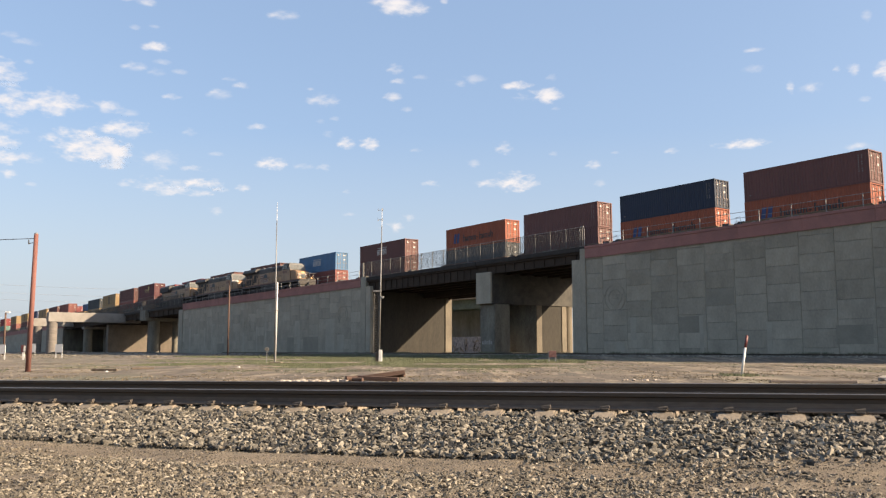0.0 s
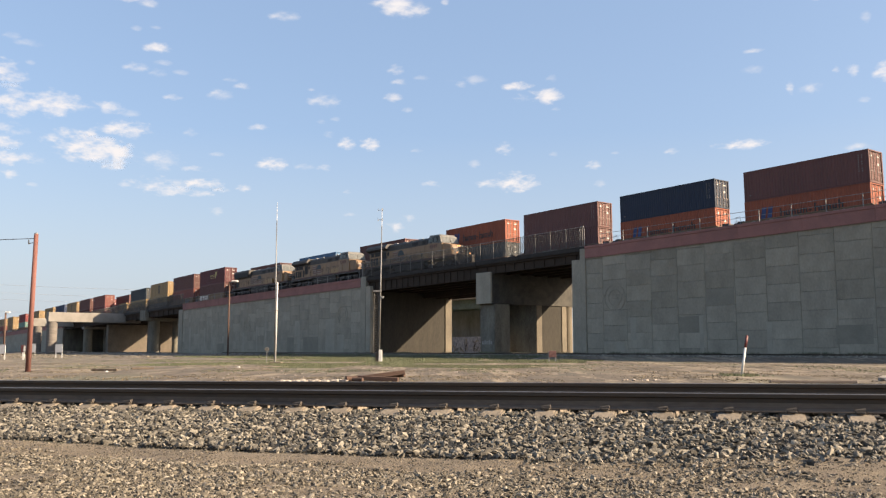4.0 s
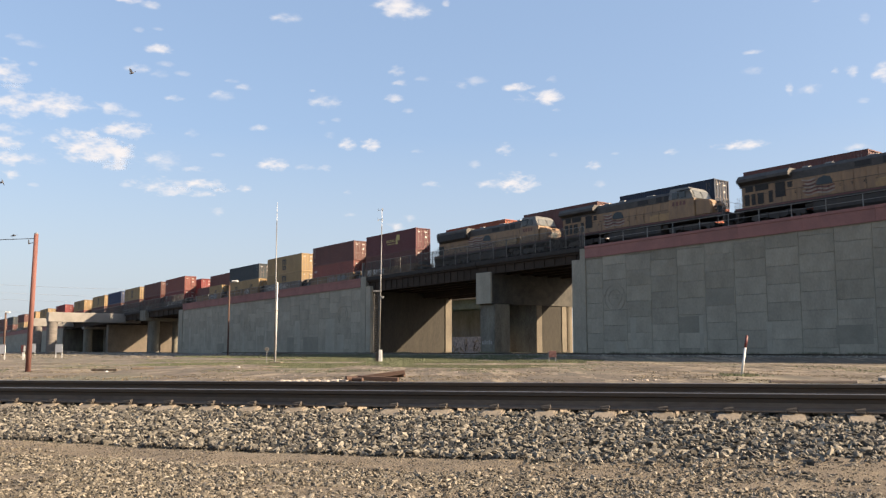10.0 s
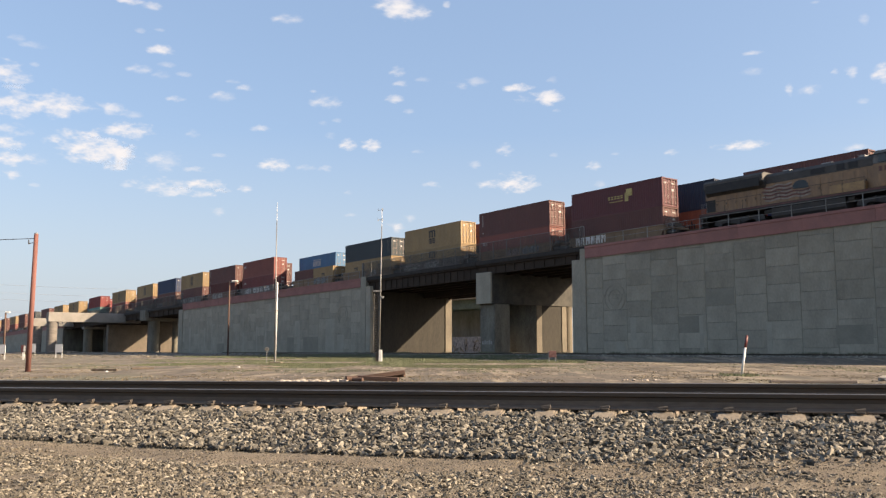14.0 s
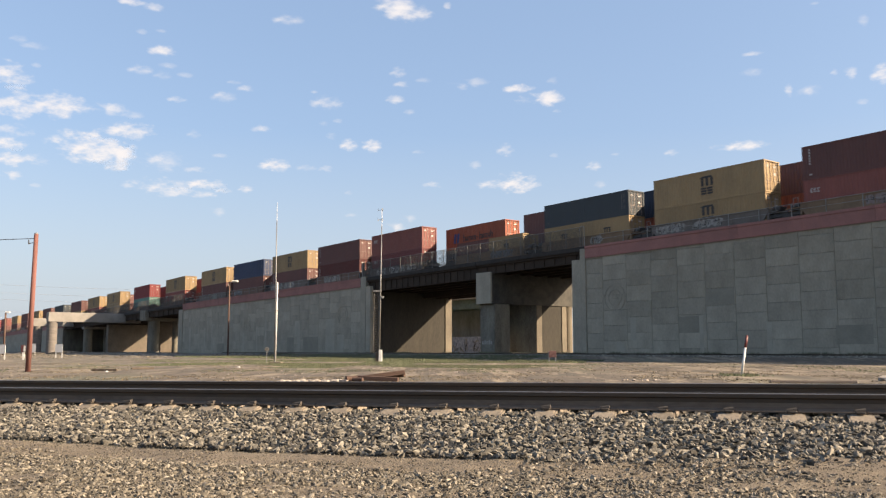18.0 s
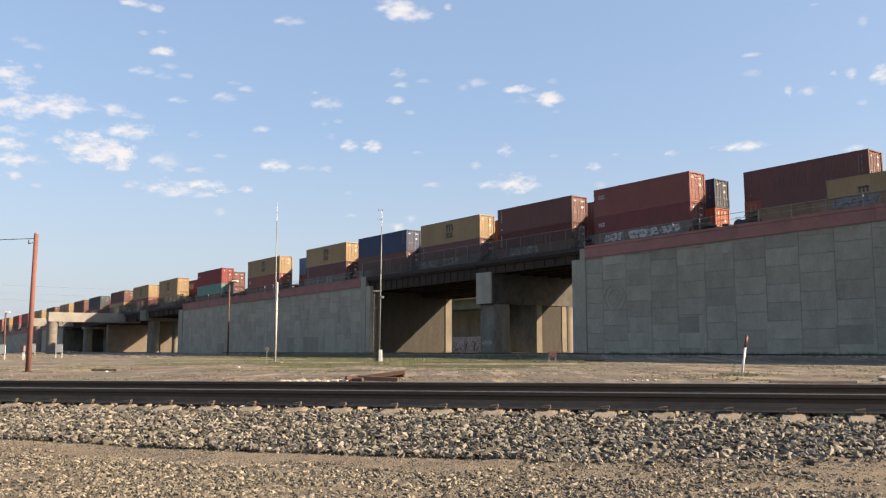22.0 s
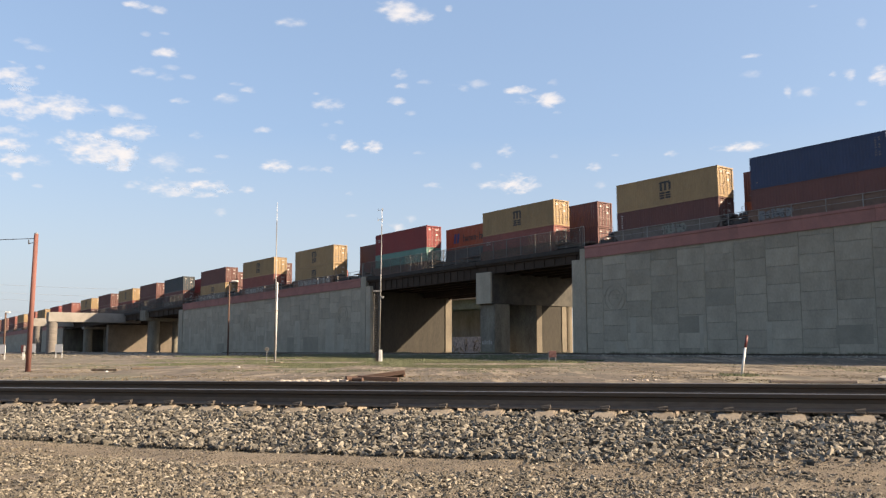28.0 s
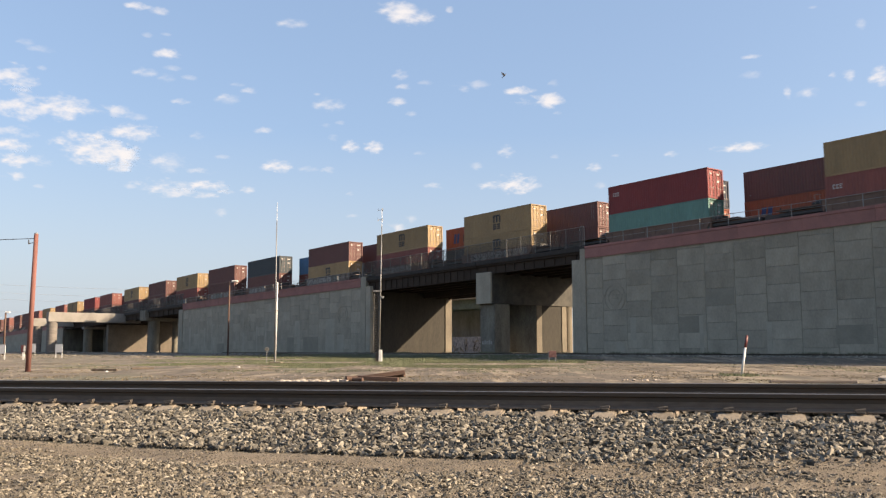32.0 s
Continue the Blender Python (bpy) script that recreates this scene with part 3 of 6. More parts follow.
part("abutment_wall", boxes((-1.5, 0.4, 1.0, 14.6, 0, 7.6)), FAR_WARM, ab)
ab = thing("abutment", station(-163.5, 0, 0), "low brown abutment wall under the ramp bridge", "abutment", kind="structure")
part("abutment_wall", boxes((-1.5, 0.4, 2.0, 14.3, 0, 7.9)), FAR_WARM, ab)


def straddle(s, w0, w1, z0, z1, label, cols):
    body = thing("straddle_bent", station(s, 0, 0), label, "bridge pier", kind="structure")
    part("cap_beam", boxes((-1.1, 1.1, w0, w1, z0, z1), bevel=0.07), BEAM, body)
    for y in cols:
        bm = bmesh.new()
        cyl(bm, (0, y, 0), (0, y, z0 + 0.02), 1.15, n=22)
        part("column", bm, BENT_COLUMN if y < -2 else CONCRETE_PLAIN, body)


straddle(-178.0, -16.8, 4.0, 7.55, 9.75, "cream concrete straddle bent with a round column in the sun", cols=(-15.7,))
straddle(-229.0, -10.4, 4.0, 7.8, 10.0, "cream concrete straddle bent further along the ramp", cols=(-9.0,))
straddle(-217.0, 0.2, 15.0, 6.9, 7.6, "shaded concrete bent under the ramp bridge", cols=(1.6, 7.0, 13.0))
# Added wall, mostly hidden, that blocks sun from the ramp wall's end face.
sw = thing("sun_block_wall", Matrix(), "added concrete wall that keeps the sun off under the ramp bridge", "wall", kind="structure")
part("backing", boxes((0, 32, 15.2, 15.8, 0, 9.6)), CONCRETE_PLAIN, sw, at=station(-241.0, 0, 0))
bw = thing("wall_6", Matrix(), "plain brown concrete wall behind the ramp bridge", "wall", kind="structure")
for i in range(2):
    a = -262.0 + i * 32
    part("backing", boxes((0, 32, 26.0, 26.6, 0, 9.0)), CONCRETE, bw, at=station(a, 0, 0))


def mound(s, w, long, deep, high, seed):
    """A low heap of earth."""
    rnd = random.Random(seed)
    bm = bmesh.new()
    bmesh.ops.create_icosphere(bm, subdivisions=4, radius=1.0)
    for v in bm.verts:
        k = 1 + 0.22 * noise.noise(v.co * 2.2 + Vector((seed, 0, 0))) + rnd.uniform(-0.02, 0.02)
        v.co = Vector((v.co.x * long * k, v.co.y * deep * k, max(-0.3, v.co.z * high * k)))
    q = line(s, w, 0)
    ob = new("earth_mound", meshed("earth_mound", bm, DIRT, True))
    ob.matrix_basis = Matrix.Translation((q.x, q.y, ground_z(q.x, q.y) - 0.05))
    tagged(ob, "low heap of dry tan earth by the bridge columns", "earth mound", "earth mounds", kind="structure")


mound(-176.0, -13.2, 3.6, 2.5, 0.6, 3)
mound(-186.0, -16.5, 4.5, 2.5, 0.45, 8)


# ---- containers ----
PAINT = {}


def paint(name, col, alt=None):
    if name not in PAINT:
        PAINT[name] = surface("container_" + name, col, alt or tuple(v * 0.6 + 0.012 for v in col), 1.6, 0.6, 0, 0.08, 6, spread=0.9, vary=0.10, stretch=(1, 1, 0.4))
        PAINT[name].node_tree.nodes["Principled BSDF"].inputs["Specular IOR Level"].default_value = 0.22
    return PAINT[name]


for nm, col in (("brown", (0.142, 0.063, 0.055)), ("maroon", (0.125, 0.043, 0.046)), ("redbrown", (0.240, 0.081, 0.066)), ("red", (0.225, 0.043, 0.042)), ("orange", (0.32, 0.088, 0.045)),
                ("yellow", (0.335, 0.230, 0.118)), ("navy", (0.022, 0.032, 0.055)), ("blue", (0.045, 0.066, 0.128)), ("slate", (0.05, 0.061, 0.068)), ("teal", (0.13, 0.26, 0.22)),
                ("lightblue", (0.09, 0.20, 0.34)), ("oxide", (0.112, 0.027, 0.022)), ("brick", (0.17, 0.049, 0.047)), ("grey", (0.10, 0.11, 0.115))):
    paint(nm, col)
COLOUR_WORD = {"brown": "dull brown", "maroon": "dark maroon", "redbrown": "faded brick red", "red": "crimson red", "orange": "bright orange", "yellow": "mustard yellow", "navy": "dark navy",
               "blue": "deep blue", "slate": "slate grey", "teal": "pale teal green", "lightblue": "mid blue", "oxide": "deep oxide red", "brick": "dull crimson", "grey": "dark grey"}
BOXES = {}
LOCK_ROD = surface("lock_rod", (0.24, 0.20, 0.175), (0.16, 0.125, 0.11), 0.5, 0.5, 0.5, 0.05, 20)
DECAL_WHITE = surface("decal_white", (0.46, 0.45, 0.42), (0.30, 0.28, 0.26), 0.7, 0.6, 0, 0.0, 12)
DECAL_FAINT = surface("decal_faint", (0.20, 0.18, 0.165), (0.13, 0.11, 0.10), 0.7, 0.6, 0, 0.0, 12)
DECAL_DARK = surface("decal_dark", (0.035, 0.03, 0.028), None, 0.7, 0.6, 0, 0.0, 12)
DECAL_BLUE = surface("decal_blue", (0.03, 0.055, 0.16), None, 0.7, 0.6, 0, 0.0, 12)
DECAL_GOLD = surface("decal_gold", (0.50, 0.40, 0.14), None, 0.7, 0.6, 0, 0.0, 12)


MARK = meshed("door_marking", boxes((-0.005, 0.005, 0, 1, 0, 1)), DECAL_WHITE)


def container_meshes(colour, L, H):
    key = (colour, L, H)
    if key in BOXES:
        return BOXES[key]
    mat = PAINT[colour]
    W = 2.44
    bm = bmesh.new()
    # corrugated sides
    n = int(L / 0.278)
    pitch = (L - 0.3) / n
    for sy in (-1, 1):
        prof = []
        for i in range(n):
            x = -L / 2 + 0.15 + i * pitch
            for dx, dep in ((0.0, 0.0), (0.25, 0.0), (0.5, 0.036), (0.75, 0.036)):
                prof.append((x + dx * pitch, sy * (W / 2 - 0.012 - dep)))
        prof.append((L / 2 - 0.15, sy * (W / 2 - 0.012)))
        lo = [bm.verts.new((x, y, 0.14)) for x, y in prof]
        hi = [bm.verts.new((x, y, H - 0.09)) for x, y in prof]
        for i in range(len(prof) - 1):
            bm.faces.new((lo[i], lo[i + 1], hi[i + 1], hi[i]) if sy < 0 else (lo[i + 1], lo[i], hi[i], hi[i + 1]))
    box(bm, -L / 2 + 0.1, L / 2 - 0.1, -W / 2 + 0.05, W / 2 - 0.05, H - 0.10, H - 0.03)
    box(bm, -L / 2 + 0.1, L / 2 - 0.1, -W / 2 + 0.05, W / 2 - 0.05, 0.12, 0.2)
    shell = meshed("shell", bm, mat)
    bm = bmesh.new()
    for sx in (-1, 1):
        for sy in (-1, 1):
            x, y = sx * (L / 2 - 0.085), sy * (W / 2 - 0.085)
            box(bm, x - 0.08, x + 0.08, y - 0.08, y + 0.08, 0.1, H - 0.1)
            for z in (0, H - 0.12):
                box(bm, x - 0.089, x + 0.089, y - 0.083, y + 0.083, z, z + 0.12, bevel=0.012)
        for z in (0.02, H - 0.115):
            box(bm, sx * (L / 2 - 0.07) - 0.06, sx * (L / 2 - 0.07) + 0.06, -W / 2 + 0.16, W / 2 - 0.16, z, z + 0.1)
    for sy in (-1, 1):
        box(bm, -L / 2 + 0.16, L / 2 - 0.16, sy * (W / 2 - 0.04) - 0.035, sy * (W / 2 - 0.04) + 0.035, 0.0, 0.15)
        box(bm, -L / 2 + 0.16, L / 2 - 0.16, sy * (W / 2 - 0.035) - 0.03, sy * (W / 2 - 0.035) + 0.03, H - 0.1, H - 0.005)
    frame_m = meshed("frame", bm, mat)
    bm = bmesh.new()
    x = L / 2 - 0.11
    box(bm, x - 0.03, x, 0.01, W / 2 - 0.17, 0.14, H - 0.13)
    for i in range(5):
        z = 0.28 + i * (H - 0.5) / 5
        box(bm, x - 0.004, x + 0.024, 0.06, W / 2 - 0.22, z, z + (H - 0.5) / 5 - 0.1, bevel=0.012)
    leaf = meshed("door", bm, mat)
    bm = bmesh.new()
    cyl(bm, (0.07, 0, 0.08), (0.07, 0, H - 0.08), 0.024, n=6)
    for z in (0.35, 1.1, H - 0.45):
        box(bm, 0.02, 0.1, -0.05, 0.05, z, z + 0.06)
    box(bm, 0.06, 0.09, -0.02, 0.42, 1.0, 1.04)
    rod = meshed("lock_rod", bm, LOCK_ROD)
    bm = bmesh.new()
    prof = []
    for i in range(9):
        y = -W / 2 + 0.17 + i * (W - 0.34) / 9
        prof += [(y, 0), (y + 0.09, 0), (y + 0.12, 0.04), (y + 0.2, 0.04)]
    prof.append((W / 2 - 0.17, 0))
    lo = [bm.verts.new((-L / 2 + 0.05 + d, y, 0.12)) for y, d in prof]
    hi = [bm.verts.new((-L / 2 + 0.05 + d, y, H - 0.1)) for y, d in prof]
    for i in range(len(prof) - 1):
        bm.faces.new((lo[i], hi[i], hi[i + 1], lo[i + 1]))
    end = meshed("end_wall", bm, mat)
    BOXES[key] = (shell, frame_m, leaf, rod, end)
    return BOXES[key]


LOGOS = {}


def side_logo(style, L, H):
    """Plain painted shapes on the long side that faces the wall."""
    if (style, L, H) in LOGOS:
        return LOGOS[(style, L, H)]
    bars = []
    y0, y1 = -1.226, -1.216

    def bar(x, z, w, h):
        k = 0.0006 * (len(bars) % 8)
        bars.append((x, x + w, y0 - k, y1, z, z + h))

    mat = DECAL_DARK
    if style == "arch":
        x, z = -0.55, H * 0.5
        for i in range(3):
            bar(x + i * 0.52, z, 0.27, 0.78)
        bar(x - 0.12, z + 0.74, 1.32, 0.10)
        bar(x + 0.06, z + 0.82, 1.14, 0.10)
        for u in (x - 0.04, x + 0.66):
            for v in (0.80, 0.56, 0.32):
                bar(u, z - v, 0.58, 0.18)
    elif style == "low_arch":
        for c in ((-3.4, 2.75) if L > 8 else (-0.33,)):
            for i in range(3):
                bar(c + i * 0.32, 1.15, 0.14, 0.42)
            bar(c - 0.1, 1.52, 0.95, 0.14)
    elif style == "long_name":
        for i, w in enumerate((0.5, 0.4, 0.42, 0.42, 0.4, 0.15, 0.5, 0.42, 0.42, 0.4, 0.42)):
            x = -2.4 + i * 0.56
            if i == 5:
                bar(x, 1.2, 0.3, 0.12)
                continue
            h = 0.95 if i in (0, 6, 10) else 0.62
            bar(x, 0.9, 0.13, h)
            bar(x + w - 0.13, 0.9, 0.13, 0.62)
            bar(x, 1.05 if i % 2 else 1.4, w, 0.12)
    elif style == "gold":
        mat = DECAL_GOLD
        for i in range(5):
            bar(-0.9 + i * 0.42, 1.5, 0.28, 0.12)
            bar(-0.9 + i * 0.42, 1.7, 0.28, 0.12)
        bar(-0.7, 1.2, 1.8, 0.07)
        bar(1.35, 1.1, 0.45, 0.9)
        bar(1.55, 1.6, 0.75, 0.75)
    elif style == "white_name":
        mat = DECAL_WHITE
        for i in range(4):
            x = -1.2 + i * 0.65
            bar(x, 1.05, 0.17, 0.85)
            bar(x + 0.34, 1.05, 0.17, 0.85)
            bar(x, 1.4 if i == 0 else 1.72, 0.5, 0.16)
        bar(-1.2, 2.05, 2.6, 0.1)
    elif style == "corner":
        mat = DECAL_WHITE
        for i in range(3):
            bar(-L / 2 + 0.65 + i * 0.3, H - 0.82, 0.22, 0.08)
            bar(-L / 2 + 0.65 + i * 0.3, H - 1.06, 0.09, 0.24)
            bar(-L / 2 + 0.65 + i * 0.3, H - 1.12, 0.22, 0.08)
    elif style == "column":
        mat = DECAL_WHITE
        for i in range(6):
            bar(-L / 2 + 0.62, H - 0.45 - i * 0.24, 0.13, 0.15)
        bar(-L / 2 + 0.6, 0.35, 0.22, 0.14)
    elif style == "right_column":
        mat = DECAL_FAINT
        for i in range(8):
            bar(L / 2 - 0.95, H - 0.5 - i * 0.2, 0.08, 0.12)
            if i % 3 != 2:
                bar(L / 2 - 0.66, H - 0.5 - i * 0.2, 0.09, 0.12)
        bar(-L / 2 + 0.55, 0.5, 0.2, 0.1)
    LOGOS[(style, L, H)] = [meshed("painted_mark", boxes(b), mat) for b in bars]
    return LOGOS[(style, L, H)]


def container(colour, at, L=12.19, H=2.9, logo="", group="moving containers"):
    what = "shipping container"
    size = "short" if L < 8 else "long"
    ob = thing("shipping_container", at, "%s corrugated steel %s %s with double doors" % (COLOUR_WORD[colour], size, what), "container", group)
    shell, fr, leaf, rod, end = container_meshes(colour, L, H)
    part("shell", shell, None, ob)
    part("frame", fr, None, ob)
    part("end_wall", end, None, ob)
    for sg in (1, -1):
        lf = part("door", leaf, None, ob, at=Matrix.Diagonal((1, sg, 1, 1)))
        for y in (0.28, 0.78):
            part("lock_rod", rod, None, lf, at=Matrix.Translation((L / 2 - 0.12, y, 0)))
    for y, z, w, h in ((0.28, H - 0.58, 0.55, 0.11), (0.36, H - 1.3, 0.3, 0.22), (-0.85, H - 0.6, 0.34, 0.16)):
        part("door_marking", MARK, None, ob, at=Matrix.Translation((L / 2 - 0.083, y, z)) @ Matrix.Diagonal((1, w, h, 1)))
    if logo:
        for me in side_logo(logo, L, H):
            part("painted_mark", me, None, ob)
        if logo == "long_name":
            for x in (-4.45, -3.8):
                bm = bmesh.new()
                side_prism(bm, [(x, 0.8), (x + 0.45, 0.8), (x + 0.68, 2.1), (x + 0.23, 2.1)], -1.226, -1.216)
                part("painted_mark", bm, DECAL_BLUE, ob)
    return ob


# ---- well cars ----
WELL_TAN = surface("well_tan", (0.235, 0.155, 0.088), (0.12, 0.078, 0.05), 1.2, 0.8, 0, 0.15, 6, spread=0.9)
WELL_RUST = surface("well_rust", (0.18, 0.11, 0.078), (0.095, 0.062, 0.048), 1.2, 0.85, 0, 0.15, 6, spread=0.9)
WELL_GREY = surface("well_grey", (0.16, 0.14, 0.12), (0.09, 0.075, 0.064), 1.2, 0.8, 0, 0.15, 6, spread=0.9)
SPRAY = surface("spray_paint", (0.36, 0.345, 0.31), (0.15, 0.135, 0.12), 0.35, 0.7, 0, 0.0, 10, spread=0.8)
SPRAY_PINK = surface("spray_paint_pink", (0.19, 0.115, 0.105), (0.22, 0.20, 0.18), 0.3, 0.7, 0, 0.0, 10, spread=0.7)
SPRAY_GREEN = surface("spray_paint_green", (0.12, 0.145, 0.115), (0.21, 0.205, 0.18), 0.3, 0.7, 0, 0.0, 10, spread=0.7)
SPRAY_BLUE = surface("spray_paint_blue", (0.10, 0.125, 0.15), (0.19, 0.185, 0.17), 0.3, 0.7, 0, 0.0, 10, spread=0.7)


def wheelset_mesh(r=0.46):
    bm = bmesh.new()
    for y in (-0.755, 0.755):
        cyl(bm, (0, y - 0.06, 0), (0, y + 0.06, 0), r, n=20)
        cyl(bm, (0, y - 0.095 * (1 if y > 0 else -1), 0), (0, y - 0.06 * (1 if y > 0 else -1), 0), r + 0.03, n=20)
    cyl(bm, (0, -1.0, 0), (0, 1.0, 0), 0.08, n=10)
    return meshed("wheelset", bm, DARK_STEEL)


WHEELSET = wheelset_mesh()


def bogie(parent, x, z=0.46, base=1.75):
    b = part("bogie", boxes((-0.3, 0.3, -1.05, 1.05, 0.35, 0.66), bevel=0.03), DARK_STEEL, parent, at=Matrix.Translation((x, 0, 0)))
    bm = bmesh.new()
    for sy in (-1, 1):
        side_prism(bm, [(-1.15, 0.42), (-0.75, 0.62), (-0.35, 0.78), (0.35, 0.78), (0.75, 0.62), (1.15, 0.42), (1.1, 0.36), (0.5, 0.3), (0.3, 0.2), (-0.3, 0.2), (-0.5, 0.3), (-1.1, 0.36)], sy * 1.0 - 0.07, sy * 1.0 + 0.07)
    part("side_frame", bm, DARK_STEEL, b)
    for sx in (-1, 1):
        part("wheelset", WHEELSET, None, b, at=Matrix.Translation((sx * base / 2, 0, z)))
    return b


# the sprayed tags of single cars: where each begins, how many letters, its paint
TAGS = {2: ((-0.5, 4, SPRAY_PINK), (2.0, 5, SPRAY_BLUE)), 3: ((-5.4, 6, SPRAY), (-1.2, 6, SPRAY)), 4: ((1.2, 3, SPRAY),), 5: ((1.0, 6, SPRAY_BLUE),),
        6: ((-4.2, 4, DECAL_WHITE), (-1.0, 6, DECAL_WHITE), (3.0, 4, DECAL_WHITE)), 7: ((-3.5, 9, SPRAY),), 8: ((-5.6, 6, SPRAY), (-1.0, 6, SPRAY)),
        9: ((-5.0, 6, SPRAY_BLUE),), 10: ((0.0, 5, SPRAY_GREEN),), 11: (), 12: ()}


def scrawl(sill, y, x, count, rnd, ink=None):
    """A sprayed tag: a row of fat overlapping bubble letters, each filled with one colour and struck through by dark lines."""
    lean = rnd.uniform(-0.15, 0.3)
    fill = ink or rnd.choice((SPRAY, SPRAY, SPRAY, SPRAY_BLUE, SPRAY_PINK, SPRAY_GREEN))
    tall = rnd.uniform(0.36, 0.46)
    for i in range(count):
        w, zc = rnd.uniform(0.24, 0.42), 0.86 + rnd.uniform(-0.05, 0.05)
        phase, bulge = rnd.uniform(0, 6.28), rnd.choice((2, 3, 3, 4))
        rim = []
        for k in range(14):
            a = 6.2832 * k / 14
            q = 1 + 0.2 * math.cos(bulge * a + phase) + rnd.uniform(-0.07, 0.07)
            u, v = w * q * math.copysign(abs(math.cos(a)) ** 0.7, math.cos(a)), tall * q * math.copysign(abs(math.sin(a)) ** 0.7, math.sin(a))
            rim.append((x + u + v * lean, min(1.29, max(0.42, zc + v))))
        bm = bmesh.new()
        side_prism(bm, rim, y - 0.006 - 0.0005 * (i % 5), y)
        part("graffiti", bm, fill if ink or rnd.random() < 0.8 else SPRAY, sill)
        bm = bmesh.new()
        for _ in range(3):
            cx, cz, a, half, thick = x + rnd.uniform(-0.2, 0.2), zc + rnd.uniform(-0.2, 0.2), rnd.choice((0.2, 1.3, 1.6, 1.9, 2.8)) + rnd.uniform(-0.2, 0.2), rnd.uniform(0.1, 0.26), rnd.uniform(0.022, 0.04)
            c, d = math.cos(a), math.sin(a)
            side_prism(bm, [(cx + c * u - d * v, min(1.28, max(0.43, cz + d * u + c * v))) for u, v in ((-half, -thick), (half, -thick), (half * 1.1, 0.0), (half, thick), (-half, thick))], y - 0.011 - 0.0005 * (i % 5), y - 0.0065 - 0.0005 * (i % 5))
        part("graffiti", bm, DECAL_DARK, sill)
        x += w * rnd.uniform(1.5, 1.9)


def well_car(at, mat, pitch, seed, group, spray=1.0, L=12.6):
    """One unit of a double-stack well car; its floor lies 0.38 m over the rails."""
    rnd = random.Random(seed)
    ob = thing("well_car", at, "rusty low double-stack well car with " + ("bare stained side sills" if TAGS.get(seed) == () else "graffiti on its side sill"), "rail car", group)
    h = L / 2
    for sy in (-1, 1):
        bm = bmesh.new()
        y = sy * 1.36
        side_prism(bm, [(-h, 0.95), (-h + 0.4, 0.35), (h - 0.4, 0.35), (h, 0.95), (h, 1.28), (h - 0.6, 1.38), (-h + 0.6, 1.38), (-h, 1.28)], y - 0.05, y + 0.05)
        box(bm, -h, h, y - 0.1, y + 0.1, 1.30, 1.40, bevel=0.01)
        box(bm, -h + 0.4, h - 0.4, y - 0.1, y + 0.1, 0.30, 0.40, bevel=0.01)
        for i in range(9):
            x = -h + 0.8 + i * (L - 1.6) / 8
            box(bm, x - 0.04, x + 0.04, y + sy * 0.05, y + sy * 0.09, 0.4, 1.3)
        sill = part("side_sill", bm, mat, ob)
        if sy < 0 and rnd.random() < spray:
            if seed == 1:
                for i in range(6):
                    x = -h + 0.9 + i * 0.72
                    bm = bmesh.new()
                    side_prism(bm, [(x, 0.5), (x + 0.2, 0.45), (x + 0.22, 0.85), (x + 0.36, 0.85), (x + 0.38, 0.48), (x + 0.58, 0.5), (x + 0.6, 1.28), (x + 0.02, 1.3)], y - 0.062, y - 0.051)
                    part("graffiti", bm, WHITE, sill)
            elif seed in TAGS:
                for x, count, ink in TAGS[seed]:
                    scrawl(sill, y - 0.051, x, count, rnd, ink)
            else:
                scrawl(sill, y - 0.051, -h + 0.7 + rnd.random() * 2, rnd.randrange(8, 15), rnd)
                if rnd.random() < 0.7:
                    scrawl(sill, y - 0.051, rnd.uniform(1.9, 2.8), rnd.randrange(4, 7), rnd)
    part("floor", boxes((-h + 0.4, h - 0.4, -1.3, 1.3, 0.28, 0.37)), mat, ob)
    for sx in (-1, 1):
        bm = bmesh.new()
        box(bm, sx * h - 0.09, sx * h + 0.09, -1.36, 1.36, 0.4, 1.32)
        e = pitch / 2 - 0.1
        xa, xb = sorted((sx * h, sx * e))
        box(bm, xa, xb, -0.55, 0.55, 0.78, 1.02, bevel=0.02)
        box(bm, xa, (xa + xb) / 2 + 0.2 if sx > 0 else xb, -1.3, 1.3, 1.02, 1.10)
        part("end_platform", bm, mat, ob)
        bm = bmesh.new()
        xa, xb = sorted((sx * (h + 0.12), sx * (pitch / 2 - 0.35)))
        box(bm, xa, xb, -1.15, 1.15, 0.5, 0.78, bevel=0.03)
        box(bm, sx * (h + 0.55) - 0.35, sx * (h + 0.55) + 0.35, -0.9, 0.3, 1.1, 1.55, bevel=0.05)
        cyl(bm, (sx * (h + 0.4), -1.0, 1.25), (sx * (h + 1.1), -1.0, 1.25), 0.16, n=8)
        part("brake_gear", bm, DARK_STEEL, ob)
        bm = bmesh.new()
        for y in (-1.25, 1.25):
            cyl(bm, (sx * (h + 0.3), y, 1.05), (sx * (h + 0.3), y, 1.95), 0.02, n=5)
            cyl(bm, (sx * (h + 0.75), y, 1.05), (sx * (h + 0.75), y, 1.95), 0.02, n=5)
            cyl(bm, (sx * (h + 0.3), y, 1.93), (sx * (h + 0.75), y, 1.93), 0.02, n=5)
        part("grab_rail", bm, GALV, ob)
    bogie(ob, -pitch / 2)
    return ob


MOVERS = []


def on_rails(s, w, dz=0.0):
    return station(s, w, railz(s) + dz, True)


def travel(t):
    """How far the train has come, in metres, at t seconds; zero at 14.5 s."""
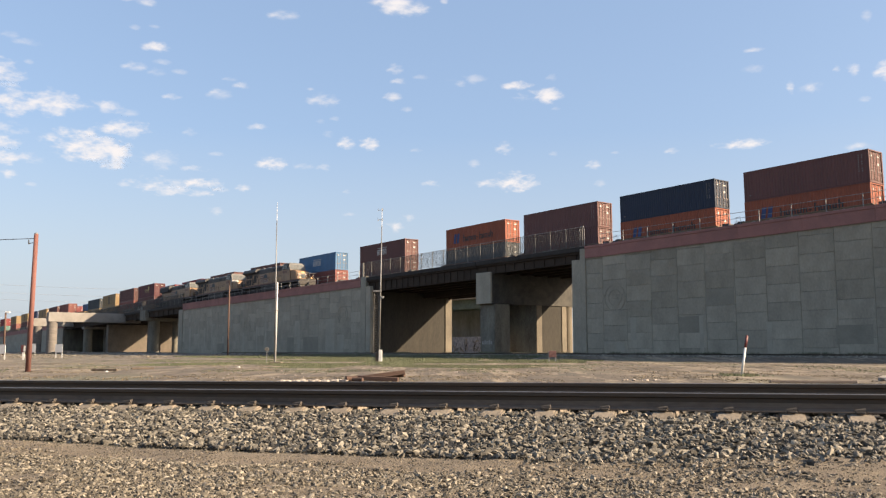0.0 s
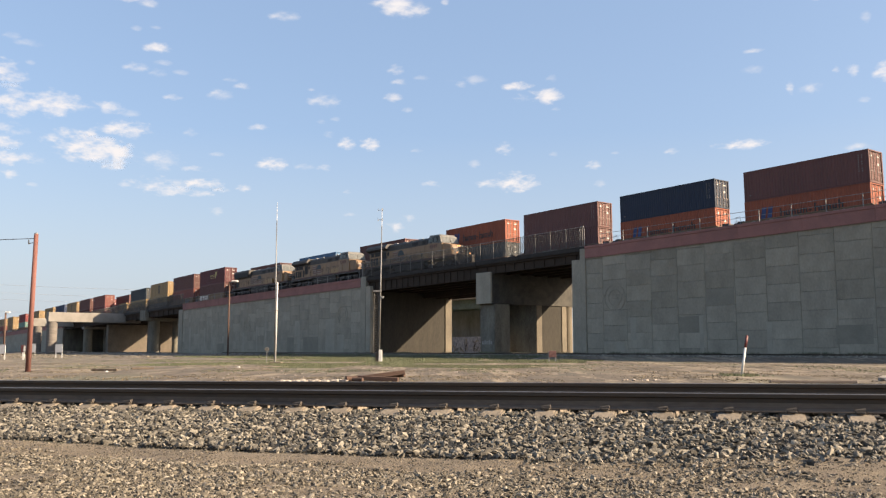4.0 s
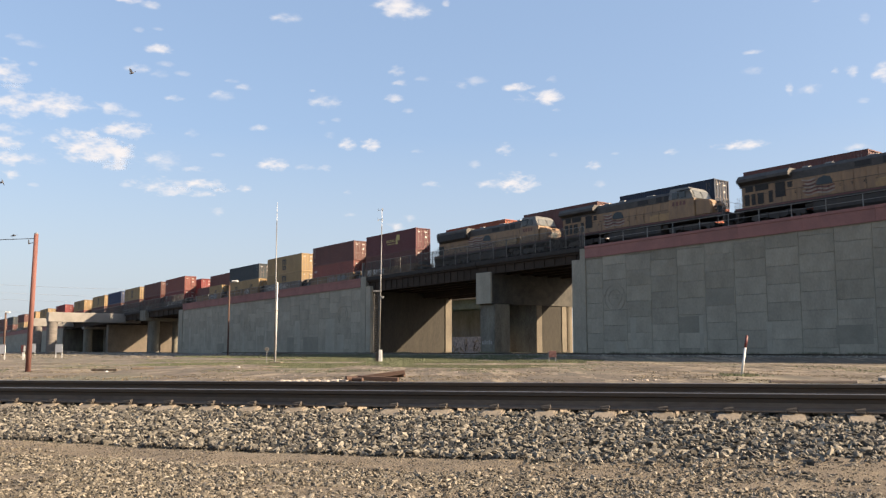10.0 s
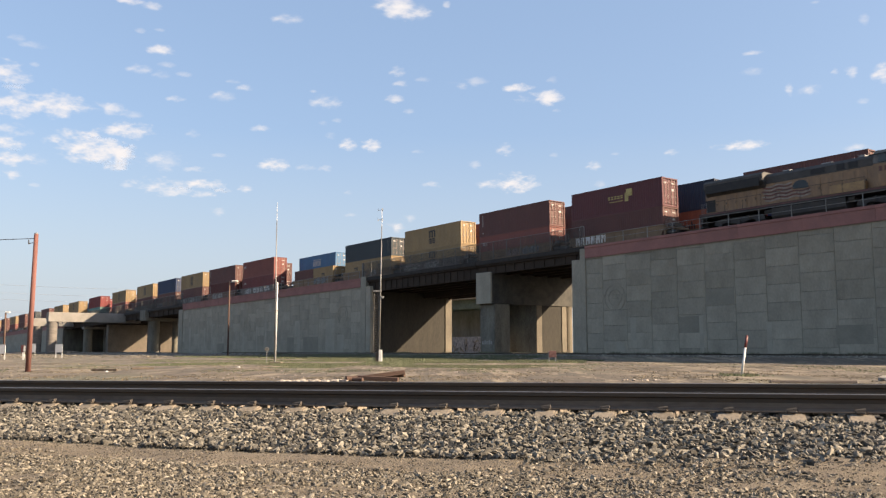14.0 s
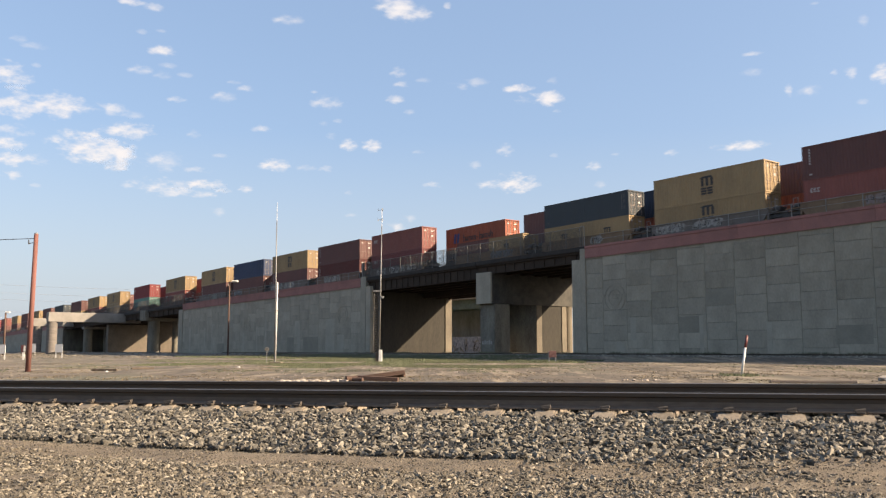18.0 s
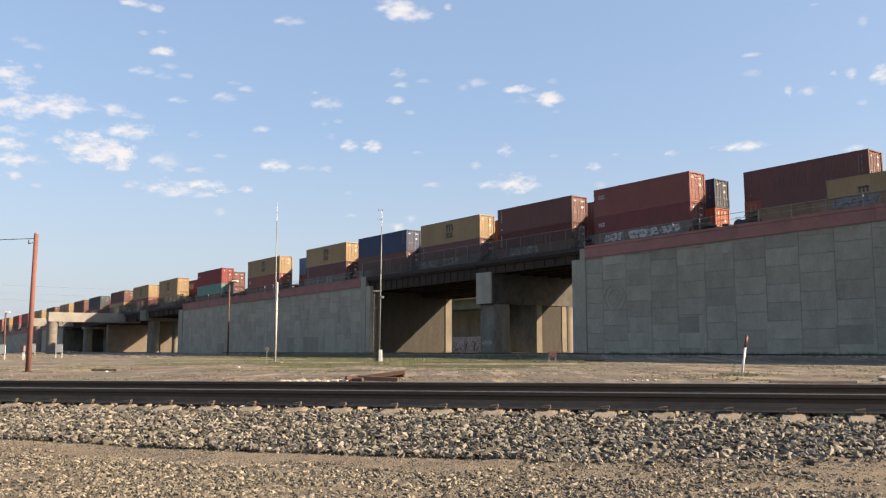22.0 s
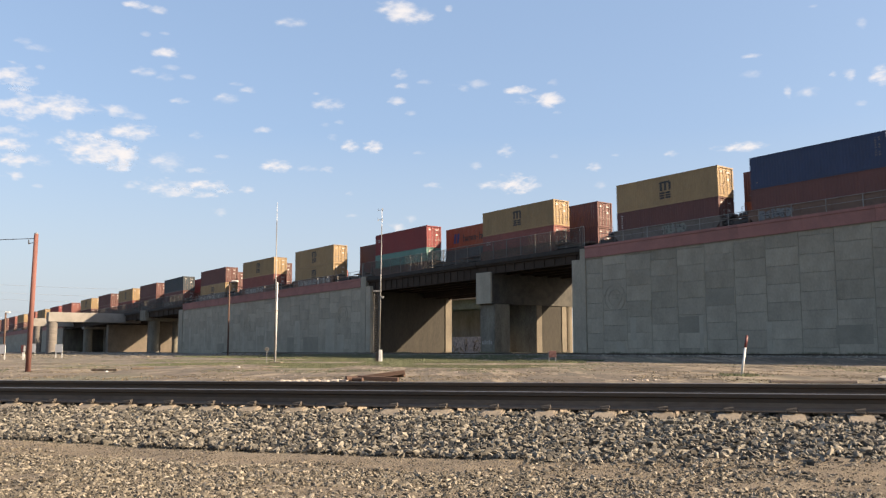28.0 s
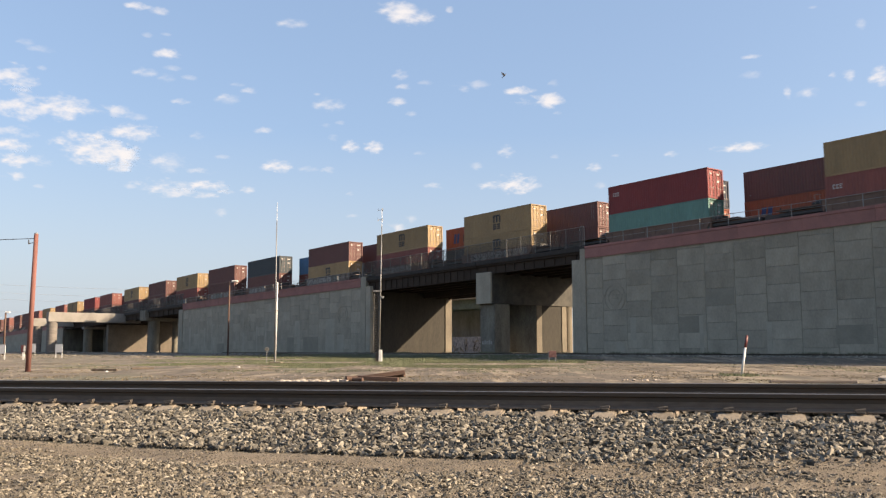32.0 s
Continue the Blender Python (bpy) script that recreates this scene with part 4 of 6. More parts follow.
    return lerp_lin(t, (0, -148.2), (5, -97.2), (9, -56.4), (12, -25.7), (14.5, 0.0), (17, 26.6), (20, 58.7), (23, 90.8), (25, 112.5), (28, 145.1), (30, 167.0), (32, 188.9))


def lerp_lin(x, *pairs):
    for (a, va), (b, vb) in zip(pairs, pairs[1:]):
        if x <= b:
            return va + (vb - va) * (x - a) / (b - a)
    return pairs[-1][1]


FLOOR_Z = 0.38


def stack(front, boxes_, mat, pitch, seed, moving=True, L=12.19):
    """A well car and its load; front is where the load's leading face stands along the line."""
    c = front - L / 2
    w = NEAR_TRACK if moving else FAR_TRACK
    g = "moving container train" if moving else "parked container train"
    car = well_car(on_rails(c, w), mat, pitch, seed, g)
    if moving:
        MOVERS.append((car, c, w, 0.0))
    z = FLOOR_Z
    for spec in boxes_:
        colour, H, logo = spec[:3]
        off, ln = (spec[3], spec[4]) if len(spec) > 3 else (0.0, 12.19)
        b = container(colour, on_rails(c + off, w, z), ln, H, logo, "containers on the " + ("moving train" if moving else "parked train"))
        if moving:
            MOVERS.append((b, c + off, w, z))
        if len(spec) <= 3:
            z += H + 0.01


T, R, G = WELL_TAN, WELL_RUST, WELL_GREY
HC, ST = 2.9, 2.59
stack(-12.75, [("brown", HC, ""), ("maroon", HC, "gold")], T, 15.7, 1)
stack(-28.35, [("redbrown", HC, "corner"), ("brown", HC, "column")], T, 15.7, 2)
stack(-44.1, [("yellow", ST, "arch"), ("yellow", HC, "arch")], G, 15.7, 3)
stack(-59.5, [("yellow", ST, "low_arch"), ("slate", ST, "right_column")], T, 15.7, 4)
stack(-75.2, [("yellow", ST, "low_arch", 3.05, 6.06), ("brown", ST, "", -3.05, 6.06)], T, 15.7, 5)
stack(-94.8, [("brick", HC, "corner"), ("redbrown", HC, "corner")], G, 15.5, 6)
stack(-110.2, [("oxide", HC, "column"), ("brown", HC, "column")], R, 15.5, 7)
stack(-125.7, [("brown", HC, "column"), ("yellow", HC, "arch")], G, 15.5, 8)
stack(-141.15, [("brown", HC, ""), ("blue", HC, "right_column")], R, 15.5, 9)
stack(-156.7, [("brown", HC, "column"), ("yellow", HC, "arch")], G, 15.5, 10)
stack(-178.0, [("redbrown", HC, "corner"), ("yellow", HC, "arch")], R, 21.5, 11)
stack(-201.6, [("teal", HC, ""), ("red", HC, "corner")], R, 23.6, 12)
stack(-225.4, [("yellow", HC, "arch"), ("yellow", HC, "arch")], R, 21.5, 13)
stack(-245.1, [("redbrown", HC, ""), ("yellow", HC, "arch")], R, 19.6, 14)
stack(-264.8, [("yellow", HC, "arch"), ("brown", HC, "")], G, 19.6, 15)
stack(-286.9, [("brown", HC, ""), ("slate", HC, "")], R, 19.6, 16)
stack(-304.6, [("brown", HC, ""), ("brown", HC, "")], R, 17.6, 17)
stack(-322.6, [("redbrown", HC, ""), ("yellow", HC, "arch")], R, 17.6, 18)
stack(-341.8, [("brown", HC, ""), ("brown", HC, "")], R, 17.6, 19)
stack(-361.3, [("brown", HC, ""), ("yellow", HC, "arch")], R, 17.6, 20)
stack(-384.3, [("brown", HC, ""), ("redbrown", HC, "")], R, 17.6, 21)
stack(-401.3, [("brown", HC, ""), ("red", HC, "")], R, 17.6, 22)
stack(-421.1, [("brown", HC, ""), ("yellow", HC, "arch")], R, 17.6, 23)
stack(-437.6, [("brown", HC, ""), ("redbrown", HC, "")], R, 17.6, 24)
stack(-456.9, [("brown", HC, ""), ("yellow", HC, "")], R, 17.6, 25)
stack(-474.6, [("brown", HC, ""), ("redbrown", HC, "")], R, 17.6, 26)
stack(-492.0, [("brown", HC, ""), ("brown", HC, "")], R, 17.6, 27)
stack(-508.0, [("brown", HC, ""), ("brown", HC, "")], R, 17.6, 28)
stack(-530.0, [("brown", HC, ""), ("redbrown", HC, "")], R, 17.6, 29)
stack(-549.0, [("brown", HC, ""), ("brown", HC, "")], R, 17.6, 30)

# the parked train on the far track
stack(0.0, [("orange", HC, "long_name"), ("brown", HC, "right_column")], T, 15.5, 41, False)
stack(-15.48, [("orange", HC, "long_name"), ("navy", HC, "right_column")], T, 15.5, 42, False)
stack(-30.97, [("brown", HC, ""), ("brown", HC, "right_column")], R, 15.5, 43, False)
stack(-46.56, [("grey", HC, ""), ("orange", HC, "long_name")], R, 15.5, 44, False)
stack(-68.52, [("brown", HC, ""), ("brown", HC, "white_name")], R, 21.6, 45, False)
stack(-88.12, [("redbrown", HC, ""), ("lightblue", HC, "white_name")], R, 19.5, 46, False)
stack(-107.5, [("brown", HC, ""), ("brown", HC, "")], R, 19.5, 47, False)
stack(-127.5, [("brown", HC, ""), ("brown", HC, "")], R, 17.5, 48, False)
stack(-145.0, [("brown", HC, ""), ("red", HC, "white_name")], R, 17.4, 49, False)
stack(-162.0, [("brown", HC, ""), ("red", HC, "")], R, 17.0, 52, False)
stack(-178.5, [("brown", HC, ""), ("maroon", HC, "")], R, 17.0, 53, False)
stack(-198.0, [("brown", HC, ""), ("brown", HC, "")], R, 19.0, 54, False)
stack(-217.5, [("brown", HC, ""), ("red", HC, "")], R, 19.0, 55, False)
stack(-235.0, [("brown", HC, ""), ("lightblue", HC, "")], R, 17.5, 56, False)
stack(-255.0, [("brown", HC, ""), ("red", HC, "")], R, 19.0, 57, False)
stack(15.5, [("orange", HC, "long_name"), ("brown", HC, "")], R, 15.5, 50, False)
stack(31.0, [("brown", HC, ""), ("navy", HC, "")], R, 15.5, 51, False)


# ---- locomotives ----
LOCO_YELLOW = surface("loco_yellow", (0.305, 0.176, 0.080), (0.135, 0.084, 0.053), 0.45, 0.5, 0, 0.05, 5, spread=0.85, stretch=(1, 1, 0.22))
BATTERY = surface("cleaner_yellow", (0.33, 0.20, 0.078), (0.21, 0.125, 0.06), 0.5, 0.5, 0, 0.05, 6)
PALE_NOSE = surface("faded_wing_white", (0.42, 0.38, 0.34), (0.30, 0.24, 0.19), 0.4, 0.55, 0, 0, 8)
LOCO_GREY = surface("loco_grey", (0.062, 0.054, 0.047), (0.034, 0.030, 0.027), 0.9, 0.65, 0, 0.05, 5)
# Lighter copy of LOCO_GREY: sunlight on the cab roof put into the colour.
SUNLIT_GREY = surface("sunlit_cab_grey", (0.155, 0.150, 0.136), (0.10, 0.095, 0.085), 0.7, 0.6, 0, 0.05, 6)
LOCO_UNDER = surface("loco_underframe", (0.028, 0.026, 0.024), (0.055, 0.046, 0.038), 1.0, 0.8, 0, 0.1, 8)
GRILLE = surface("grille_black", (0.016, 0.016, 0.018), (0.03, 0.028, 0.026), 0.6, 0.8, 0, 0.1, 20)
GLASS = surface("cab_glass", (0.028, 0.032, 0.035), (0.018, 0.02, 0.022), 0.5, 0.12, 0, 0.0, 5)
# Dusty glass made paler still: sun and sky glare painted into the colour.
GLARE_GLASS = surface("glare_windshield", (0.13, 0.135, 0.125), (0.07, 0.073, 0.068), 0.4, 0.25, 0, 0.0, 5)
STRIPE = surface("faded_red_stripe", (0.13, 0.036, 0.032), (0.075, 0.036, 0.030), 0.6, 0.6, 0, 0, 8)
FLAG_BLUE = surface("flag_blue", (0.016, 0.029, 0.037), (0.035, 0.045, 0.05), 0.6, 0.6, 0, 0, 8)
FLAG_PALE = surface("flag_pale", (0.29, 0.25, 0.215), (0.18, 0.14, 0.105), 0.4, 0.6, 0, 0, 8)
HEADLIGHT = glow("headlight_lens", (1.0, 0.43, 0.17), 0.9)


def loco_bogie(parent, x):
    b = part("bogie", boxes((-2.1, 2.1, -0.9, 0.9, 0.62, 1.0), bevel=0.04), LOCO_UNDER, parent, at=Matrix.Translation((x, 0, 0)))
    bm = bmesh.new()
    for sy in (-1, 1):
        side_prism(bm, [(-2.6, 0.55), (-2.5, 0.95), (-1.6, 1.05), (1.6, 1.05), (2.5, 0.95), (2.6, 0.55), (2.2, 0.48), (1.4, 0.72), (0.5, 0.5), (-0.5, 0.5), (-1.4, 0.72), (-2.2, 0.48)], sy * 1.12 - 0.08, sy * 1.12 + 0.08)
    part("side_frame", bm, LOCO_UNDER, b)
    for i in (-1, 0, 1):
        w = part("wheelset", wheelset_mesh(0.53), None, b, at=Matrix.Translation((i * 1.95, 0, 0.53)))
        bm = bmesh.new()
        for sy in (-1, 1):
            cyl(bm, (0, sy * 1.1, 0), (0, sy * 1.32, 0), 0.2, n=10)
        part("axle_box", bm, LOCO_UNDER, w)
    for i in (-0.98, 0.98):
        bm = bmesh.new()
        for sy in (-1, 1):
            cyl(bm, (i, sy * 1.24, 0.62), (i, sy * 1.24, 1.1), 0.12, n=8)
        part("spring", bm, LOCO_UNDER, b)


def locomotive(front, late, lamps):
    """A six-axle freight engine, nose towards +x; late: the other body style, with a flat flared radiator."""
    c = front - 11.15
    ob = thing("locomotive", on_rails(c, NEAR_TRACK), "weathered yellow and grey diesel freight locomotive" + (" with large radiator" if late else " with its headlights lit" if lamps else " in mid consist"), "locomotive", "locomotives of the moving train")
    MOVERS.append((ob, c, NEAR_TRACK, 0.0))
    sill = part("frame", boxes((-10.7, 10.4, -1.5, 1.5, 1.42, 1.72), bevel=0.02), LOCO_UNDER, ob)
    for sy in (-1, 1):
        part("stripe", boxes((-10.6, 10.3, sy * 1.51 - 0.008, sy * 1.51 + 0.008, 1.56, 1.68)), STRIPE, sill)
    # long hood, lower doors in yellow, roof band in grey
    hw = 0.98
    hood = part("long_hood", boxes((-10.3, 5.8 if late else 5.1, -hw, hw, 1.72, 3.62), bevel=0.03), LOCO_YELLOW, ob)
    bm = bmesh.new()
    prism(bm, [(-hw, 3.62), (-hw, 4.25), (-hw + 0.22, 4.52), (hw - 0.22, 4.52), (hw, 4.25), (hw, 3.62)], -5.6 if not late else -4.0, 5.8 if late else 5.1)
    roof = part("hood_roof", bm, LOCO_GREY, ob)
    for sy in (-1, 1):
        for i in range(15):
            x = -9.9 + i * 1.0
            if sy > 0 and i % 3:
                continue
            if not late and i < 4 and sy < 0:
                continue
            dr = part("hood_door", boxes((x + 0.03, x + 0.95, sy * (hw + 0.012) - 0.02, sy * (hw + 0.012) + 0.02, 1.85, 3.45), bevel=0.012), LOCO_YELLOW, hood)
            part("latch", boxes((x + 0.8, x + 0.86, sy * (hw + 0.05) - 0.02, sy * (hw + 0.05) + 0.02, 2.4, 2.6)), LOCO_UNDER, dr)
    for (x0, x1, z0, z1) in ((0.2, 1.5, 3.75, 4.2), (2.5, 3.2, 3.72, 4.25), (3.5, 4.3, 3.72, 4.25)):
        part("intake_grille", boxes((x0, x1, -hw - 0.03, -hw + 0.02, z0, z1), bevel=0.01), GRILLE, roof)
    if late:
        bm = bmesh.new()
        prism(bm, [(-1.0, 3.3), (-1.5, 3.95), (-1.5, 4.5), (-1.3, 4.72), (1.3, 4.72), (1.5, 4.5), (1.5, 3.95), (1.0, 3.3)], -10.1, -4.0)
        rad = part("radiator", bm, LOCO_GREY, ob)
        part("radiator_grille", boxes((-9.9, -4.3, -1.56, -1.4, 3.5, 4.3), bevel=0.02), GRILLE, rad)
        part("intake_grille", boxes((-10.25, -9.2, -1.04, -0.95, 1.9, 3.0), bevel=0.01), GRILLE, hood)
    else:
        bm = bmesh.new()
        prism(bm, [(-1.0, 3.62), (-1.0, 3.8), (-1.52, 4.05), (-1.52, 4.3), (-1.2, 4.66), (1.2, 4.66), (1.52, 4.3), (1.52, 4.05), (1.0, 3.8), (1.0, 3.62)], -10.45, -5.4)
        rad = part("radiator", bm, LOCO_GREY, ob)
        for (x0, x1, z0, z1) in ((-9.9, -9.1, 3.15, 3.7), (-8.9, -7.6, 3.15, 3.7), (-10.0, -9.5, 1.95, 2.95), (-9.3, -8.9, 1.95, 2.95), (-8.7, -8.1, 1.95, 2.95), (-7.6, -7.2, 1.95, 3.0), (-6.95, -6.0, 2.3, 3.6), (-5.8, -5.3, 3.0, 3.5)):
            part("intake_grille", boxes((x0, x1, -hw - 0.035, -hw + 0.02, z0, z1), bevel=0.01), GRILLE, hood)
    for x in ((-8.8, -6.6) if not late else (-8.8, -7.0, -5.2)):
        bm = bmesh.new()
        cyl(bm, (x, 0, 4.6), (x, 0, 4.78), 0.75, n=18)
        part("roof_fan", bm, GRILLE, rad)
    part("sun_visor", boxes((5.5, 7.15, -1.62, -1.4, 4.32, 4.37), bevel=0.01), LOCO_UNDER, ob)
    for x, w, h in ((4.2, 0.5, 0.22), (1.0, 0.9, 0.16), (-2.6, 0.7, 0.18), (-4.6, 0.6, 0.2)):
        part("roof_hatch", boxes((x, x + w, -0.55, 0.4, 4.5, 4.5 + h), bevel=0.03), GALV, roof)
    part("exhaust_stack", boxes((-1.6, -0.7, -0.3, 0.3, 4.5, 4.68), bevel=0.03), GRILLE, roof)
    bm = bmesh.new()
    for y in (-0.12, 0, 0.12):
        cyl(bm, (3.2, y, 4.62), (3.6, y, 4.62), 0.03, 0.06, n=8)
    box(bm, 3.2, 3.3, -0.15, 0.15, 4.5, 4.62)
    part("horn", bm, GALV, roof)
    # waving flag on the hood side: a dark domed field over bars that run on behind it
    fx = -4.9 if not late else -3.2
    dome = [(fx + 1.75, 2.78), (fx + 3.2, 2.72), (fx + 3.15, 3.1), (fx + 2.95, 3.38), (fx + 2.45, 3.5), (fx + 1.95, 3.36), (fx + 1.75, 3.08)]
    bm = bmesh.new()
    side_prism(bm, dome, -hw - 0.046, -hw - 0.034)
    part("flag_field", bm, FLAG_BLUE, hood)
    for i in range(9):
        bm = bmesh.new()
        n = 14
        lead = fx + 3.35 if i > 4 else fx + 1.7
        tail = (fx - 1.2 if late else fx + 0.5) + 0.12 * (i % 3)
        up, lo = [], []
        for k in range(n + 1):
            x = tail + (lead - tail) * k / n
            z = 3.36 - i * 0.155 + 0.06 * math.sin((x - fx) * 4.2)
            up.append((x, z + 0.06))
            lo.append((x, z - 0.06))
        side_prism(bm, up + lo[::-1], -hw - 0.045, -hw - 0.034)
        part("flag_bar", bm, FLAG_PALE if i % 2 == 0 else STRIPE, hood)
    # cab and nose
    bm = bmesh.new()
    side_prism(bm, [(5.1, 1.72), (8.1, 1.72), (8.1, 3.45), (5.1, 3.62)], -1.5, 1.5)
    bmesh.ops.bevel(bm, geom=list(bm.edges), offset=0.05, segments=2, affect="EDGES")
    cab = part("cab", bm, LOCO_YELLOW, ob)
    bm = bmesh.new()
    side_prism(bm, [(5.1, 3.6), (8.08, 3.42), (7.62, 4.36), (7.35, 4.66), (5.1, 4.72)], -1.49, 1.49)
    for v in bm.verts:
        if v.co.z > 4.5:
            v.co.y *= 0.78
    bmesh.ops.bevel(bm, geom=list(bm.edges), offset=0.06, segments=2, affect="EDGES")
    top = part("cab_top", bm, SUNLIT_GREY, ob, "grey cab roof lightened for the sun on it")
    for sy in (-1, 1):
        for (x0, x1) in ((5.55, 6.25), (6.4, 7.1)):
            wd = part("side_window", boxes((x0, x1, sy * 1.475 - 0.03, sy * 1.475 + 0.03, 3.66, 4.28), bevel=0.02), GLASS, top)
    for y0, y1 in ((-1.25, -0.08), (0.08, 1.25)):
        bm = bmesh.new()
        vs = [bm.verts.new(p) for p in ((8.06, y0, 3.52), (8.06, y1, 3.52), (7.70, y1 * 0.93, 4.30), (7.70, y0 * 0.93, 4.30))]
        bm.faces.new(vs)
        r = bmesh.ops.extrude_face_region(bm, geom=bm.faces[:])
        for v in [g for g in r["geom"] if isinstance(g, bmesh.types.BMVert)]:
            v.co.x += 0.03
        part("windshield", bm, GLARE_GLASS, top)
    bm = bmesh.new()
    side_prism(bm, [(8.05, 1.72), (9.75, 1.72), (9.82, 2.7), (9.55, 3.15), (8.05, 3.42)], -1.42, 1.42)
    for v in bm.verts:
        if v.co.x > 9:
            v.co.y *= 0.8
    bmesh.ops.bevel(bm, geom=list(bm.edges), offset=0.12, segments=3, affect="EDGES")
    nose = part("nose", bm, LOCO_YELLOW, ob)
    part("nose_emblem", boxes((9.80, 9.825, -0.42, 0.42, 2.2, 2.62), (9.80, 9.82, -0.25, 0.25, 1.98, 2.25)), FLAG_BLUE, nose)
    for sy in (-1, 1):
        for k, mt in enumerate((PALE_NOSE, STRIPE, PALE_NOSE, FLAG_BLUE)):
            part("nose_wing", boxes((9.80, 9.822, min(sy * 0.46, sy * (1.02 - 0.12 * k)), max(sy * 0.46, sy * (1.02 - 0.12 * k)), 2.52 - k * 0.14, 2.64 - k * 0.14)), mt, nose)
    for i in range(4):
        part("cab_number_bar", boxes((5.6 + i * 0.42, 5.85 + i * 0.42, -1.52, -1.5, 2.95, 3.35)), STRIPE, cab)
    part("grille_door", boxes((5.5, 6.2, -1.53, -1.49, 2.0, 2.75), bevel=0.01), LOCO_YELLOW, cab)
    part("battery_box", boxes((2.0, 5.0, -1.45, -0.98, 1.72, 2.45), bevel=0.03), BATTERY, ob)
    for o in (cab, top) if late else (cab, top, nose):
        o.matrix_basis = Matrix.Translation((0.62 if late else -0.75, 0, 0))
    # lamps
    for y in (-0.14, 0.14):
        bm = bmesh.new()
        cyl(bm, (9.66, y, 2.98), (9.74, y, 2.96), 0.1, n=12)
        part("headlight", bm, HEADLIGHT if lamps else GLASS, nose)
    for y in (-1.05, 1.05):
        bm = bmesh.new()
        cyl(bm, (9.95, y, 1.98), (10.07, y, 1.98), 0.09, n=12)
        part("ditch_light", bm, HEADLIGHT if lamps else GLASS, sill)
    # pilot, steps, coupler, tank
    for sx in (-1, 1):
        bm = bmesh.new()
        xa, xb = sorted((sx * 10.42, sx * 10.62))
        box(bm, xa, xb, -1.5, 1.5, 0.75, 1.72, bevel=0.03)
        part("pilot", bm, LOCO_UNDER, ob)
        bm = bmesh.new()
        side_prism(bm, [(sx * 10.5, 0.8), (sx * 10.95, 0.18), (sx * 10.75, 0.18), (sx * 10.42, 0.5)], -1.4, 1.4)
        part("plow", bm, LOCO_UNDER, ob)
        bm = bmesh.new()
        xa, xb = sorted((sx * 10.6, sx * 11.2))
        box(bm, xa, xb, -0.14, 0.14, 0.82, 1.06, bevel=0.03)
        part("coupler", bm, DARK_STEEL, ob)
        for sy in (-1, 1):
            bm = bmesh.new()
            for k in range(3):
                box(bm, min(sx * 9.85, sx * 10.4), max(sx * 9.85, sx * 10.4), sy * 1.48 - 0.12, sy * 1.48 + 0.02, 0.5 + k * 0.38, 0.54 + k * 0.38)
            box(bm, sx * 9.84 - 0.02, sx * 9.84 + 0.02, sy * 1.45 - 0.1, sy * 1.45 + 0.02, 0.5, 1.45)
            part("steps", bm, LOCO_UNDER, ob)
            bm = bmesh.new()
            for x in (9.9, 10.4):
                cyl(bm, (sx * x, sy * 1.46, 0.9), (sx * x, sy * 1.46, 2.75), 0.022, n=6)
            part("grab_rail", bm, GALV, ob)
        bm = bmesh.new()
        cyl(bm, (sx * 10.4, -1.2, 2.7), (sx * 10.4, 1.2, 2.7), 0.02, n=6)
        for y in (-1.2, -0.5, 0.5, 1.2):
            cyl(bm, (sx * 10.4, y, 1.72), (sx * 10.4, y, 2.7), 0.02, n=6)
        part("end_railing", bm, GALV, ob)
    for sy in (-1, 1):
        bm = bmesh.new()
        cyl(bm, (-9.8, sy * 1.46, 2.72), (5.0, sy * 1.46, 2.72), 0.018, n=6)
        for i in range(9):
            x = -9.8 + i * 1.85
            cyl(bm, (x, sy * 1.46, 1.72), (x, sy * 1.46, 2.72), 0.018, n=6)
        part("walkway_railing", bm, LOCO_UNDER, ob)
    bm = bmesh.new()
    prism(bm, [(-1.2, 0.32), (1.2, 0.32), (1.42, 0.6), (1.42, 1.3), (1.2, 1.42), (-1.2, 1.42), (-1.42, 1.3), (-1.42, 0.6)], -3.3, 3.3)
    part("fuel_tank", bm, LOCO_UNDER, ob)
    for sy in (-1, 1):
        for xa, xb, r in ((3.5, 4.0, 0.2), (-4.1, -3.4, 0.18)):
            bm = bmesh.new()
            cyl(bm, (xa, sy * 1.1, 1.15), (xb, sy * 1.1, 1.15), r, n=10)
            part("air_reservoir", bm, LOCO_UNDER, ob)
    loco_bogie(ob, 6.7)
    loco_bogie(ob, -6.7)
    return ob


locomotive(58.3, False, True)
locomotive(35.9, False, False)
locomotive(13.5, True, False)


# ---- the near track ----
def near_z(t):
    return 0.567 + 0.0068 * t


def track_pose(t, v, z):
    x, y = by_track(t, v)
    return Matrix.Translation((x, y, z)) @ Matrix.Rotation(TRK, 4, "Z") @ Matrix.Rotation(-0.0068, 4, "Y")


def rail_outline():
    return [(-0.075, -0.186), (0.075, -0.186), (0.075, -0.175), (0.012, -0.150), (0.0095, -0.095), (0.009, -0.055), (0.037, -0.042), (0.037, -0.006), (0.030, 0.0), (-0.030, 0.0), (-0.037, -0.006), (-0.037, -0.042), (-0.009, -0.055), (-0.0095, -0.095), (-0.012, -0.150), (-0.075, -0.175)]


def rail(v, lift, label):
    ob = thing("rail", track_pose(0, v, near_z(0) + lift), label, "rail", kind="structure")
    bm = bmesh.new()
    prism(bm, rail_outline(), -60, 45)
    bmesh.ops.recalc_face_normals(bm, faces=bm.faces)
    me = meshed("rail_bar", bm, [RAIL_SIDE, RAIL_HEAD, RAIL_FOOT])
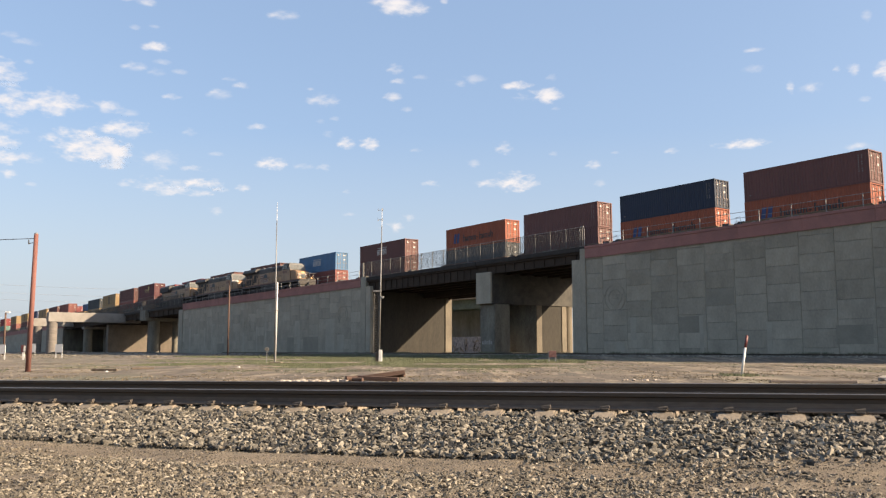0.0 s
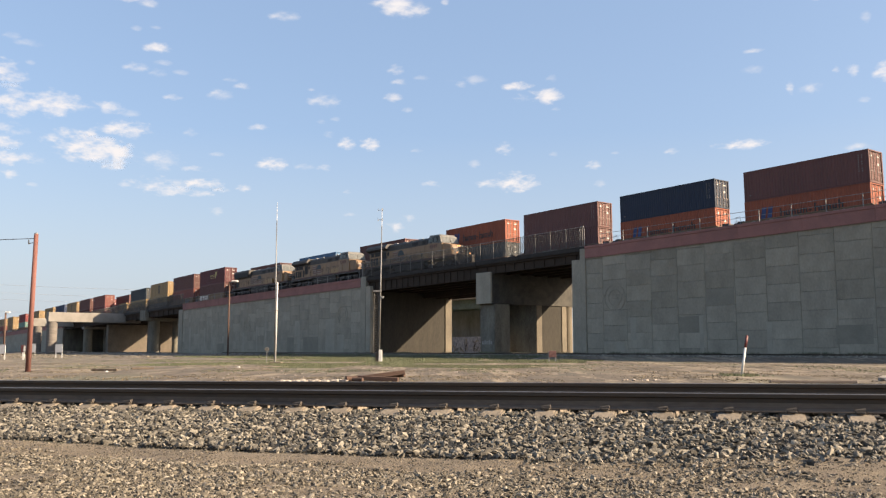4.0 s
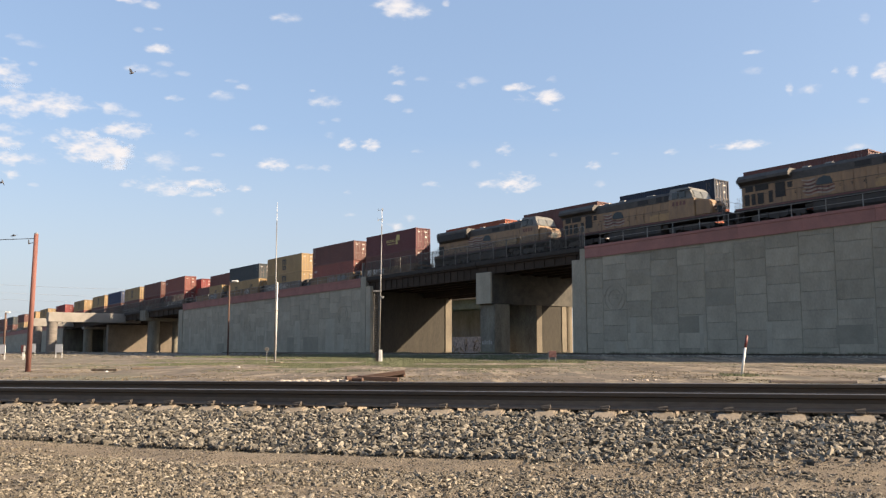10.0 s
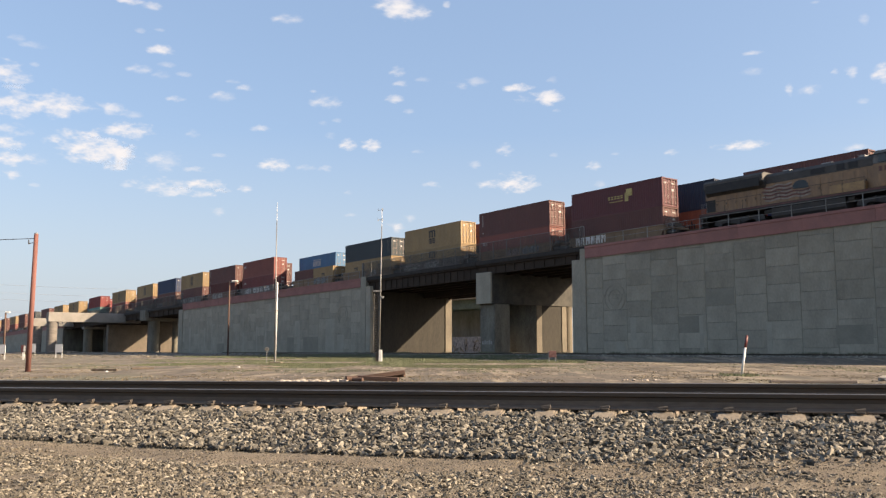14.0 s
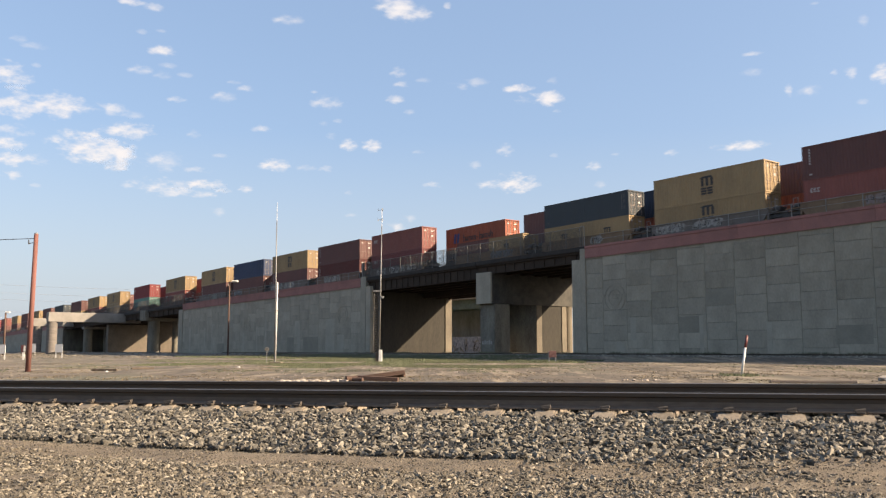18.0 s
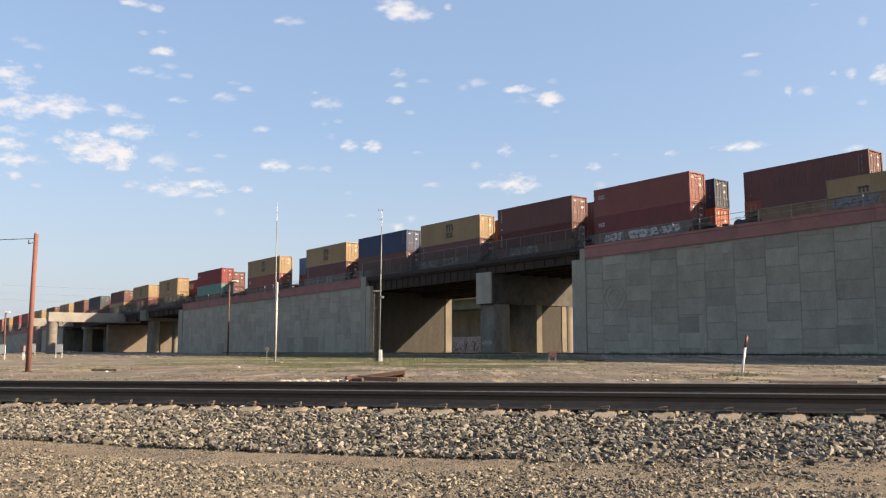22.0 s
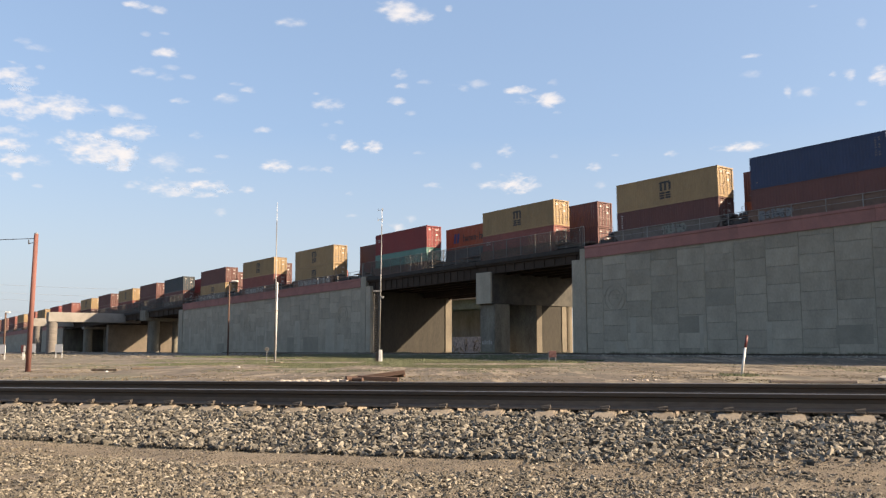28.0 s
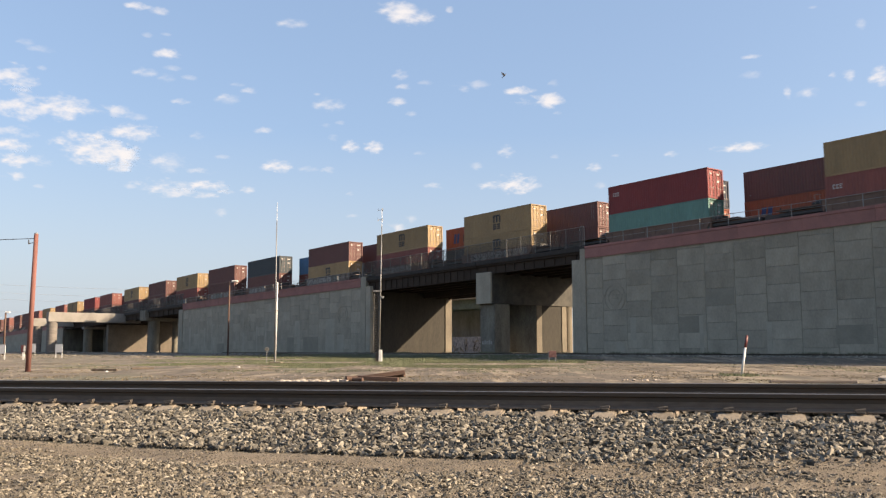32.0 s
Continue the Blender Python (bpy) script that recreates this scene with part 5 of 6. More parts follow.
    for pl in me.polygons:
        pl.material_index = 1 if pl.center.z > -0.008 else 2 if pl.center.z < -0.098 else 0
    part("rail_bar", me, None, ob)


rail(0.0, 0.0, "rusty steel rail with a polished running surface")
rail(1.505, 0.047, "rusty steel rail with a dull worn head")

TIE_START, TIE_STEP = -3.79, 0.603


def tie_at(k):
    """Where a tie lies along the track; they lie a little wider apart towards one end."""
    return TIE_START + TIE_STEP * k + 0.013 * max(0, k - 3)


bm = bmesh.new()
prism(bm, [(-0.38, -0.24), (-0.37, -0.12), (-0.33, -0.085), (-0.24, -0.045), (-0.12, -0.006), (2.1, 0.0), (2.1, -0.24)], -0.12, 0.12)
bmesh.ops.bevel(bm, geom=[e for e in bm.edges if abs(e.verts[0].co.x - e.verts[1].co.x) < 0.01 and e.calc_length() < 0.2], offset=0.025, segments=2, affect="EDGES")
tie_me = meshed("tie", bm, TIE)
clip = bmesh.new()
for y in (0.0,):
    cyl(clip, (-0.05, y, 0.02), (0.05, y, 0.035), 0.020, n=8)
    box(clip, -0.045, 0.045, y - 0.03, y + 0.03, 0.0, 0.026, bevel=0.006)
    cyl(clip, (-0.045, 0.03, 0.03), (0.045, 0.03, 0.045), 0.014, n=6)
clip_me = meshed("rail_clip", clip, CLIP)
for k in range(-34, 40):
    rnd = random.Random(k + 500)
    t = tie_at(k) + rnd.uniform(-0.03, 0.03)
    ob = thing("railway_tie", track_pose(t, 0, near_z(t) - 0.188) @ Matrix.Rotation(rnd.uniform(-0.01, 0.01), 4, "Z"), "weathered pale concrete tie half buried in ballast", "tie", "ties of the near track")
    part("tie_beam", tie_me, None, ob)
    for y, z, turn in ((-0.115, 0, 0), (0.115, 0, math.pi), (1.39, 0.04, 0), (1.62, 0.04, math.pi)):
        part("rail_clip", clip_me, None, ob, at=Matrix.Translation((0, y, z)) @ Matrix.Rotation(turn, 4, "Z"))


# ---- ballast and gravel ----
def toe(t):
    """The edge of the ballast: dirt has crept up the shoulder towards one end."""
    return -2.74 + 0.6 * max(0.0, min(1.15, (t + 2.3) / 2.7))


def bed_place(t0, t1, v0, v1, extra=0.0):
    def place(rng):
        while True:
            t = rng.uniform(t0, t1)
            v = rng.uniform(v0, v1)
            if v > toe(t) - 0.05 - abs(rng.normal(0, 0.16)) + 0.1 * noise.noise(Vector((t * 1.5, 7, 0))):
                break
        x, y = by_track(t, v)
        if v > -0.37 and min(abs(t - tie_at(math.floor((t - TIE_START) / 0.61) + i)) for i in (-1, 0, 1)) < 0.15:
            return x, y, ground_z(x, y) + extra - 0.07, 0.5
        z = ground_z(x, y) + extra + rng.uniform(-0.02, 0.028 if v < -0.75 else 0.012) + (0.03 if v > -0.8 else 0.0) + max(0.0, 0.02 - abs(v + 0.9) * 0.06)
        return x, y, z, 1.0
    return place


# Dark sheet under the stones; shade in the gaps is put into its colour.
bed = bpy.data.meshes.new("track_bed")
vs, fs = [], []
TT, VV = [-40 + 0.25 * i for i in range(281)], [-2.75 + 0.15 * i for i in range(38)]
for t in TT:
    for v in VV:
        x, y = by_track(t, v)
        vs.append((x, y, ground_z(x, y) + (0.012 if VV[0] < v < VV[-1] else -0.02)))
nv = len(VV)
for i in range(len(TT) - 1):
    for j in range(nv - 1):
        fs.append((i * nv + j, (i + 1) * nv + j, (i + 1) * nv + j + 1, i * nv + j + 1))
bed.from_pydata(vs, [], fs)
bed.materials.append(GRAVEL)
tagged(new("track_bed", bed), "gravel bed darkened as the shade between the near track's ballast stones", "ballast bed", kind="structure")

verge = bpy.data.meshes.new("verge")
vs, fs = [], []
TT, VV = [-22 + 0.2 * i for i in range(201)], [-9.8 + 0.2 * i for i in range(41)]
for t in TT:
    for v in VV:
        x, y = by_track(t, v)
        dz = 0.012 * noise.noise(Vector((x * 4, y * 4, 1.0))) + 0.006 * noise.noise(Vector((x * 11, y * 11, 2.0)))
        lift = 0.008 + dz if v < -2.75 else 0.024 + dz if v < toe(t) + 0.05 else -0.05
        vs.append((x, y, ground_z(x, y) + (lift if VV[0] < v else -0.03)))
nv = len(VV)
for i in range(len(TT) - 1):
    for j in range(nv - 1):
        fs.append((i * nv + j, (i + 1) * nv + j, (i + 1) * nv + j + 1, i * nv + j + 1))
verge.from_pydata(vs, [], fs)
verge.materials.append(DIRT_NEAR)
for pl in verge.polygons:
    pl.use_smooth = True
tagged(new("verge", verge), "trodden brown dirt verge before the near track", "dirt", kind="structure")

b1 = scatter("ballast", 64000, bed_place(-15, 8, -2.72, -0.03, 0.016), lambda r: 0.014 + 0.021 * r.random() ** 1.4, STONE, 1, 0.95)
tagged(b1, "grey angular crushed-stone ballast on the track shoulder", "ballast", kind="stuff")
b2 = scatter("ballast", 6000, bed_place(-18, 8, -0.05, 2.6, 0.06), lambda r: r.uniform(0.022, 0.045), STONE, 2)
tagged(b2, "grey crushed-stone ballast between the rails", "ballast", kind="stuff")


def verge_place(rng):
    while True:
        t, v = rng.uniform(-10, 6), rng.uniform(-6.4, -2.1)
        x, y = by_track(t, v)
        u = v + 0.12 * noise.noise(Vector((t * 0.9, 3, 0)))
        k = noise.noise(Vector((x * 0.8, y * 2.2, 9))) + (0.30 if u < -3.4 else -0.55) - max(0.0, 0.16 * (t + 1.0)) - (0.22 if u < -4.3 else 0.0)
        if t > -1.6 and u > -3.4:
            k += 0.45
        if v < toe(t) and k + rng.uniform(-0.45, 0.45) > 0:
            return x, y, ground_z(x, y) + (0.012 if v < -2.75 else 0.028), 1.0


b3 = scatter("gravel", 56000, verge_place, lambda r: 0.0045 + 0.017 * r.random() ** 2.8, PEBBLE, 3, 0.9)
tagged(b3, "loose brown-grey gravel on dirt before the track", "gravel", kind="stuff")


def grit_place(rng):
    t = rng.uniform(-10, 6)
    v = rng.uniform(-6.4, toe(t) + 0.1)
    x, y = by_track(t, v)
    return x, y, ground_z(x, y) + (0.010 if v < -2.75 else 0.026), 1.0


b4 = scatter("grit", 60000, grit_place, lambda r: r.uniform(0.003, 0.008), PEBBLE, 4, 0.9, True)
tagged(b4, "fine brown grit strewn over the dirt", "gravel", kind="stuff")


# ---- track along the wall ----
def wall_track(w, label):
    ob = thing("rail", station(-30, w, 0.76), label, "rail", kind="structure")
    bm = bmesh.new()
    prism(bm, rail_outline(), -70, 70)
    part("rail_bar", bm, RAIL_SIDE, ob)


wall_track(-7.0, "dark rail of the track along the wall")
wall_track(-5.5, "second dark rail of the track along the wall")
bm = bmesh.new()
prism(bm, [(-10.4, 0.2), (-8.2, 0.585), (-4.2, 0.585), (-2.5, 0.4), (-2.5, 0.0), (-10.4, 0.0)], -80, 80)
ob = part("ballast_bed", bm, WALL_BED, at=station(-30, 0, 0))
tagged(ob, "grey stone ballast bed of the track along the wall", "ballast bed", kind="structure")


# ---- things on the open ground ----
def stand(x, y, rz=0.0):
    return Matrix.Translation((x, y, ground_z(x, y))) @ Matrix.Rotation(radians(rz), 4, "Z")


def tube(path, r, n=5):
    """One continuous wire along a path."""
    bm = bmesh.new()
    rings = [[bm.verts.new(p + Vector((0, math.cos(6.2832 * k / n) * r, math.sin(6.2832 * k / n) * r))) for k in range(n)] for p in path]
    for a, b in zip(rings, rings[1:]):
        for k in range(n):
            bm.faces.new((a[k], a[(k + 1) % n], b[(k + 1) % n], b[k]))
    return bm


def rod(p, q, r, r1=None, n=10):
    bm = bmesh.new()
    cyl(bm, p, q, r, r1, n)
    return bm


ob = thing("marker_post", stand(9.89, 29.58), "slim leaning white marker post with a faded red top", "post")
lean = Vector((0.185, 0.02, 1))
part("shaft", rod((0, 0, -0.05), lean * 0.92, 0.041), WHITE, ob, smooth=True)
part("sleeve", rod(lean * 0.92, lean * 1.31, 0.045), RED, ob, "faded red sleeve", smooth=True)
part("cap", rod(lean * 1.31, lean * 1.33, 0.045, 0.03), RED, ob, smooth=True)

ob = thing("antenna_pole", stand(-10.87, 57.72), "tall thin grey antenna pole strapped to a white pipe", "pole")
part("shaft", rod((-0.05, 0, 0), (-0.09, 0, 9.3), 0.045, 0.03), GALV, ob, smooth=True)
part("whip", rod((-0.09, 0, 9.3), (-0.085, 0, 10.6), 0.02, 0.008), WHITE, ob)
part("pipe", rod((0.02, -0.1, 0.1), (0.06, -0.1, 5.25), 0.05), WHITE, ob, smooth=True)
part("base_block", boxes((-0.3, 0.45, -0.4, 0.3, -0.05, 0.12), bevel=0.04), CONCRETE_CREAM, ob)
for z in (3.4,):
    part("strap", boxes((-0.13, 0.12, -0.17, 0.06, z, z + 0.04)), GALV, ob)

ob = thing("small_sign", stand(-11.39, 57.5), "small square grey sign on a thin stake", "sign")
part("stake", rod((0, 0, -0.05), (0, 0, 1.0), 0.02), GALV, ob)
part("plate", boxes((-0.14, 0.14, -0.02, 0.0, 0.8, 1.02), bevel=0.01), DULL, ob)

ob = thing("radio_mast", stand(-4.79, 66.8), "slender grey radio mast with a lattice foot and white cabinet", "mast")
part("pole", rod((0, 0, 0), (0.12, 0, 10.25), 0.055, 0.035), GALV, ob, smooth=True)
part("top_rod", rod((0.12, 0, 10.2), (0.13, 0, 11.65), 0.022), WHITE, ob)
for z in (10.75, 11.5):
    part("antenna_arm", rod((-0.18, 0, z), (0.2, 0, z), 0.022), GALV, ob)
    for x in (-0.16, 0.18):
        part("antenna_tine", rod((x, -0.1, z - 0.12), (x, -0.1, z + 0.12), 0.016), GALV, ob)
lat = part("lattice", rod((-0.46, 0, 0.1), (-0.42, 0, 5.3), 0.018), DULL, ob)
part("lattice_leg", rod((-0.08, 0, 0.1), (-0.05, 0, 5.3), 0.018), DULL, lat)
for i in range(26):
    z = 0.2 + i * 0.195
    part("brace", rod((-0.45, 0, z), (-0.07, 0, z + 0.195), 0.010, n=6), DULL, lat)
    part("brace", rod((-0.45, 0.03, z + 0.195), (-0.07, 0.03, z), 0.010, n=6), DULL, lat)
part("cross_arm", boxes((-0.52, 0.14, -0.06, 0.06, 5.25, 5.36), bevel=0.01), GALV, ob)
part("bracket_lamp", boxes((0.1, 0.32, -0.08, 0.08, 4.75, 4.92), bevel=0.02), GALV, ob)
part("cabinet", boxes((-0.02, 0.24, -0.32, -0.08, 0.0, 0.9), bevel=0.02), WHITE, ob, "white metal box")
part("conduit", boxes((-0.28, -0.08, -0.2, -0.05, 0.0, 0.7), bevel=0.03), RUST, ob)

ob = thing("utility_pole", stand(-16.43, 35.3), "leaning red-brown wooden utility pole with one wire", "pole")
top = Vector((0.05, 0, 5.5))
part("shaft", rod((0, 0, -0.2), top, 0.105, 0.085, 14), WOOD_POLE, ob, smooth=True)
part("cap", rod(top, top + Vector((0.003, 0, 0.05)), 0.09, 0.05), GALV, ob)
part("insulator_hook", rod(top + Vector((-0.09, -0.05, -0.36)), top + Vector((-0.27, -0.05, -0.4)), 0.014), DARK_STEEL, ob)
part("insulator", rod(top + Vector((-0.26, -0.05, -0.42)), top + Vector((-0.27, -0.05, -0.24)), 0.03, 0.02), DARK_STEEL, ob)
part("arm", rod(top + Vector((0.0, -0.04, -0.19)), top + Vector((-0.36, -0.04, -0.2)), 0.016), DARK_STEEL, ob)
bm = tube([top + Vector((-0.34 - 26 * i / 12, -0.04 + i / 6, -0.2 - 0.7 * i / 12 * (1 - i / 12))) for i in range(13)], 0.014)
part("wire", bm, DARK_STEEL, ob)

ob = thing("street_light", Matrix.Translation((-30.97, 128.0, 0.45)), "brown wooden street light pole with a white lamp arm", "street light")
part("shaft", rod((0, 0, -0.2), (0, 0, 10.55), 0.13, 0.10, 12), LAMP_POLE, ob, smooth=True)
part("arm", rod((0, 0, 10.35), (0.75, 0, 10.5), 0.05), GALV, ob)
bm = bmesh.new()
box(bm, 0.3, 1.25, -0.3, 0.3, 10.42, 10.7, bevel=0.1)
part("lamp_head", bm, WHITE, ob)
ob = thing("street_light", Matrix.Translation((-80.0, 162.0, 0.45)), "distant brown light pole with a small lamp", "street light")
part("shaft", rod((0, 0, -0.2), (0, 0, 7.6), 0.2, 0.14, 12), LAMP_POLE, ob, smooth=True)
part("lamp_head", boxes((-0.1, 0.8, -0.2, 0.2, 7.4, 7.65), bevel=0.06), WHITE, ob)


def board_sign(x, y, w, h, leg, red=False, name="board_sign"):
    ob = thing(name, stand(x, y), ("faded red sign board on two short legs" if red else "pale grey sign board on two white legs"), "sign", "" if red else "sign boards by the track")
    part("board", boxes((-w / 2, w / 2, -0.02, 0.02, leg, leg + h), bevel=0.012), BOARD_RED if red else GREY_PAINT, ob)
    for sx in (-1, 1):
        part("leg", boxes((sx * w * 0.42 - 0.045, sx * w * 0.42 + 0.045, 0.02, 0.09, -0.05, leg + h * 0.92)), GALV if red else WHITE, ob)


board_sign(-44.9, 104.0, 0.86, 0.95, 0.6)
board_sign(-41.2, 83.0, 0.72, 0.85, 0.55)
board_sign(-72.0, 156.0, 1.1, 1.5, 0.5)
board_sign(7.5, 61.0, 0.52, 0.44, 0.36, True, "warning_board")
ob = thing("marker_post", stand(-38.9, 82.5), "short white marker post with a red top plate", "post")
part("shaft", boxes((-0.1, 0.1, -0.03, 0.03, -0.05, 0.75), bevel=0.01), WHITE, ob)
part("plate", boxes((-0.22, 0.2, -0.05, -0.03, 0.7, 1.35), bevel=0.01), RED, ob)
part("plate", boxes((0.02, 0.2, -0.07, -0.055, 0.75, 1.3), bevel=0.01), WHITE, ob)


def timber(name, x, y, L, r, rz, tilt, mat, label, square=False, lift=0.0):
    ob = thing(name, stand(x, y, rz) @ Matrix.Translation((0, 0, lift + r)) @ Matrix.Rotation(radians(tilt), 4, "Y"), label, "timber", "scrap timbers")
    bm = bmesh.new()
    if square:
        box(bm, -L / 2, L / 2, -r, r, -r * 0.8, r * 0.8, bevel=0.012)
    else:
        cyl(bm, (-L / 2, 0, 0), (L / 2, 0, 0), r, r * 0.9, 10)
    part("beam", bm, mat, ob)


RUBBLE = surface("pale_rubble", (0.42, 0.37, 0.31), (0.26, 0.22, 0.18), 0.3, 0.9, 0, 0.3, 20)


def chunk(x, y, r, mat, label):
    rnd = random.Random(int(x * 100 + y * 7))
    bm = bmesh.new()
    bmesh.ops.create_icosphere(bm, subdivisions=2, radius=r)
    for v in bm.verts:
        v.co *= 1 + rnd.uniform(-0.22, 0.18)
        v.co.z *= 0.5
    ob = new("concrete_chunk", meshed("concrete_chunk", bm, mat))
    ob.matrix_basis = stand(x, y, rnd.uniform(0, 360)) @ Matrix.Translation((0, 0, r * 0.25))
    tagged(ob, label, "rubble", "broken concrete")


timber("timber", -1.62, 24.0, 1.2, 0.075, 12, -7, WOOD, "old brown timber lying across scrap wood", True, 0.09)
timber("timber", -1.72, 23.7, 1.1, 0.075, -10, 3, WOOD, "split brown timber on the dirt", True)
timber("timber", -1.28, 24.2, 0.5, 0.09, -20, -8, WOOD, "short dark timber stub leaning on the pile", False, 0.08)
timber("timber", -2.45, 24.0, 0.35, 0.075, 30, 0, WOOD, "short dark timber offcut on the dirt")
timber("timber", -2.25, 23.6, 0.3, 0.06, -25, 0, WOOD, "short dark timber offcut on the dirt")
timber("rusty_rail_scrap", -13.9, 36.6, 1.1, 0.055, -6, 0, RUST, "rusty brown scrap bar on the dirt", True)
timber("rusty_rail_scrap", -13.3, 39.5, 1.0, 0.05, 35, 0, RUST, "rusty brown scrap bar lying askew", True)
timber("plank", 9.62, 23.2, 2.2, 0.045, -4, 0, GREY_WOOD, "long weathered grey-brown plank on the dirt", True)
chunk(10.72, 23.2, 0.07, RUBBLE, "pale concrete lump at the plank's end")


for i in range(34):
    rnd = random.Random(i + 77)
    chunk(-4.35 + i * 0.052 + rnd.uniform(-0.05, 0.05), 24.0 + rnd.uniform(-0.3, 0.3), rnd.uniform(0.035, 0.085), RUBBLE, "pale broken concrete chunk beside the track")
for i in range(9):
    rnd = random.Random(i + 177)
    chunk(4.9 + i * 0.13 + rnd.uniform(-0.05, 0.05), 24.5 + rnd.uniform(-0.3, 0.3), rnd.uniform(0.03, 0.06), RUBBLE, "small pale stone on the dirt")
chunk(11.85, 23.9, 0.2, RUBBLE, "large pale concrete lump beside the track")
chunk(-9.75, 42.5, 0.09, WHITE, "white scrap lump on the dirt")
chunk(-13.2, 35.0, 0.07, WHITE, "white scrap lump on the dirt")

# far power lines
for k, (z, y) in enumerate(((40.5, 430), (36.6, 430), (33.0, 420), (27.5, 430), (24.5, 440))):
    ob = thing("power_line", Matrix(), "thin distant overhead power line", "power line", "power lines")
    bm = tube([Vector((-330 + 300 * q, y + 20 * q, z - 9 * q - 16 * q * (1 - q))) for q in (i / 16 for i in range(17))], 0.05, 4)
    part("wire", bm, GREY_PAINT, ob)


# ---- grass and pebbles of the open ground ----
def tufts(name, count, place, height, seed, mat, label):
    rng = np.random.default_rng(seed)
    V, F = [], []
    for i in range(count):
        x, y = place(rng)
        z = ground_z(x, y) - 0.01
        for b in range(5):
            a, h = rng.uniform(0, 6.28), height * rng.uniform(0.5, 1.2)
            dx, dy = math.cos(a), math.sin(a)
            bx, by = x + rng.normal(0, 0.06), y + rng.normal(0, 0.06)
            w = 0.018 + 0.02 * rng.random()
            n = len(V)
            V += [(bx - dy * w, by + dx * w, z), (bx + dy * w, by - dx * w, z), (bx + dx * h * 0.45, by + dy * h * 0.45, z + h)]
            F.append((n, n + 1, n + 2))
    me = bpy.data.meshes.new(name)
    me.from_pydata(V, [], F)
    me.materials.append(mat)
    return tagged(new(name, me), label, "grass", kind="stuff")


def green_strip(rng):
    while True:
        y = rng.uniform(42, 80)
        bearing = rng.uniform(-0.35, 0.18)
        x = bearing * y
        edge = min(1.0, (bearing + 0.34) / 0.16, (0.16 - bearing) / 0.1, (y - 40) / 8)
        if noise.noise(Vector((x * 0.22, y * 0.12, 0))) + 0.35 * rng.random() > 0.56 - 0.42 * edge:
            return x, y


def far_strip(rng):
    """Rough grass between the open dirt and the bed along the wall."""
    while True:
        y = rng.uniform(58, 125)
        bearing = rng.uniform(-0.30, 0.16)
        x = bearing * y
        w = 0.7896 * x + 0.6136 * y - 67.4
        if -26 < w < -9.5 and noise.noise(Vector((x * 0.15, y * 0.1, 4))) + 0.5 * rng.random() > -0.05 + max(0.0, bearing - 0.02) * 3:
            return x, y


def dry_field(rng):
    while True:
        y = 14 * (62 / 14) ** rng.random()
        x = rng.uniform(-0.56, 0.56) * y
        if noise.noise(Vector((x * 0.3, y * 0.2, 5))) + 0.2 * rng.random() > 0.12 and TN.x * x + TN.y * y - TC > 3.2:
            return x, y


def weeds(rng):
    while True:
        y = 33 * (75 / 33) ** rng.random()
        x = rng.uniform(-0.56, 0.56) * y
        if noise.noise(Vector((x * 0.25, y * 0.15, 15))) + 0.15 * rng.random() > 0.28:
            return x, y


tufts("grass", 34000, green_strip, 0.045, 5, GRASS_MAT, "short patchy green and yellow grass strip")
tufts("grass", 15000, far_strip, 0.13, 21, GRASS_MAT, "rough green grass before the wall's gravel bed")
tufts("grass", 9000, dry_field, 0.03, 6, STRAW, "sparse dry grass tufts on the dirt")
tufts("grass", 2200, weeds, 0.04, 8, GRASS_MAT, "thin green weeds scattered over the dirt")


def field_place(rng):
    while True:
        y = 13 * (60 / 13) ** rng.random()
        x = rng.uniform(-0.56, 0.56) * y
        if TN.x * x + TN.y * y - TC > 3.0:
            return x, y, ground_z(x, y), 0.6 + y / 40


ob = scatter("gravel", 7000, field_place, lambda r: 0.006 + 0.018 * r.random() ** 2, PEBBLE, 9)
tagged(ob, "scattered pebbles and small stones on open dirt", "gravel", kind="stuff")


def scrap_place(rng):
    while True:
        x, y, z, k = field_place(rng)
        if y > 20 and noise.noise(Vector((x * 0.25, y * 0.1, 31))) + 0.25 * rng.random() > 0.22:
            return x, y, z + 0.01, k


ob = scatter("rubble", 220, scrap_place, lambda r: 0.008 + 0.022 * r.random() ** 2, RUBBLE, 19)
tagged(ob, "pale chips of broken concrete strewn over the dirt", "rubble", kind="stuff")


def wall_bed(rng):
    s, w = rng.uniform(-75, 25), rng.uniform(-11.0, -7.2)
    q = line(s, w, 0)
    return q.x, q.y, (0.2 + 0.385 * min(1.0, max(0.0, w + 10.4) / 2.2)) + 0.02, 1.0


ob = scatter("ballast", 16000, wall_bed, lambda r: r.uniform(0.03, 0.085), DUSTY_STONE, 10)
tagged(ob, "grey stone ballast along the wall track", "ballast", kind="stuff")


def far_dirt(rng):
    q = line(rng.uniform(-240, -60), rng.uniform(-45, -9), 0)
    return q.x, q.y, ground_z(q.x, q.y), 1.0


ob = scatter("gravel", 7000, far_dirt, lambda r: 0.03 + 0.11 * r.random() ** 3, PEBBLE, 12)
tagged(ob, "rough stones and clods strewn before the far wall", "gravel", kind="stuff")


def wall_foot(rng):
    while True:
        s = rng.uniform(-70, 45)
        if noise.noise(Vector((s * 0.3, 4.0, 0))) + 0.2 * rng.random() > 0.12:
            q = line(s, -0.15 - abs(rng.normal(0, 0.5)), 0)
            return q.x, q.y


def post_foot(rng):
    return 9.89 + rng.normal(0, 0.28), 29.5 + rng.normal(0, 0.5)


tufts("grass", 160, post_foot, 0.07, 16, GRASS_MAT, "small green weeds round the foot of a marker post")
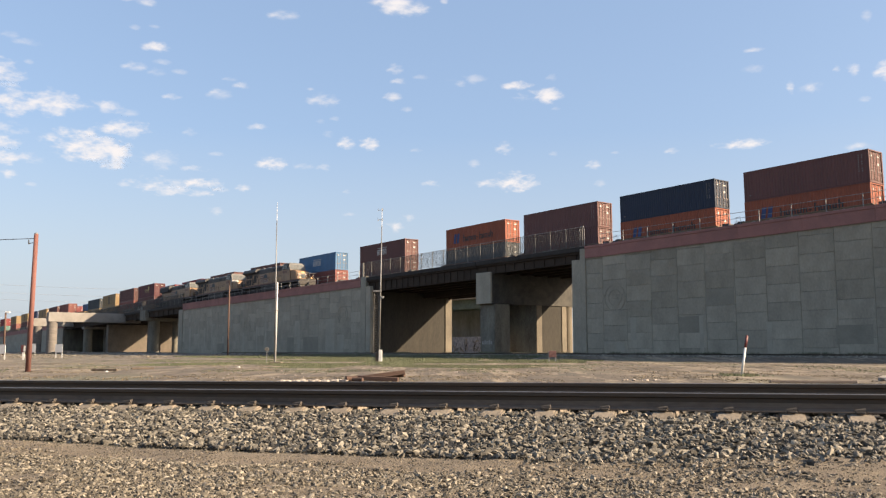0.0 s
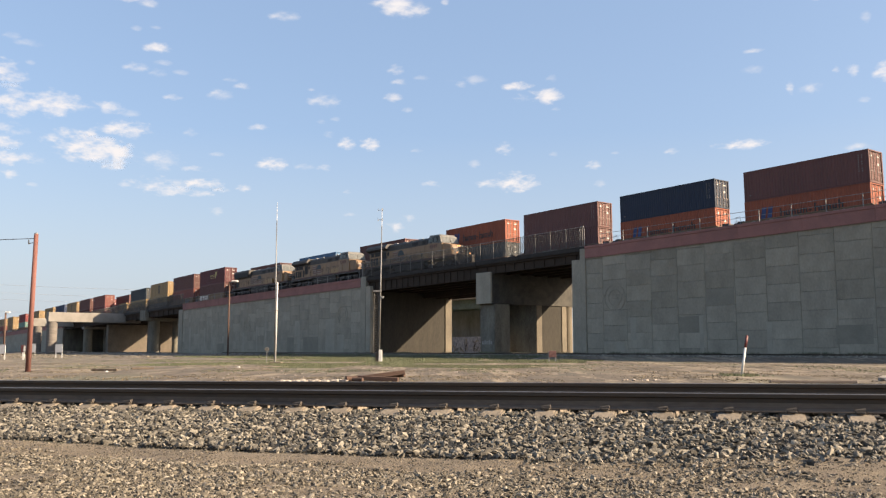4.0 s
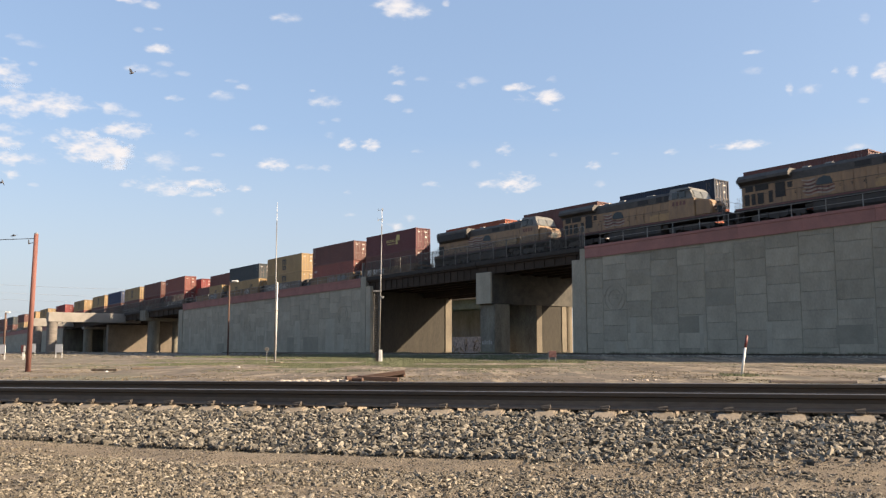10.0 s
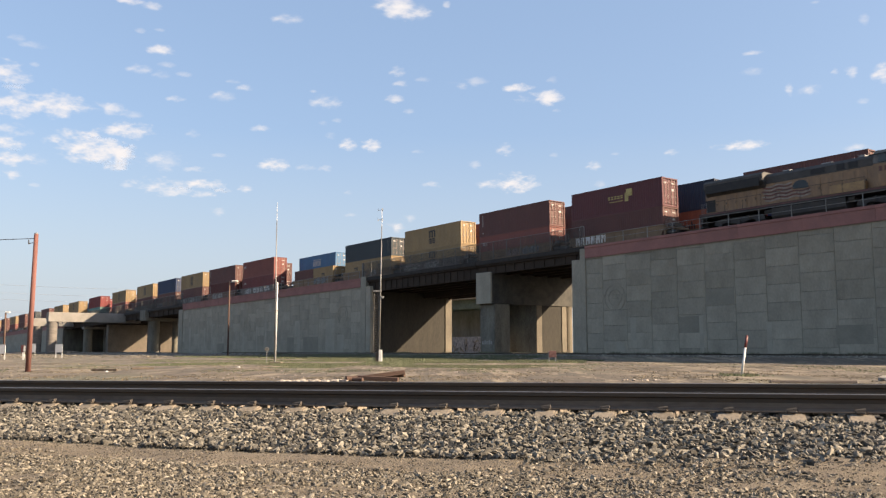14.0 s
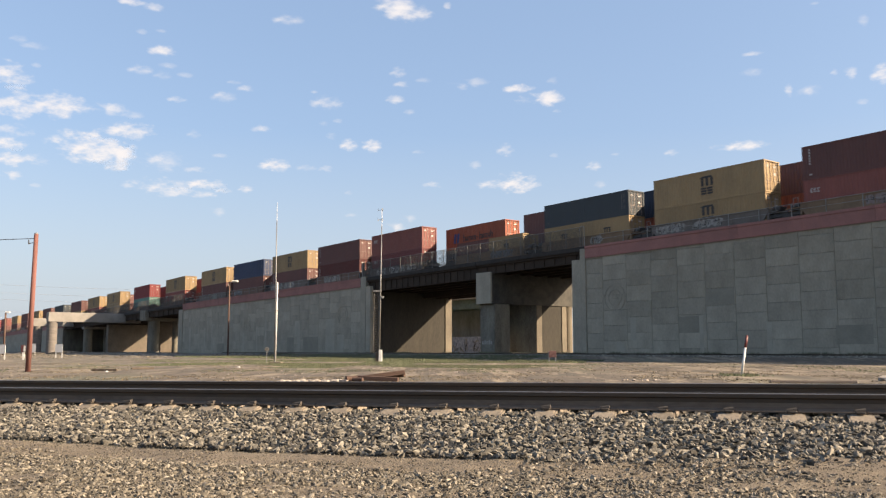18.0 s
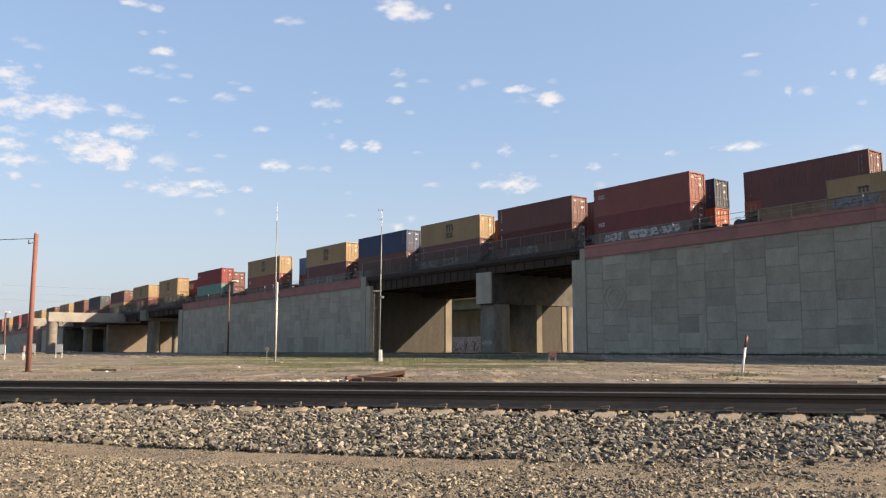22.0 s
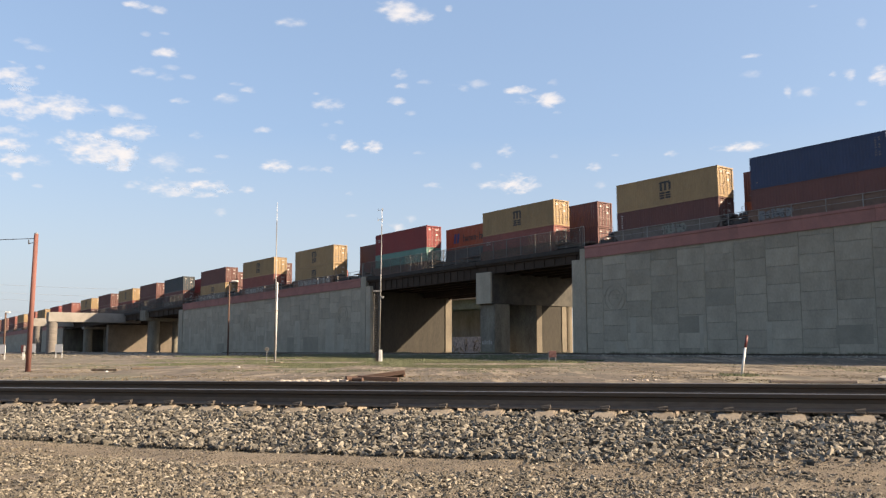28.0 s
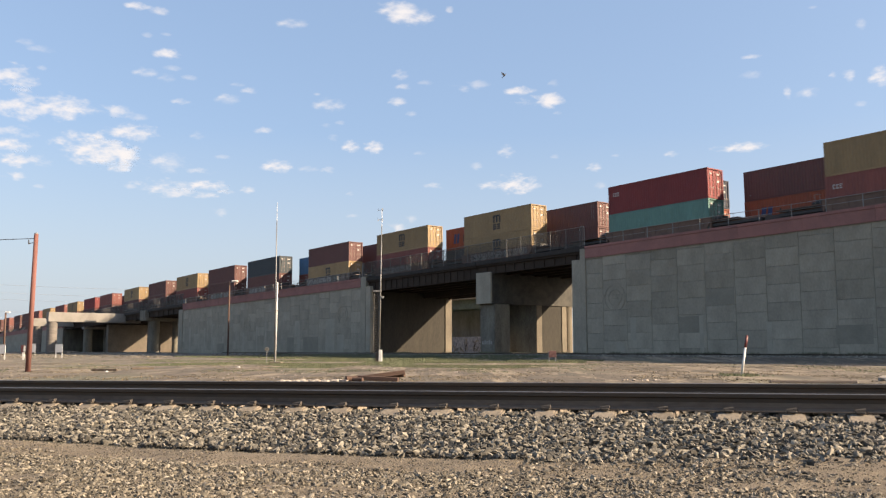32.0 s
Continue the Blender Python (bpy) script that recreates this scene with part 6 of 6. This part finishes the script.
tufts("grass", 1500, wall_foot, 0.30, 14, GRASS_MAT, "ragged green weeds along the foot of the wall")


# ---- paint patches and medallions on the walls ----
PATCH_LIGHT = surface("cover_paint_light", (0.335, 0.310, 0.248), (0.27, 0.250, 0.200), 1.5, 0.85, 0, 0.1, 10)
PATCH_DARK = surface("cover_paint_dark", (0.235, 0.216, 0.170), (0.185, 0.170, 0.135), 1.5, 0.85, 0, 0.1, 10)


def patch(s, z, w, h, dark=False, parent=None):
    part("cover_paint", boxes((0, w, -0.028, -0.0205, z, z + h)), PATCH_DARK if dark else PATCH_LIGHT, parent, at=station(s, 0, 0))


w1 = next(o for o in scene.objects if o.name == "wall_1")
w2 = next(o for o in scene.objects if o.name == "wall_2")
patch(-14.95, 2.62, 2.2, 1.5, True, w1)
patch(-12.72, 0.75, 0.42, 3.4, False, w1)
patch(-22.5, 0.65, 1.0, 1.15, False, w1)
patch(-20.7, 2.0, 0.7, 2.2, False, w1)
patch(-11.95, 5.05, 2.95, 1.45, True, w1)
patch(-6.0, 0.8, 0.5, 2.6, False, w1)
patch(0.05, 1.5, 2.95, 1.5, True, w1)
for s, z, w, h, dk in ((-132.2, 0.7, 1.0, 5.0, False), (-124.5, 0.7, 0.75, 4.6, False), (-122.9, 3.2, 0.3, 3.4, False), (-120.9, 0.7, 0.5, 5.2, False), (-121.5, 5.6, 2.1, 0.3, False), (-115.9, 0.7, 0.6, 3.0, False), (-107.4, 0.7, 0.7, 3.4, False), (-102.2, 0.7, 0.6, 4.4, False),
                       (-98.9, 0.7, 0.6, 5.5, False), (-95.6, 0.7, 1.0, 3.6, False), (-88.6, 3.2, 1.7, 2.5, False), (-87.6, 0.7, 0.8, 2.4, False), (-91.0, 0.7, 2.2, 2.4, True), (-118.0, 0.7, 3.0, 1.6, True), (-85.8, 0.7, 4.6, 2.4, True), (-79.0, 0.7, 2.6, 5.0, False), (-75.6, 0.7, 1.8, 2.6, False)):
    patch(s, z, w, h, dk, w2)


def medallion(s, z, r, parent):
    bm = bmesh.new()
    for rr, t in ((r, 0.09), (r * 0.62, 0.08)):
        n = 36
        for i in range(n):
            a, b = i / n * 6.2832, (i + 1) / n * 6.2832
            q = [(math.cos(a) * rr, math.sin(a) * rr), (math.cos(b) * rr, math.sin(b) * rr), (math.cos(b) * (rr - t), math.sin(b) * (rr - t)), (math.cos(a) * (rr - t), math.sin(a) * (rr - t))]
            side_prism(bm, [(x, zz) for x, zz in q], -0.045, 0.0)
    box(bm, -r * 0.3, r * 0.3, -0.07, 0, -0.1, 0.0)
    box(bm, -r * 0.22, r * 0.22, -0.07, 0, 0.12, 0.2)
    part("medallion", bm, CONCRETE, parent, at=station(s, -0.01, z))


medallion(-22.6, 6.25, 1.35, w1)
medallion(-74.2, 6.2, 1.35, w2)
medallion(-105.5, 5.6, 1.35, w2)
rnd = random.Random(31)
for i in range(46):
    x, z, a = rnd.uniform(-5.5, 10.5), rnd.uniform(0.9, 3.0), rnd.uniform(0, 3.14)
    w, h = rnd.uniform(0.3, 0.8), rnd.uniform(0.05, 0.12)
    c, d = math.cos(a), math.sin(a)
    q = [(-w, -h), (w, -h), (w, h), (0.3 * w, h * 2.2), (-w, h)]
    bm = bmesh.new()
    side_prism(bm, [(x + c * u - d * v, min(3.25, z + d * u + c * v)) for u, v in q], 2.476 + 0.0002 * i, 2.496)
    part("graffiti", bm, (SPRAY, SPRAY_BLUE, SPRAY, SPRAY_BLUE, DECAL_DARK)[i % 5], rb, "sprayed graffiti stroke")
pr = next(o for o in scene.objects if o.name == "bridge_pier")
for i in range(5):
    part("graffiti", boxes((-0.9 + i * 0.38, -0.65 + i * 0.38, 0.60, 0.612, 1.75, 2.1 + 0.12 * (i % 2))), SPRAY, pr, "pale sprayed graffiti bars")


# ---- birds ----
FEATHER = surface("dark_feather", (0.045, 0.047, 0.055), (0.10, 0.10, 0.11), 0.1, 0.8, 0, 0, 30)
FLIGHTS = []


def bird(rows_):
    ob = thing("bird", Matrix.Translation(rows_[0][1:]), "small dark pigeon in flight", "bird", "birds")
    bm = bmesh.new()
    bmesh.ops.create_icosphere(bm, subdivisions=2, radius=1.0, matrix=Matrix.Diagonal((0.15, 0.055, 0.05, 1)))
    part("body", bm, FEATHER, ob, smooth=True)
    bm = bmesh.new()
    bmesh.ops.create_icosphere(bm, subdivisions=1, radius=0.038, matrix=Matrix.Translation((0.155, 0, 0.025)))
    cyl(bm, (0.18, 0, 0.02), (0.215, 0, 0.015), 0.012, 0.002, 6)
    part("head", bm, FEATHER, ob, smooth=True)
    bm = bmesh.new()
    prism(bm, [(-0.03, 0.0), (0.03, 0.0), (0.055, 0.012), (-0.055, 0.012)], -0.27, -0.12)
    part("tail", bm, FEATHER, ob)
    wings = []
    for sg in (1, -1):
        bm = bmesh.new()
        pts = [(0.08, 0), (0.10, 0.14), (0.04, 0.33), (-0.02, 0.36), (-0.06, 0.2), (-0.08, 0.02)]
        a = [bm.verts.new((x, sg * y, 0.008)) for x, y in pts]
        b = [bm.verts.new((x, sg * y, -0.006)) for x, y in pts]
        bm.faces.new(a)
        bm.faces.new(b[::-1])
        for i in range(6):
            bm.faces.new((a[i], b[i], b[(i + 1) % 6], a[(i + 1) % 6]))
        wings.append((part("wing", bm, FEATHER, ob, at=Matrix.Translation((0, sg * 0.03, 0.02))), sg))
    FLIGHTS.append((ob, wings, rows_))


bird([(0.0, 46, 122, 8), (5.8, 46, 122, 8), (6.4, 34, 104, 16), (7.0, 18.4, 70.6, 18.4), (7.2, 17.6, 70.4, 19.9), (7.4, 16.9, 70.2, 21.2), (7.6, 15.6, 70.1, 22.5), (7.8, 14.0, 70.0, 23.9), (8.0, 12.3, 69.9, 25.4), (8.2, 9.7, 69.8, 26.5), (8.4, 7.4, 69.7, 27.7), (8.6, 5.2, 69.5, 28.7), (8.8, 2.8, 69.2, 29.8)])
bird([(0.0, 36, 130, 8), (6.0, 36, 130, 8), (7.0, 18, 92, 16.5), (7.8, 12.8, 67.4, 15.0), (8.0, 13.8, 67.1, 15.4), (8.2, 14.9, 66.7, 15.9), (8.4, 16.3, 66.3, 16.6), (8.6, 17.5, 65.8, 17.3), (8.8, 18.9, 65.2, 18.2), (9.0, 20.5, 64.5, 19.0), (9.2, 22.3, 63.6, 19.9), (9.4, 24.3, 62.6, 20.8), (9.6, 26.6, 61.3, 21.9), (9.8, 29.1, 59.7, 23.0), (10.0, 31.5, 58.1, 24.2)])
bird([(0.0, 10, 130, 8), (6.4, 10, 130, 8), (7.2, -2, 95, 17), (8.0, -8.5, 61.9, 19.0), (8.2, -9.7, 61.5, 19.6), (8.4, -10.7, 61.2, 20.2), (8.6, -11.5, 60.8, 20.9), (8.8, -12.7, 60.4, 21.4), (9.0, -14.0, 60.0, 21.6), (9.2, -15.6, 59.7, 21.5), (9.4, -17.1, 59.3, 21.3), (9.6, -18.7, 59.0, 20.9), (9.8, -20.0, 58.7, 20.4), (10.0, -21.2, 58.5, 19.8), (10.4, -23.8, 57.9, 18.4)])
bird([(0.0, -40, 40, 4), (20.9, -40, 40, 4), (22.6, -4.9, 23.4, 3.4), (22.7, -3.7, 23.5, 4.0), (22.8, -2.2, 23.6, 4.5), (22.9, -0.5, 23.6, 5.3), (23.0, 1.7, 23.4, 6.1), (23.1, 4.1, 22.9, 7.0), (23.2, 6.5, 22.0, 8.1), (23.3, 9.1, 20.6, 9.2), (23.4, 11.6, 18.9, 10.2)])
bird([(0.0, -42, 42, 3.5), (20.9, -42, 42, 3.5), (22.7, -0.6, 21.8, 3.7), (22.8, 1.1, 21.7, 4.4), (22.9, 2.9, 21.4, 5.1), (23.0, 5.0, 20.8, 6.1), (23.1, 7.2, 19.9, 7.1), (23.2, 9.5, 18.5, 8.1), (23.3, 11.5, 17.0, 9.0)])
bird([(0.0, -20, 150, 9), (4.6, -20, 150, 9), (5.6, -30.4, 73.7, 7.6), (6.0, -33.1, 72.6, 7.3), (6.4, -35.6, 71.4, 7.2), (6.8, -38.0, 70.1, 7.3)])
bird([(0.0, -10, 140, 8), (5.0, -10, 140, 8), (6.0, -19.0, 72.2, 8.4), (6.4, -23.0, 70.9, 9.3), (6.6, -24.9, 70.2, 9.5), (6.8, -26.6, 69.6, 9.7), (7.0, -28.0, 69.0, 9.8), (7.2, -29.2, 68.5, 9.9), (7.4, -30.2, 68.1, 10.1), (7.6, -31.0, 67.7, 10.2), (7.8, -31.7, 67.3, 10.5), (8.0, -32.1, 67.1, 10.7), (8.2, -32.5, 66.9, 11.0), (8.4, -32.7, 66.7, 11.3), (8.8, -32.9, 66.5, 11.9)])
bird([(0.0, -8, 142, 8), (5.2, -8, 142, 8), (6.4, -17.6, 67.4, 8.0), (6.6, -18.9, 67.0, 8.1), (6.8, -19.7, 66.7, 8.5), (7.0, -21.5, 66.1, 9.5), (7.2, -23.1, 65.4, 10.5), (7.4, -24.6, 64.7, 11.7), (7.6, -25.9, 63.9, 12.8), (7.8, -27.1, 63.2, 13.9), (8.0, -28.1, 62.5, 15.1), (8.2, -29.0, 61.8, 16.3)])
bird([(0.0, -6, 144, 8), (5.3, -6, 144, 8), (6.6, -17.9, 67.3, 7.7), (6.8, -20.1, 66.7, 8.4), (7.0, -21.1, 66.3, 8.7), (7.2, -22.3, 65.9, 8.9), (7.4, -23.2, 65.5, 9.1), (7.6, -24.2, 65.2, 9.3), (7.8, -25.0, 64.8, 9.6), (8.0, -25.8, 64.5, 9.7), (8.2, -26.5, 64.2, 9.7), (8.4, -27.1, 63.9, 9.7), (8.6, -27.7, 63.7, 9.8), (8.8, -28.1, 63.5, 9.8), (9.2, -29.0, 63.1, 9.5), (9.8, -30.2, 62.6, 9.2)])
bird([(0.0, 0, 150, 8), (28.4, 0, 150, 8), (29.6, -9.0, 73.0, 15.7), (30.0, -6.8, 73.0, 16.6), (30.4, -4.5, 73.0, 17.6), (30.8, -2.0, 72.9, 18.7), (31.2, 0.6, 72.5, 20.0), (31.6, 3.0, 72.0, 21.7), (32.0, 5.1, 71.3, 23.7)])


# ---- clouds ----
def cloud_material(name, dense, lo, hi):
    """Vapour: puffs and shreds of a noise that thins out from the middle to the rim."""
    m = bpy.data.materials.new(name)
    m.use_nodes = True
    N, K = m.node_tree.nodes, m.node_tree.links
    N.remove(N["Principled BSDF"])
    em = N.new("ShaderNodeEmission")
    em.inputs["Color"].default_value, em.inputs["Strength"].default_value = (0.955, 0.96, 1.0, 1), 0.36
    tr = N.new("ShaderNodeBsdfTransparent")
    mx = N.new("ShaderNodeMixShader")
    tc, info = N.new("ShaderNodeTexCoord"), N.new("ShaderNodeObjectInfo")
    rad = N.new("ShaderNodeVectorMath")
    rad.operation = "MULTIPLY_ADD"
    rad.inputs[1].default_value, rad.inputs[2].default_value = (2, 0, 2), (-1, 0, -1)
    K.new(tc.outputs["Generated"], rad.inputs[0])
    ln = N.new("ShaderNodeVectorMath")
    ln.operation = "DOT_PRODUCT"
    K.new(rad.outputs[0], ln.inputs[0])
    K.new(rad.outputs[0], ln.inputs[1])
    wv = N.new("ShaderNodeMath")
    wv.operation = "MULTIPLY"
    wv.inputs[1].default_value = 40
    K.new(info.outputs["Random"], wv.inputs[0])
    flat = N.new("ShaderNodeMapping")
    flat.inputs["Scale"].default_value = (0.75, 1, 1.5)
    K.new(tc.outputs["Object"], flat.inputs["Vector"])
    total = None
    for scale, weight, detail in ((0.036, 2.7, 4), (0.11, 0.9, 4)):
        no = N.new("ShaderNodeTexNoise")
        no.noise_dimensions = "4D"
        no.inputs["Scale"].default_value, no.inputs["Detail"].default_value, no.inputs["Roughness"].default_value = scale, detail, 0.52
        K.new(flat.outputs[0], no.inputs["Vector"])
        K.new(wv.outputs[0], no.inputs["W"])
        mm = N.new("ShaderNodeMath")
        mm.operation = "MULTIPLY_ADD"
        mm.inputs[1].default_value = weight
        K.new(no.outputs[0], mm.inputs[0])
        if total is None:
            mm.inputs[2].default_value = 0.0
        else:
            K.new(total, mm.inputs[2])
        total = mm.outputs[0]
    fall = N.new("ShaderNodeMath")
    fall.operation = "MULTIPLY_ADD"
    fall.inputs[1].default_value = -1.05
    K.new(ln.outputs["Value"], fall.inputs[0])
    K.new(total, fall.inputs[2])
    al = N.new("ShaderNodeMapRange")
    al.interpolation_type = "SMOOTHSTEP"
    al.inputs["From Min"].default_value, al.inputs["From Max"].default_value = lo, hi
    al.inputs["To Max"].default_value = dense
    K.new(fall.outputs[0], al.inputs["Value"])
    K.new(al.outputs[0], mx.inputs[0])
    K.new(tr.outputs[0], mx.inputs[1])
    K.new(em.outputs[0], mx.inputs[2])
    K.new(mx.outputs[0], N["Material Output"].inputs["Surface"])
    return m


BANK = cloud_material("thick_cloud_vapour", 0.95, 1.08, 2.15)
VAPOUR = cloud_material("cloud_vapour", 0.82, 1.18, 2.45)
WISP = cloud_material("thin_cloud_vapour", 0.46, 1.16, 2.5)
CLOUDS = thing("cloud_layer", Matrix.Translation((0, 0, 421)), "scattered small white fair-weather clouds", "clouds", kind="structure")
CLOUD_BASE, DRIFT = 420.0, Vector((6.4, 28.7, 0))


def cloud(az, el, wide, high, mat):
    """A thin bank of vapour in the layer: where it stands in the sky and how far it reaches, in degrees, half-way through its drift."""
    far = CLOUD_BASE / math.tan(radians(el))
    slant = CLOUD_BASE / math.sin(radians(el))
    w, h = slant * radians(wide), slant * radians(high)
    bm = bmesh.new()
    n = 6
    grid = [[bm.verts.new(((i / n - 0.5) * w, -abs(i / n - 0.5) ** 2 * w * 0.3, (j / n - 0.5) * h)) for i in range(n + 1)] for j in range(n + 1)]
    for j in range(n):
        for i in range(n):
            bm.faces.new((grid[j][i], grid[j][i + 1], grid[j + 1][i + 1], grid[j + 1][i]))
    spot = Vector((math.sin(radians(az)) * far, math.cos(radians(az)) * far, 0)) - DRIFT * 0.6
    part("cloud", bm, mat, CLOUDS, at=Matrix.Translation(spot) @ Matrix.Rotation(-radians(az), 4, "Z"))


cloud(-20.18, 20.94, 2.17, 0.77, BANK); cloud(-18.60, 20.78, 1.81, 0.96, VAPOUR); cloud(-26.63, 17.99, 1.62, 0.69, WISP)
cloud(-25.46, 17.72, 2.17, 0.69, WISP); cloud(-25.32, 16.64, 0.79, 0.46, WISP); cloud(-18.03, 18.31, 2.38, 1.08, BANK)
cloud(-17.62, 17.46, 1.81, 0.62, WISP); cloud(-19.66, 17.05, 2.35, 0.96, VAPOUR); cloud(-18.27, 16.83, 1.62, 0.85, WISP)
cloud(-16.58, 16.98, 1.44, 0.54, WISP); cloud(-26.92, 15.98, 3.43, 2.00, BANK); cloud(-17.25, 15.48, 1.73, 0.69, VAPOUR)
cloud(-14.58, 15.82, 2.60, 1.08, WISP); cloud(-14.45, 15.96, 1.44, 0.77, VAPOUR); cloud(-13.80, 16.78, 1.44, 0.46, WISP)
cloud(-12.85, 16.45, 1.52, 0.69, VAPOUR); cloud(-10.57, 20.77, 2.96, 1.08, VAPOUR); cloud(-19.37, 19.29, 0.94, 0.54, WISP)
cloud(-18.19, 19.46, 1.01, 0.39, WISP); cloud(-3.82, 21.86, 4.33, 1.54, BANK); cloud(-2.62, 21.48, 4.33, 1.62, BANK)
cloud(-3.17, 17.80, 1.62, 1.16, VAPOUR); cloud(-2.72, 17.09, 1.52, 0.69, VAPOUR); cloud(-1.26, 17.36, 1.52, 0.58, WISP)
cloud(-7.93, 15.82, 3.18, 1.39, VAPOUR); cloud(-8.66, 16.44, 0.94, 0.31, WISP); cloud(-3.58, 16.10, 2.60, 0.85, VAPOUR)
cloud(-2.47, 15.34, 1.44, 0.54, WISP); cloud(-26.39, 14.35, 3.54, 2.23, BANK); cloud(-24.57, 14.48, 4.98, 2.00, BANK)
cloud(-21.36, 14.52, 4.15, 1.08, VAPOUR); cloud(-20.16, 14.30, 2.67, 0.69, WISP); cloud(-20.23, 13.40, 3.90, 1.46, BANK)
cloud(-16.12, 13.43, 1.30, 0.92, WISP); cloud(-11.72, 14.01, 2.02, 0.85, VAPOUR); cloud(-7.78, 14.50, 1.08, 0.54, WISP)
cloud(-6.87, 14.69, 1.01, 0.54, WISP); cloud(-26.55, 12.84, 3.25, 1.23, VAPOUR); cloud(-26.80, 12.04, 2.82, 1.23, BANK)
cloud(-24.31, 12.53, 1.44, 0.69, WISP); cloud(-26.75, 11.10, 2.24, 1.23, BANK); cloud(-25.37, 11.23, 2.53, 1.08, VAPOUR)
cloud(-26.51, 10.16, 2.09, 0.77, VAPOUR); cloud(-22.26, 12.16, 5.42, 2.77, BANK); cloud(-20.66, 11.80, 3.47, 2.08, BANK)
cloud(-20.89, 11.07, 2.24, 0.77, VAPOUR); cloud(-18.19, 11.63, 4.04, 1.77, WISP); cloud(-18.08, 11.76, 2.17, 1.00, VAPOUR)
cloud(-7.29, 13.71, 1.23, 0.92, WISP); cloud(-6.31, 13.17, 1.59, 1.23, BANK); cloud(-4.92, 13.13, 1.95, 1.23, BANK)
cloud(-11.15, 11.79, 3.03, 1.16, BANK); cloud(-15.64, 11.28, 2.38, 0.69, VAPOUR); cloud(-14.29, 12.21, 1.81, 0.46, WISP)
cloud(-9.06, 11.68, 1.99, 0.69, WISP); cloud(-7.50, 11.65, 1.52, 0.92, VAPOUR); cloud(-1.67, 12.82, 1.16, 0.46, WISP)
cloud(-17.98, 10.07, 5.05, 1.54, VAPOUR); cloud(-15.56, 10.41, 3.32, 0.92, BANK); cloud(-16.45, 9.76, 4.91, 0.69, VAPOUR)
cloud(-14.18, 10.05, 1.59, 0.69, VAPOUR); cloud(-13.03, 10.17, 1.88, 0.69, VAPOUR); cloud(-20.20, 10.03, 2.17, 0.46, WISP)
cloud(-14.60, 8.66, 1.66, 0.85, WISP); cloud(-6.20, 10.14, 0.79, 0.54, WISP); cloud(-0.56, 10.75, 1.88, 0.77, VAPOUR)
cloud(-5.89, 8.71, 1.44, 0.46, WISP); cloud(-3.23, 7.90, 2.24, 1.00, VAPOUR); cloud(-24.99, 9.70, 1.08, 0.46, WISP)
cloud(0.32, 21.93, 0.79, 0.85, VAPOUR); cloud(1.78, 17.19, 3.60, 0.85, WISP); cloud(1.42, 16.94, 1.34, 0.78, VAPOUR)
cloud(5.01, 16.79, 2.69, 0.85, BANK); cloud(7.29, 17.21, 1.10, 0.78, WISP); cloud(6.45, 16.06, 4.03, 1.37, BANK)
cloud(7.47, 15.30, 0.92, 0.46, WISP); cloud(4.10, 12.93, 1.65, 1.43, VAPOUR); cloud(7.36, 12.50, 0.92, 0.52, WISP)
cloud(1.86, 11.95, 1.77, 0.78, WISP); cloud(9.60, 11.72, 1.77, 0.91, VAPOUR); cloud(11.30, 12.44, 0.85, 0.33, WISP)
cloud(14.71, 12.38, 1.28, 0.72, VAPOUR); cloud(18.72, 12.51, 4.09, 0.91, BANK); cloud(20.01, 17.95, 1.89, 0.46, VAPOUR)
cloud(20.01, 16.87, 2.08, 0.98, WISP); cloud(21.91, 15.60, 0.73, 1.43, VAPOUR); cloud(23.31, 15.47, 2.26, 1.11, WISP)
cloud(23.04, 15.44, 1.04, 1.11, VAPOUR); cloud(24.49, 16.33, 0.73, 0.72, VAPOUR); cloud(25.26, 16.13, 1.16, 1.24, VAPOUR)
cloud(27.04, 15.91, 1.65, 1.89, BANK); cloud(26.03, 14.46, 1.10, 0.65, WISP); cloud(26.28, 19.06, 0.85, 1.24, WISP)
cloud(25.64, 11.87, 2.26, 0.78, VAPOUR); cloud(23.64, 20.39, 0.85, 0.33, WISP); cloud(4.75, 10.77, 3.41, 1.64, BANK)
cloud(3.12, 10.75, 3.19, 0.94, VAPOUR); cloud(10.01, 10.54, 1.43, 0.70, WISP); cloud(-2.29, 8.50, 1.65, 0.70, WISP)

# ---- what moves ----
def motions():
    times = [0, 2, 4, 6, 8, 10, 12, 14.5, 17, 19, 21, 23, 25, 27, 28, 30, 32]
    for ob, c, w, dz in MOVERS:
        walk(ob, [(t, on_rails(c + travel(t), w, dz)) for t in times])
    for ob, wings, rows_ in FLIGHTS:
        path = [(t, Vector((x, y, z))) for t, x, y, z in rows_]
        (t2, c), (t3, d) = path[-2], path[-1]
        if t3 < 31.9:
            path.append((32.0, d + (d - c) / (t3 - t2) * (32.0 - t3)))
        keys = []
        for i, (t, q) in enumerate(path):
            e = path[min(i + 1, len(path) - 1)][1] - path[max(i - 1, 0)][1]
            keys.append((t, Matrix.Translation(q) @ e.to_track_quat("X", "Z").to_matrix().to_4x4()))
        walk(ob, keys)
        first, last = rows_[1][0], rows_[-1][0]
        for wing, sg in wings:
            beat = [(0.0, 20)] + [(first + 0.1 * k, (50, 5, -35, 5)[k % 4]) for k in range(int((last - first) / 0.1) + 1)] + ([(32.0, 20)] if last < 31.9 else [])
            walk(wing, [(t, Matrix.Translation((0, sg * 0.03, 0.02)) @ Matrix.Rotation(radians(sg * v), 4, "X")) for t, v in beat])
    walk(CLOUDS, [(0.0, pose(0, 0, 421)), (32.0, pose(DRIFT.x, DRIFT.y, 421))])


motions()
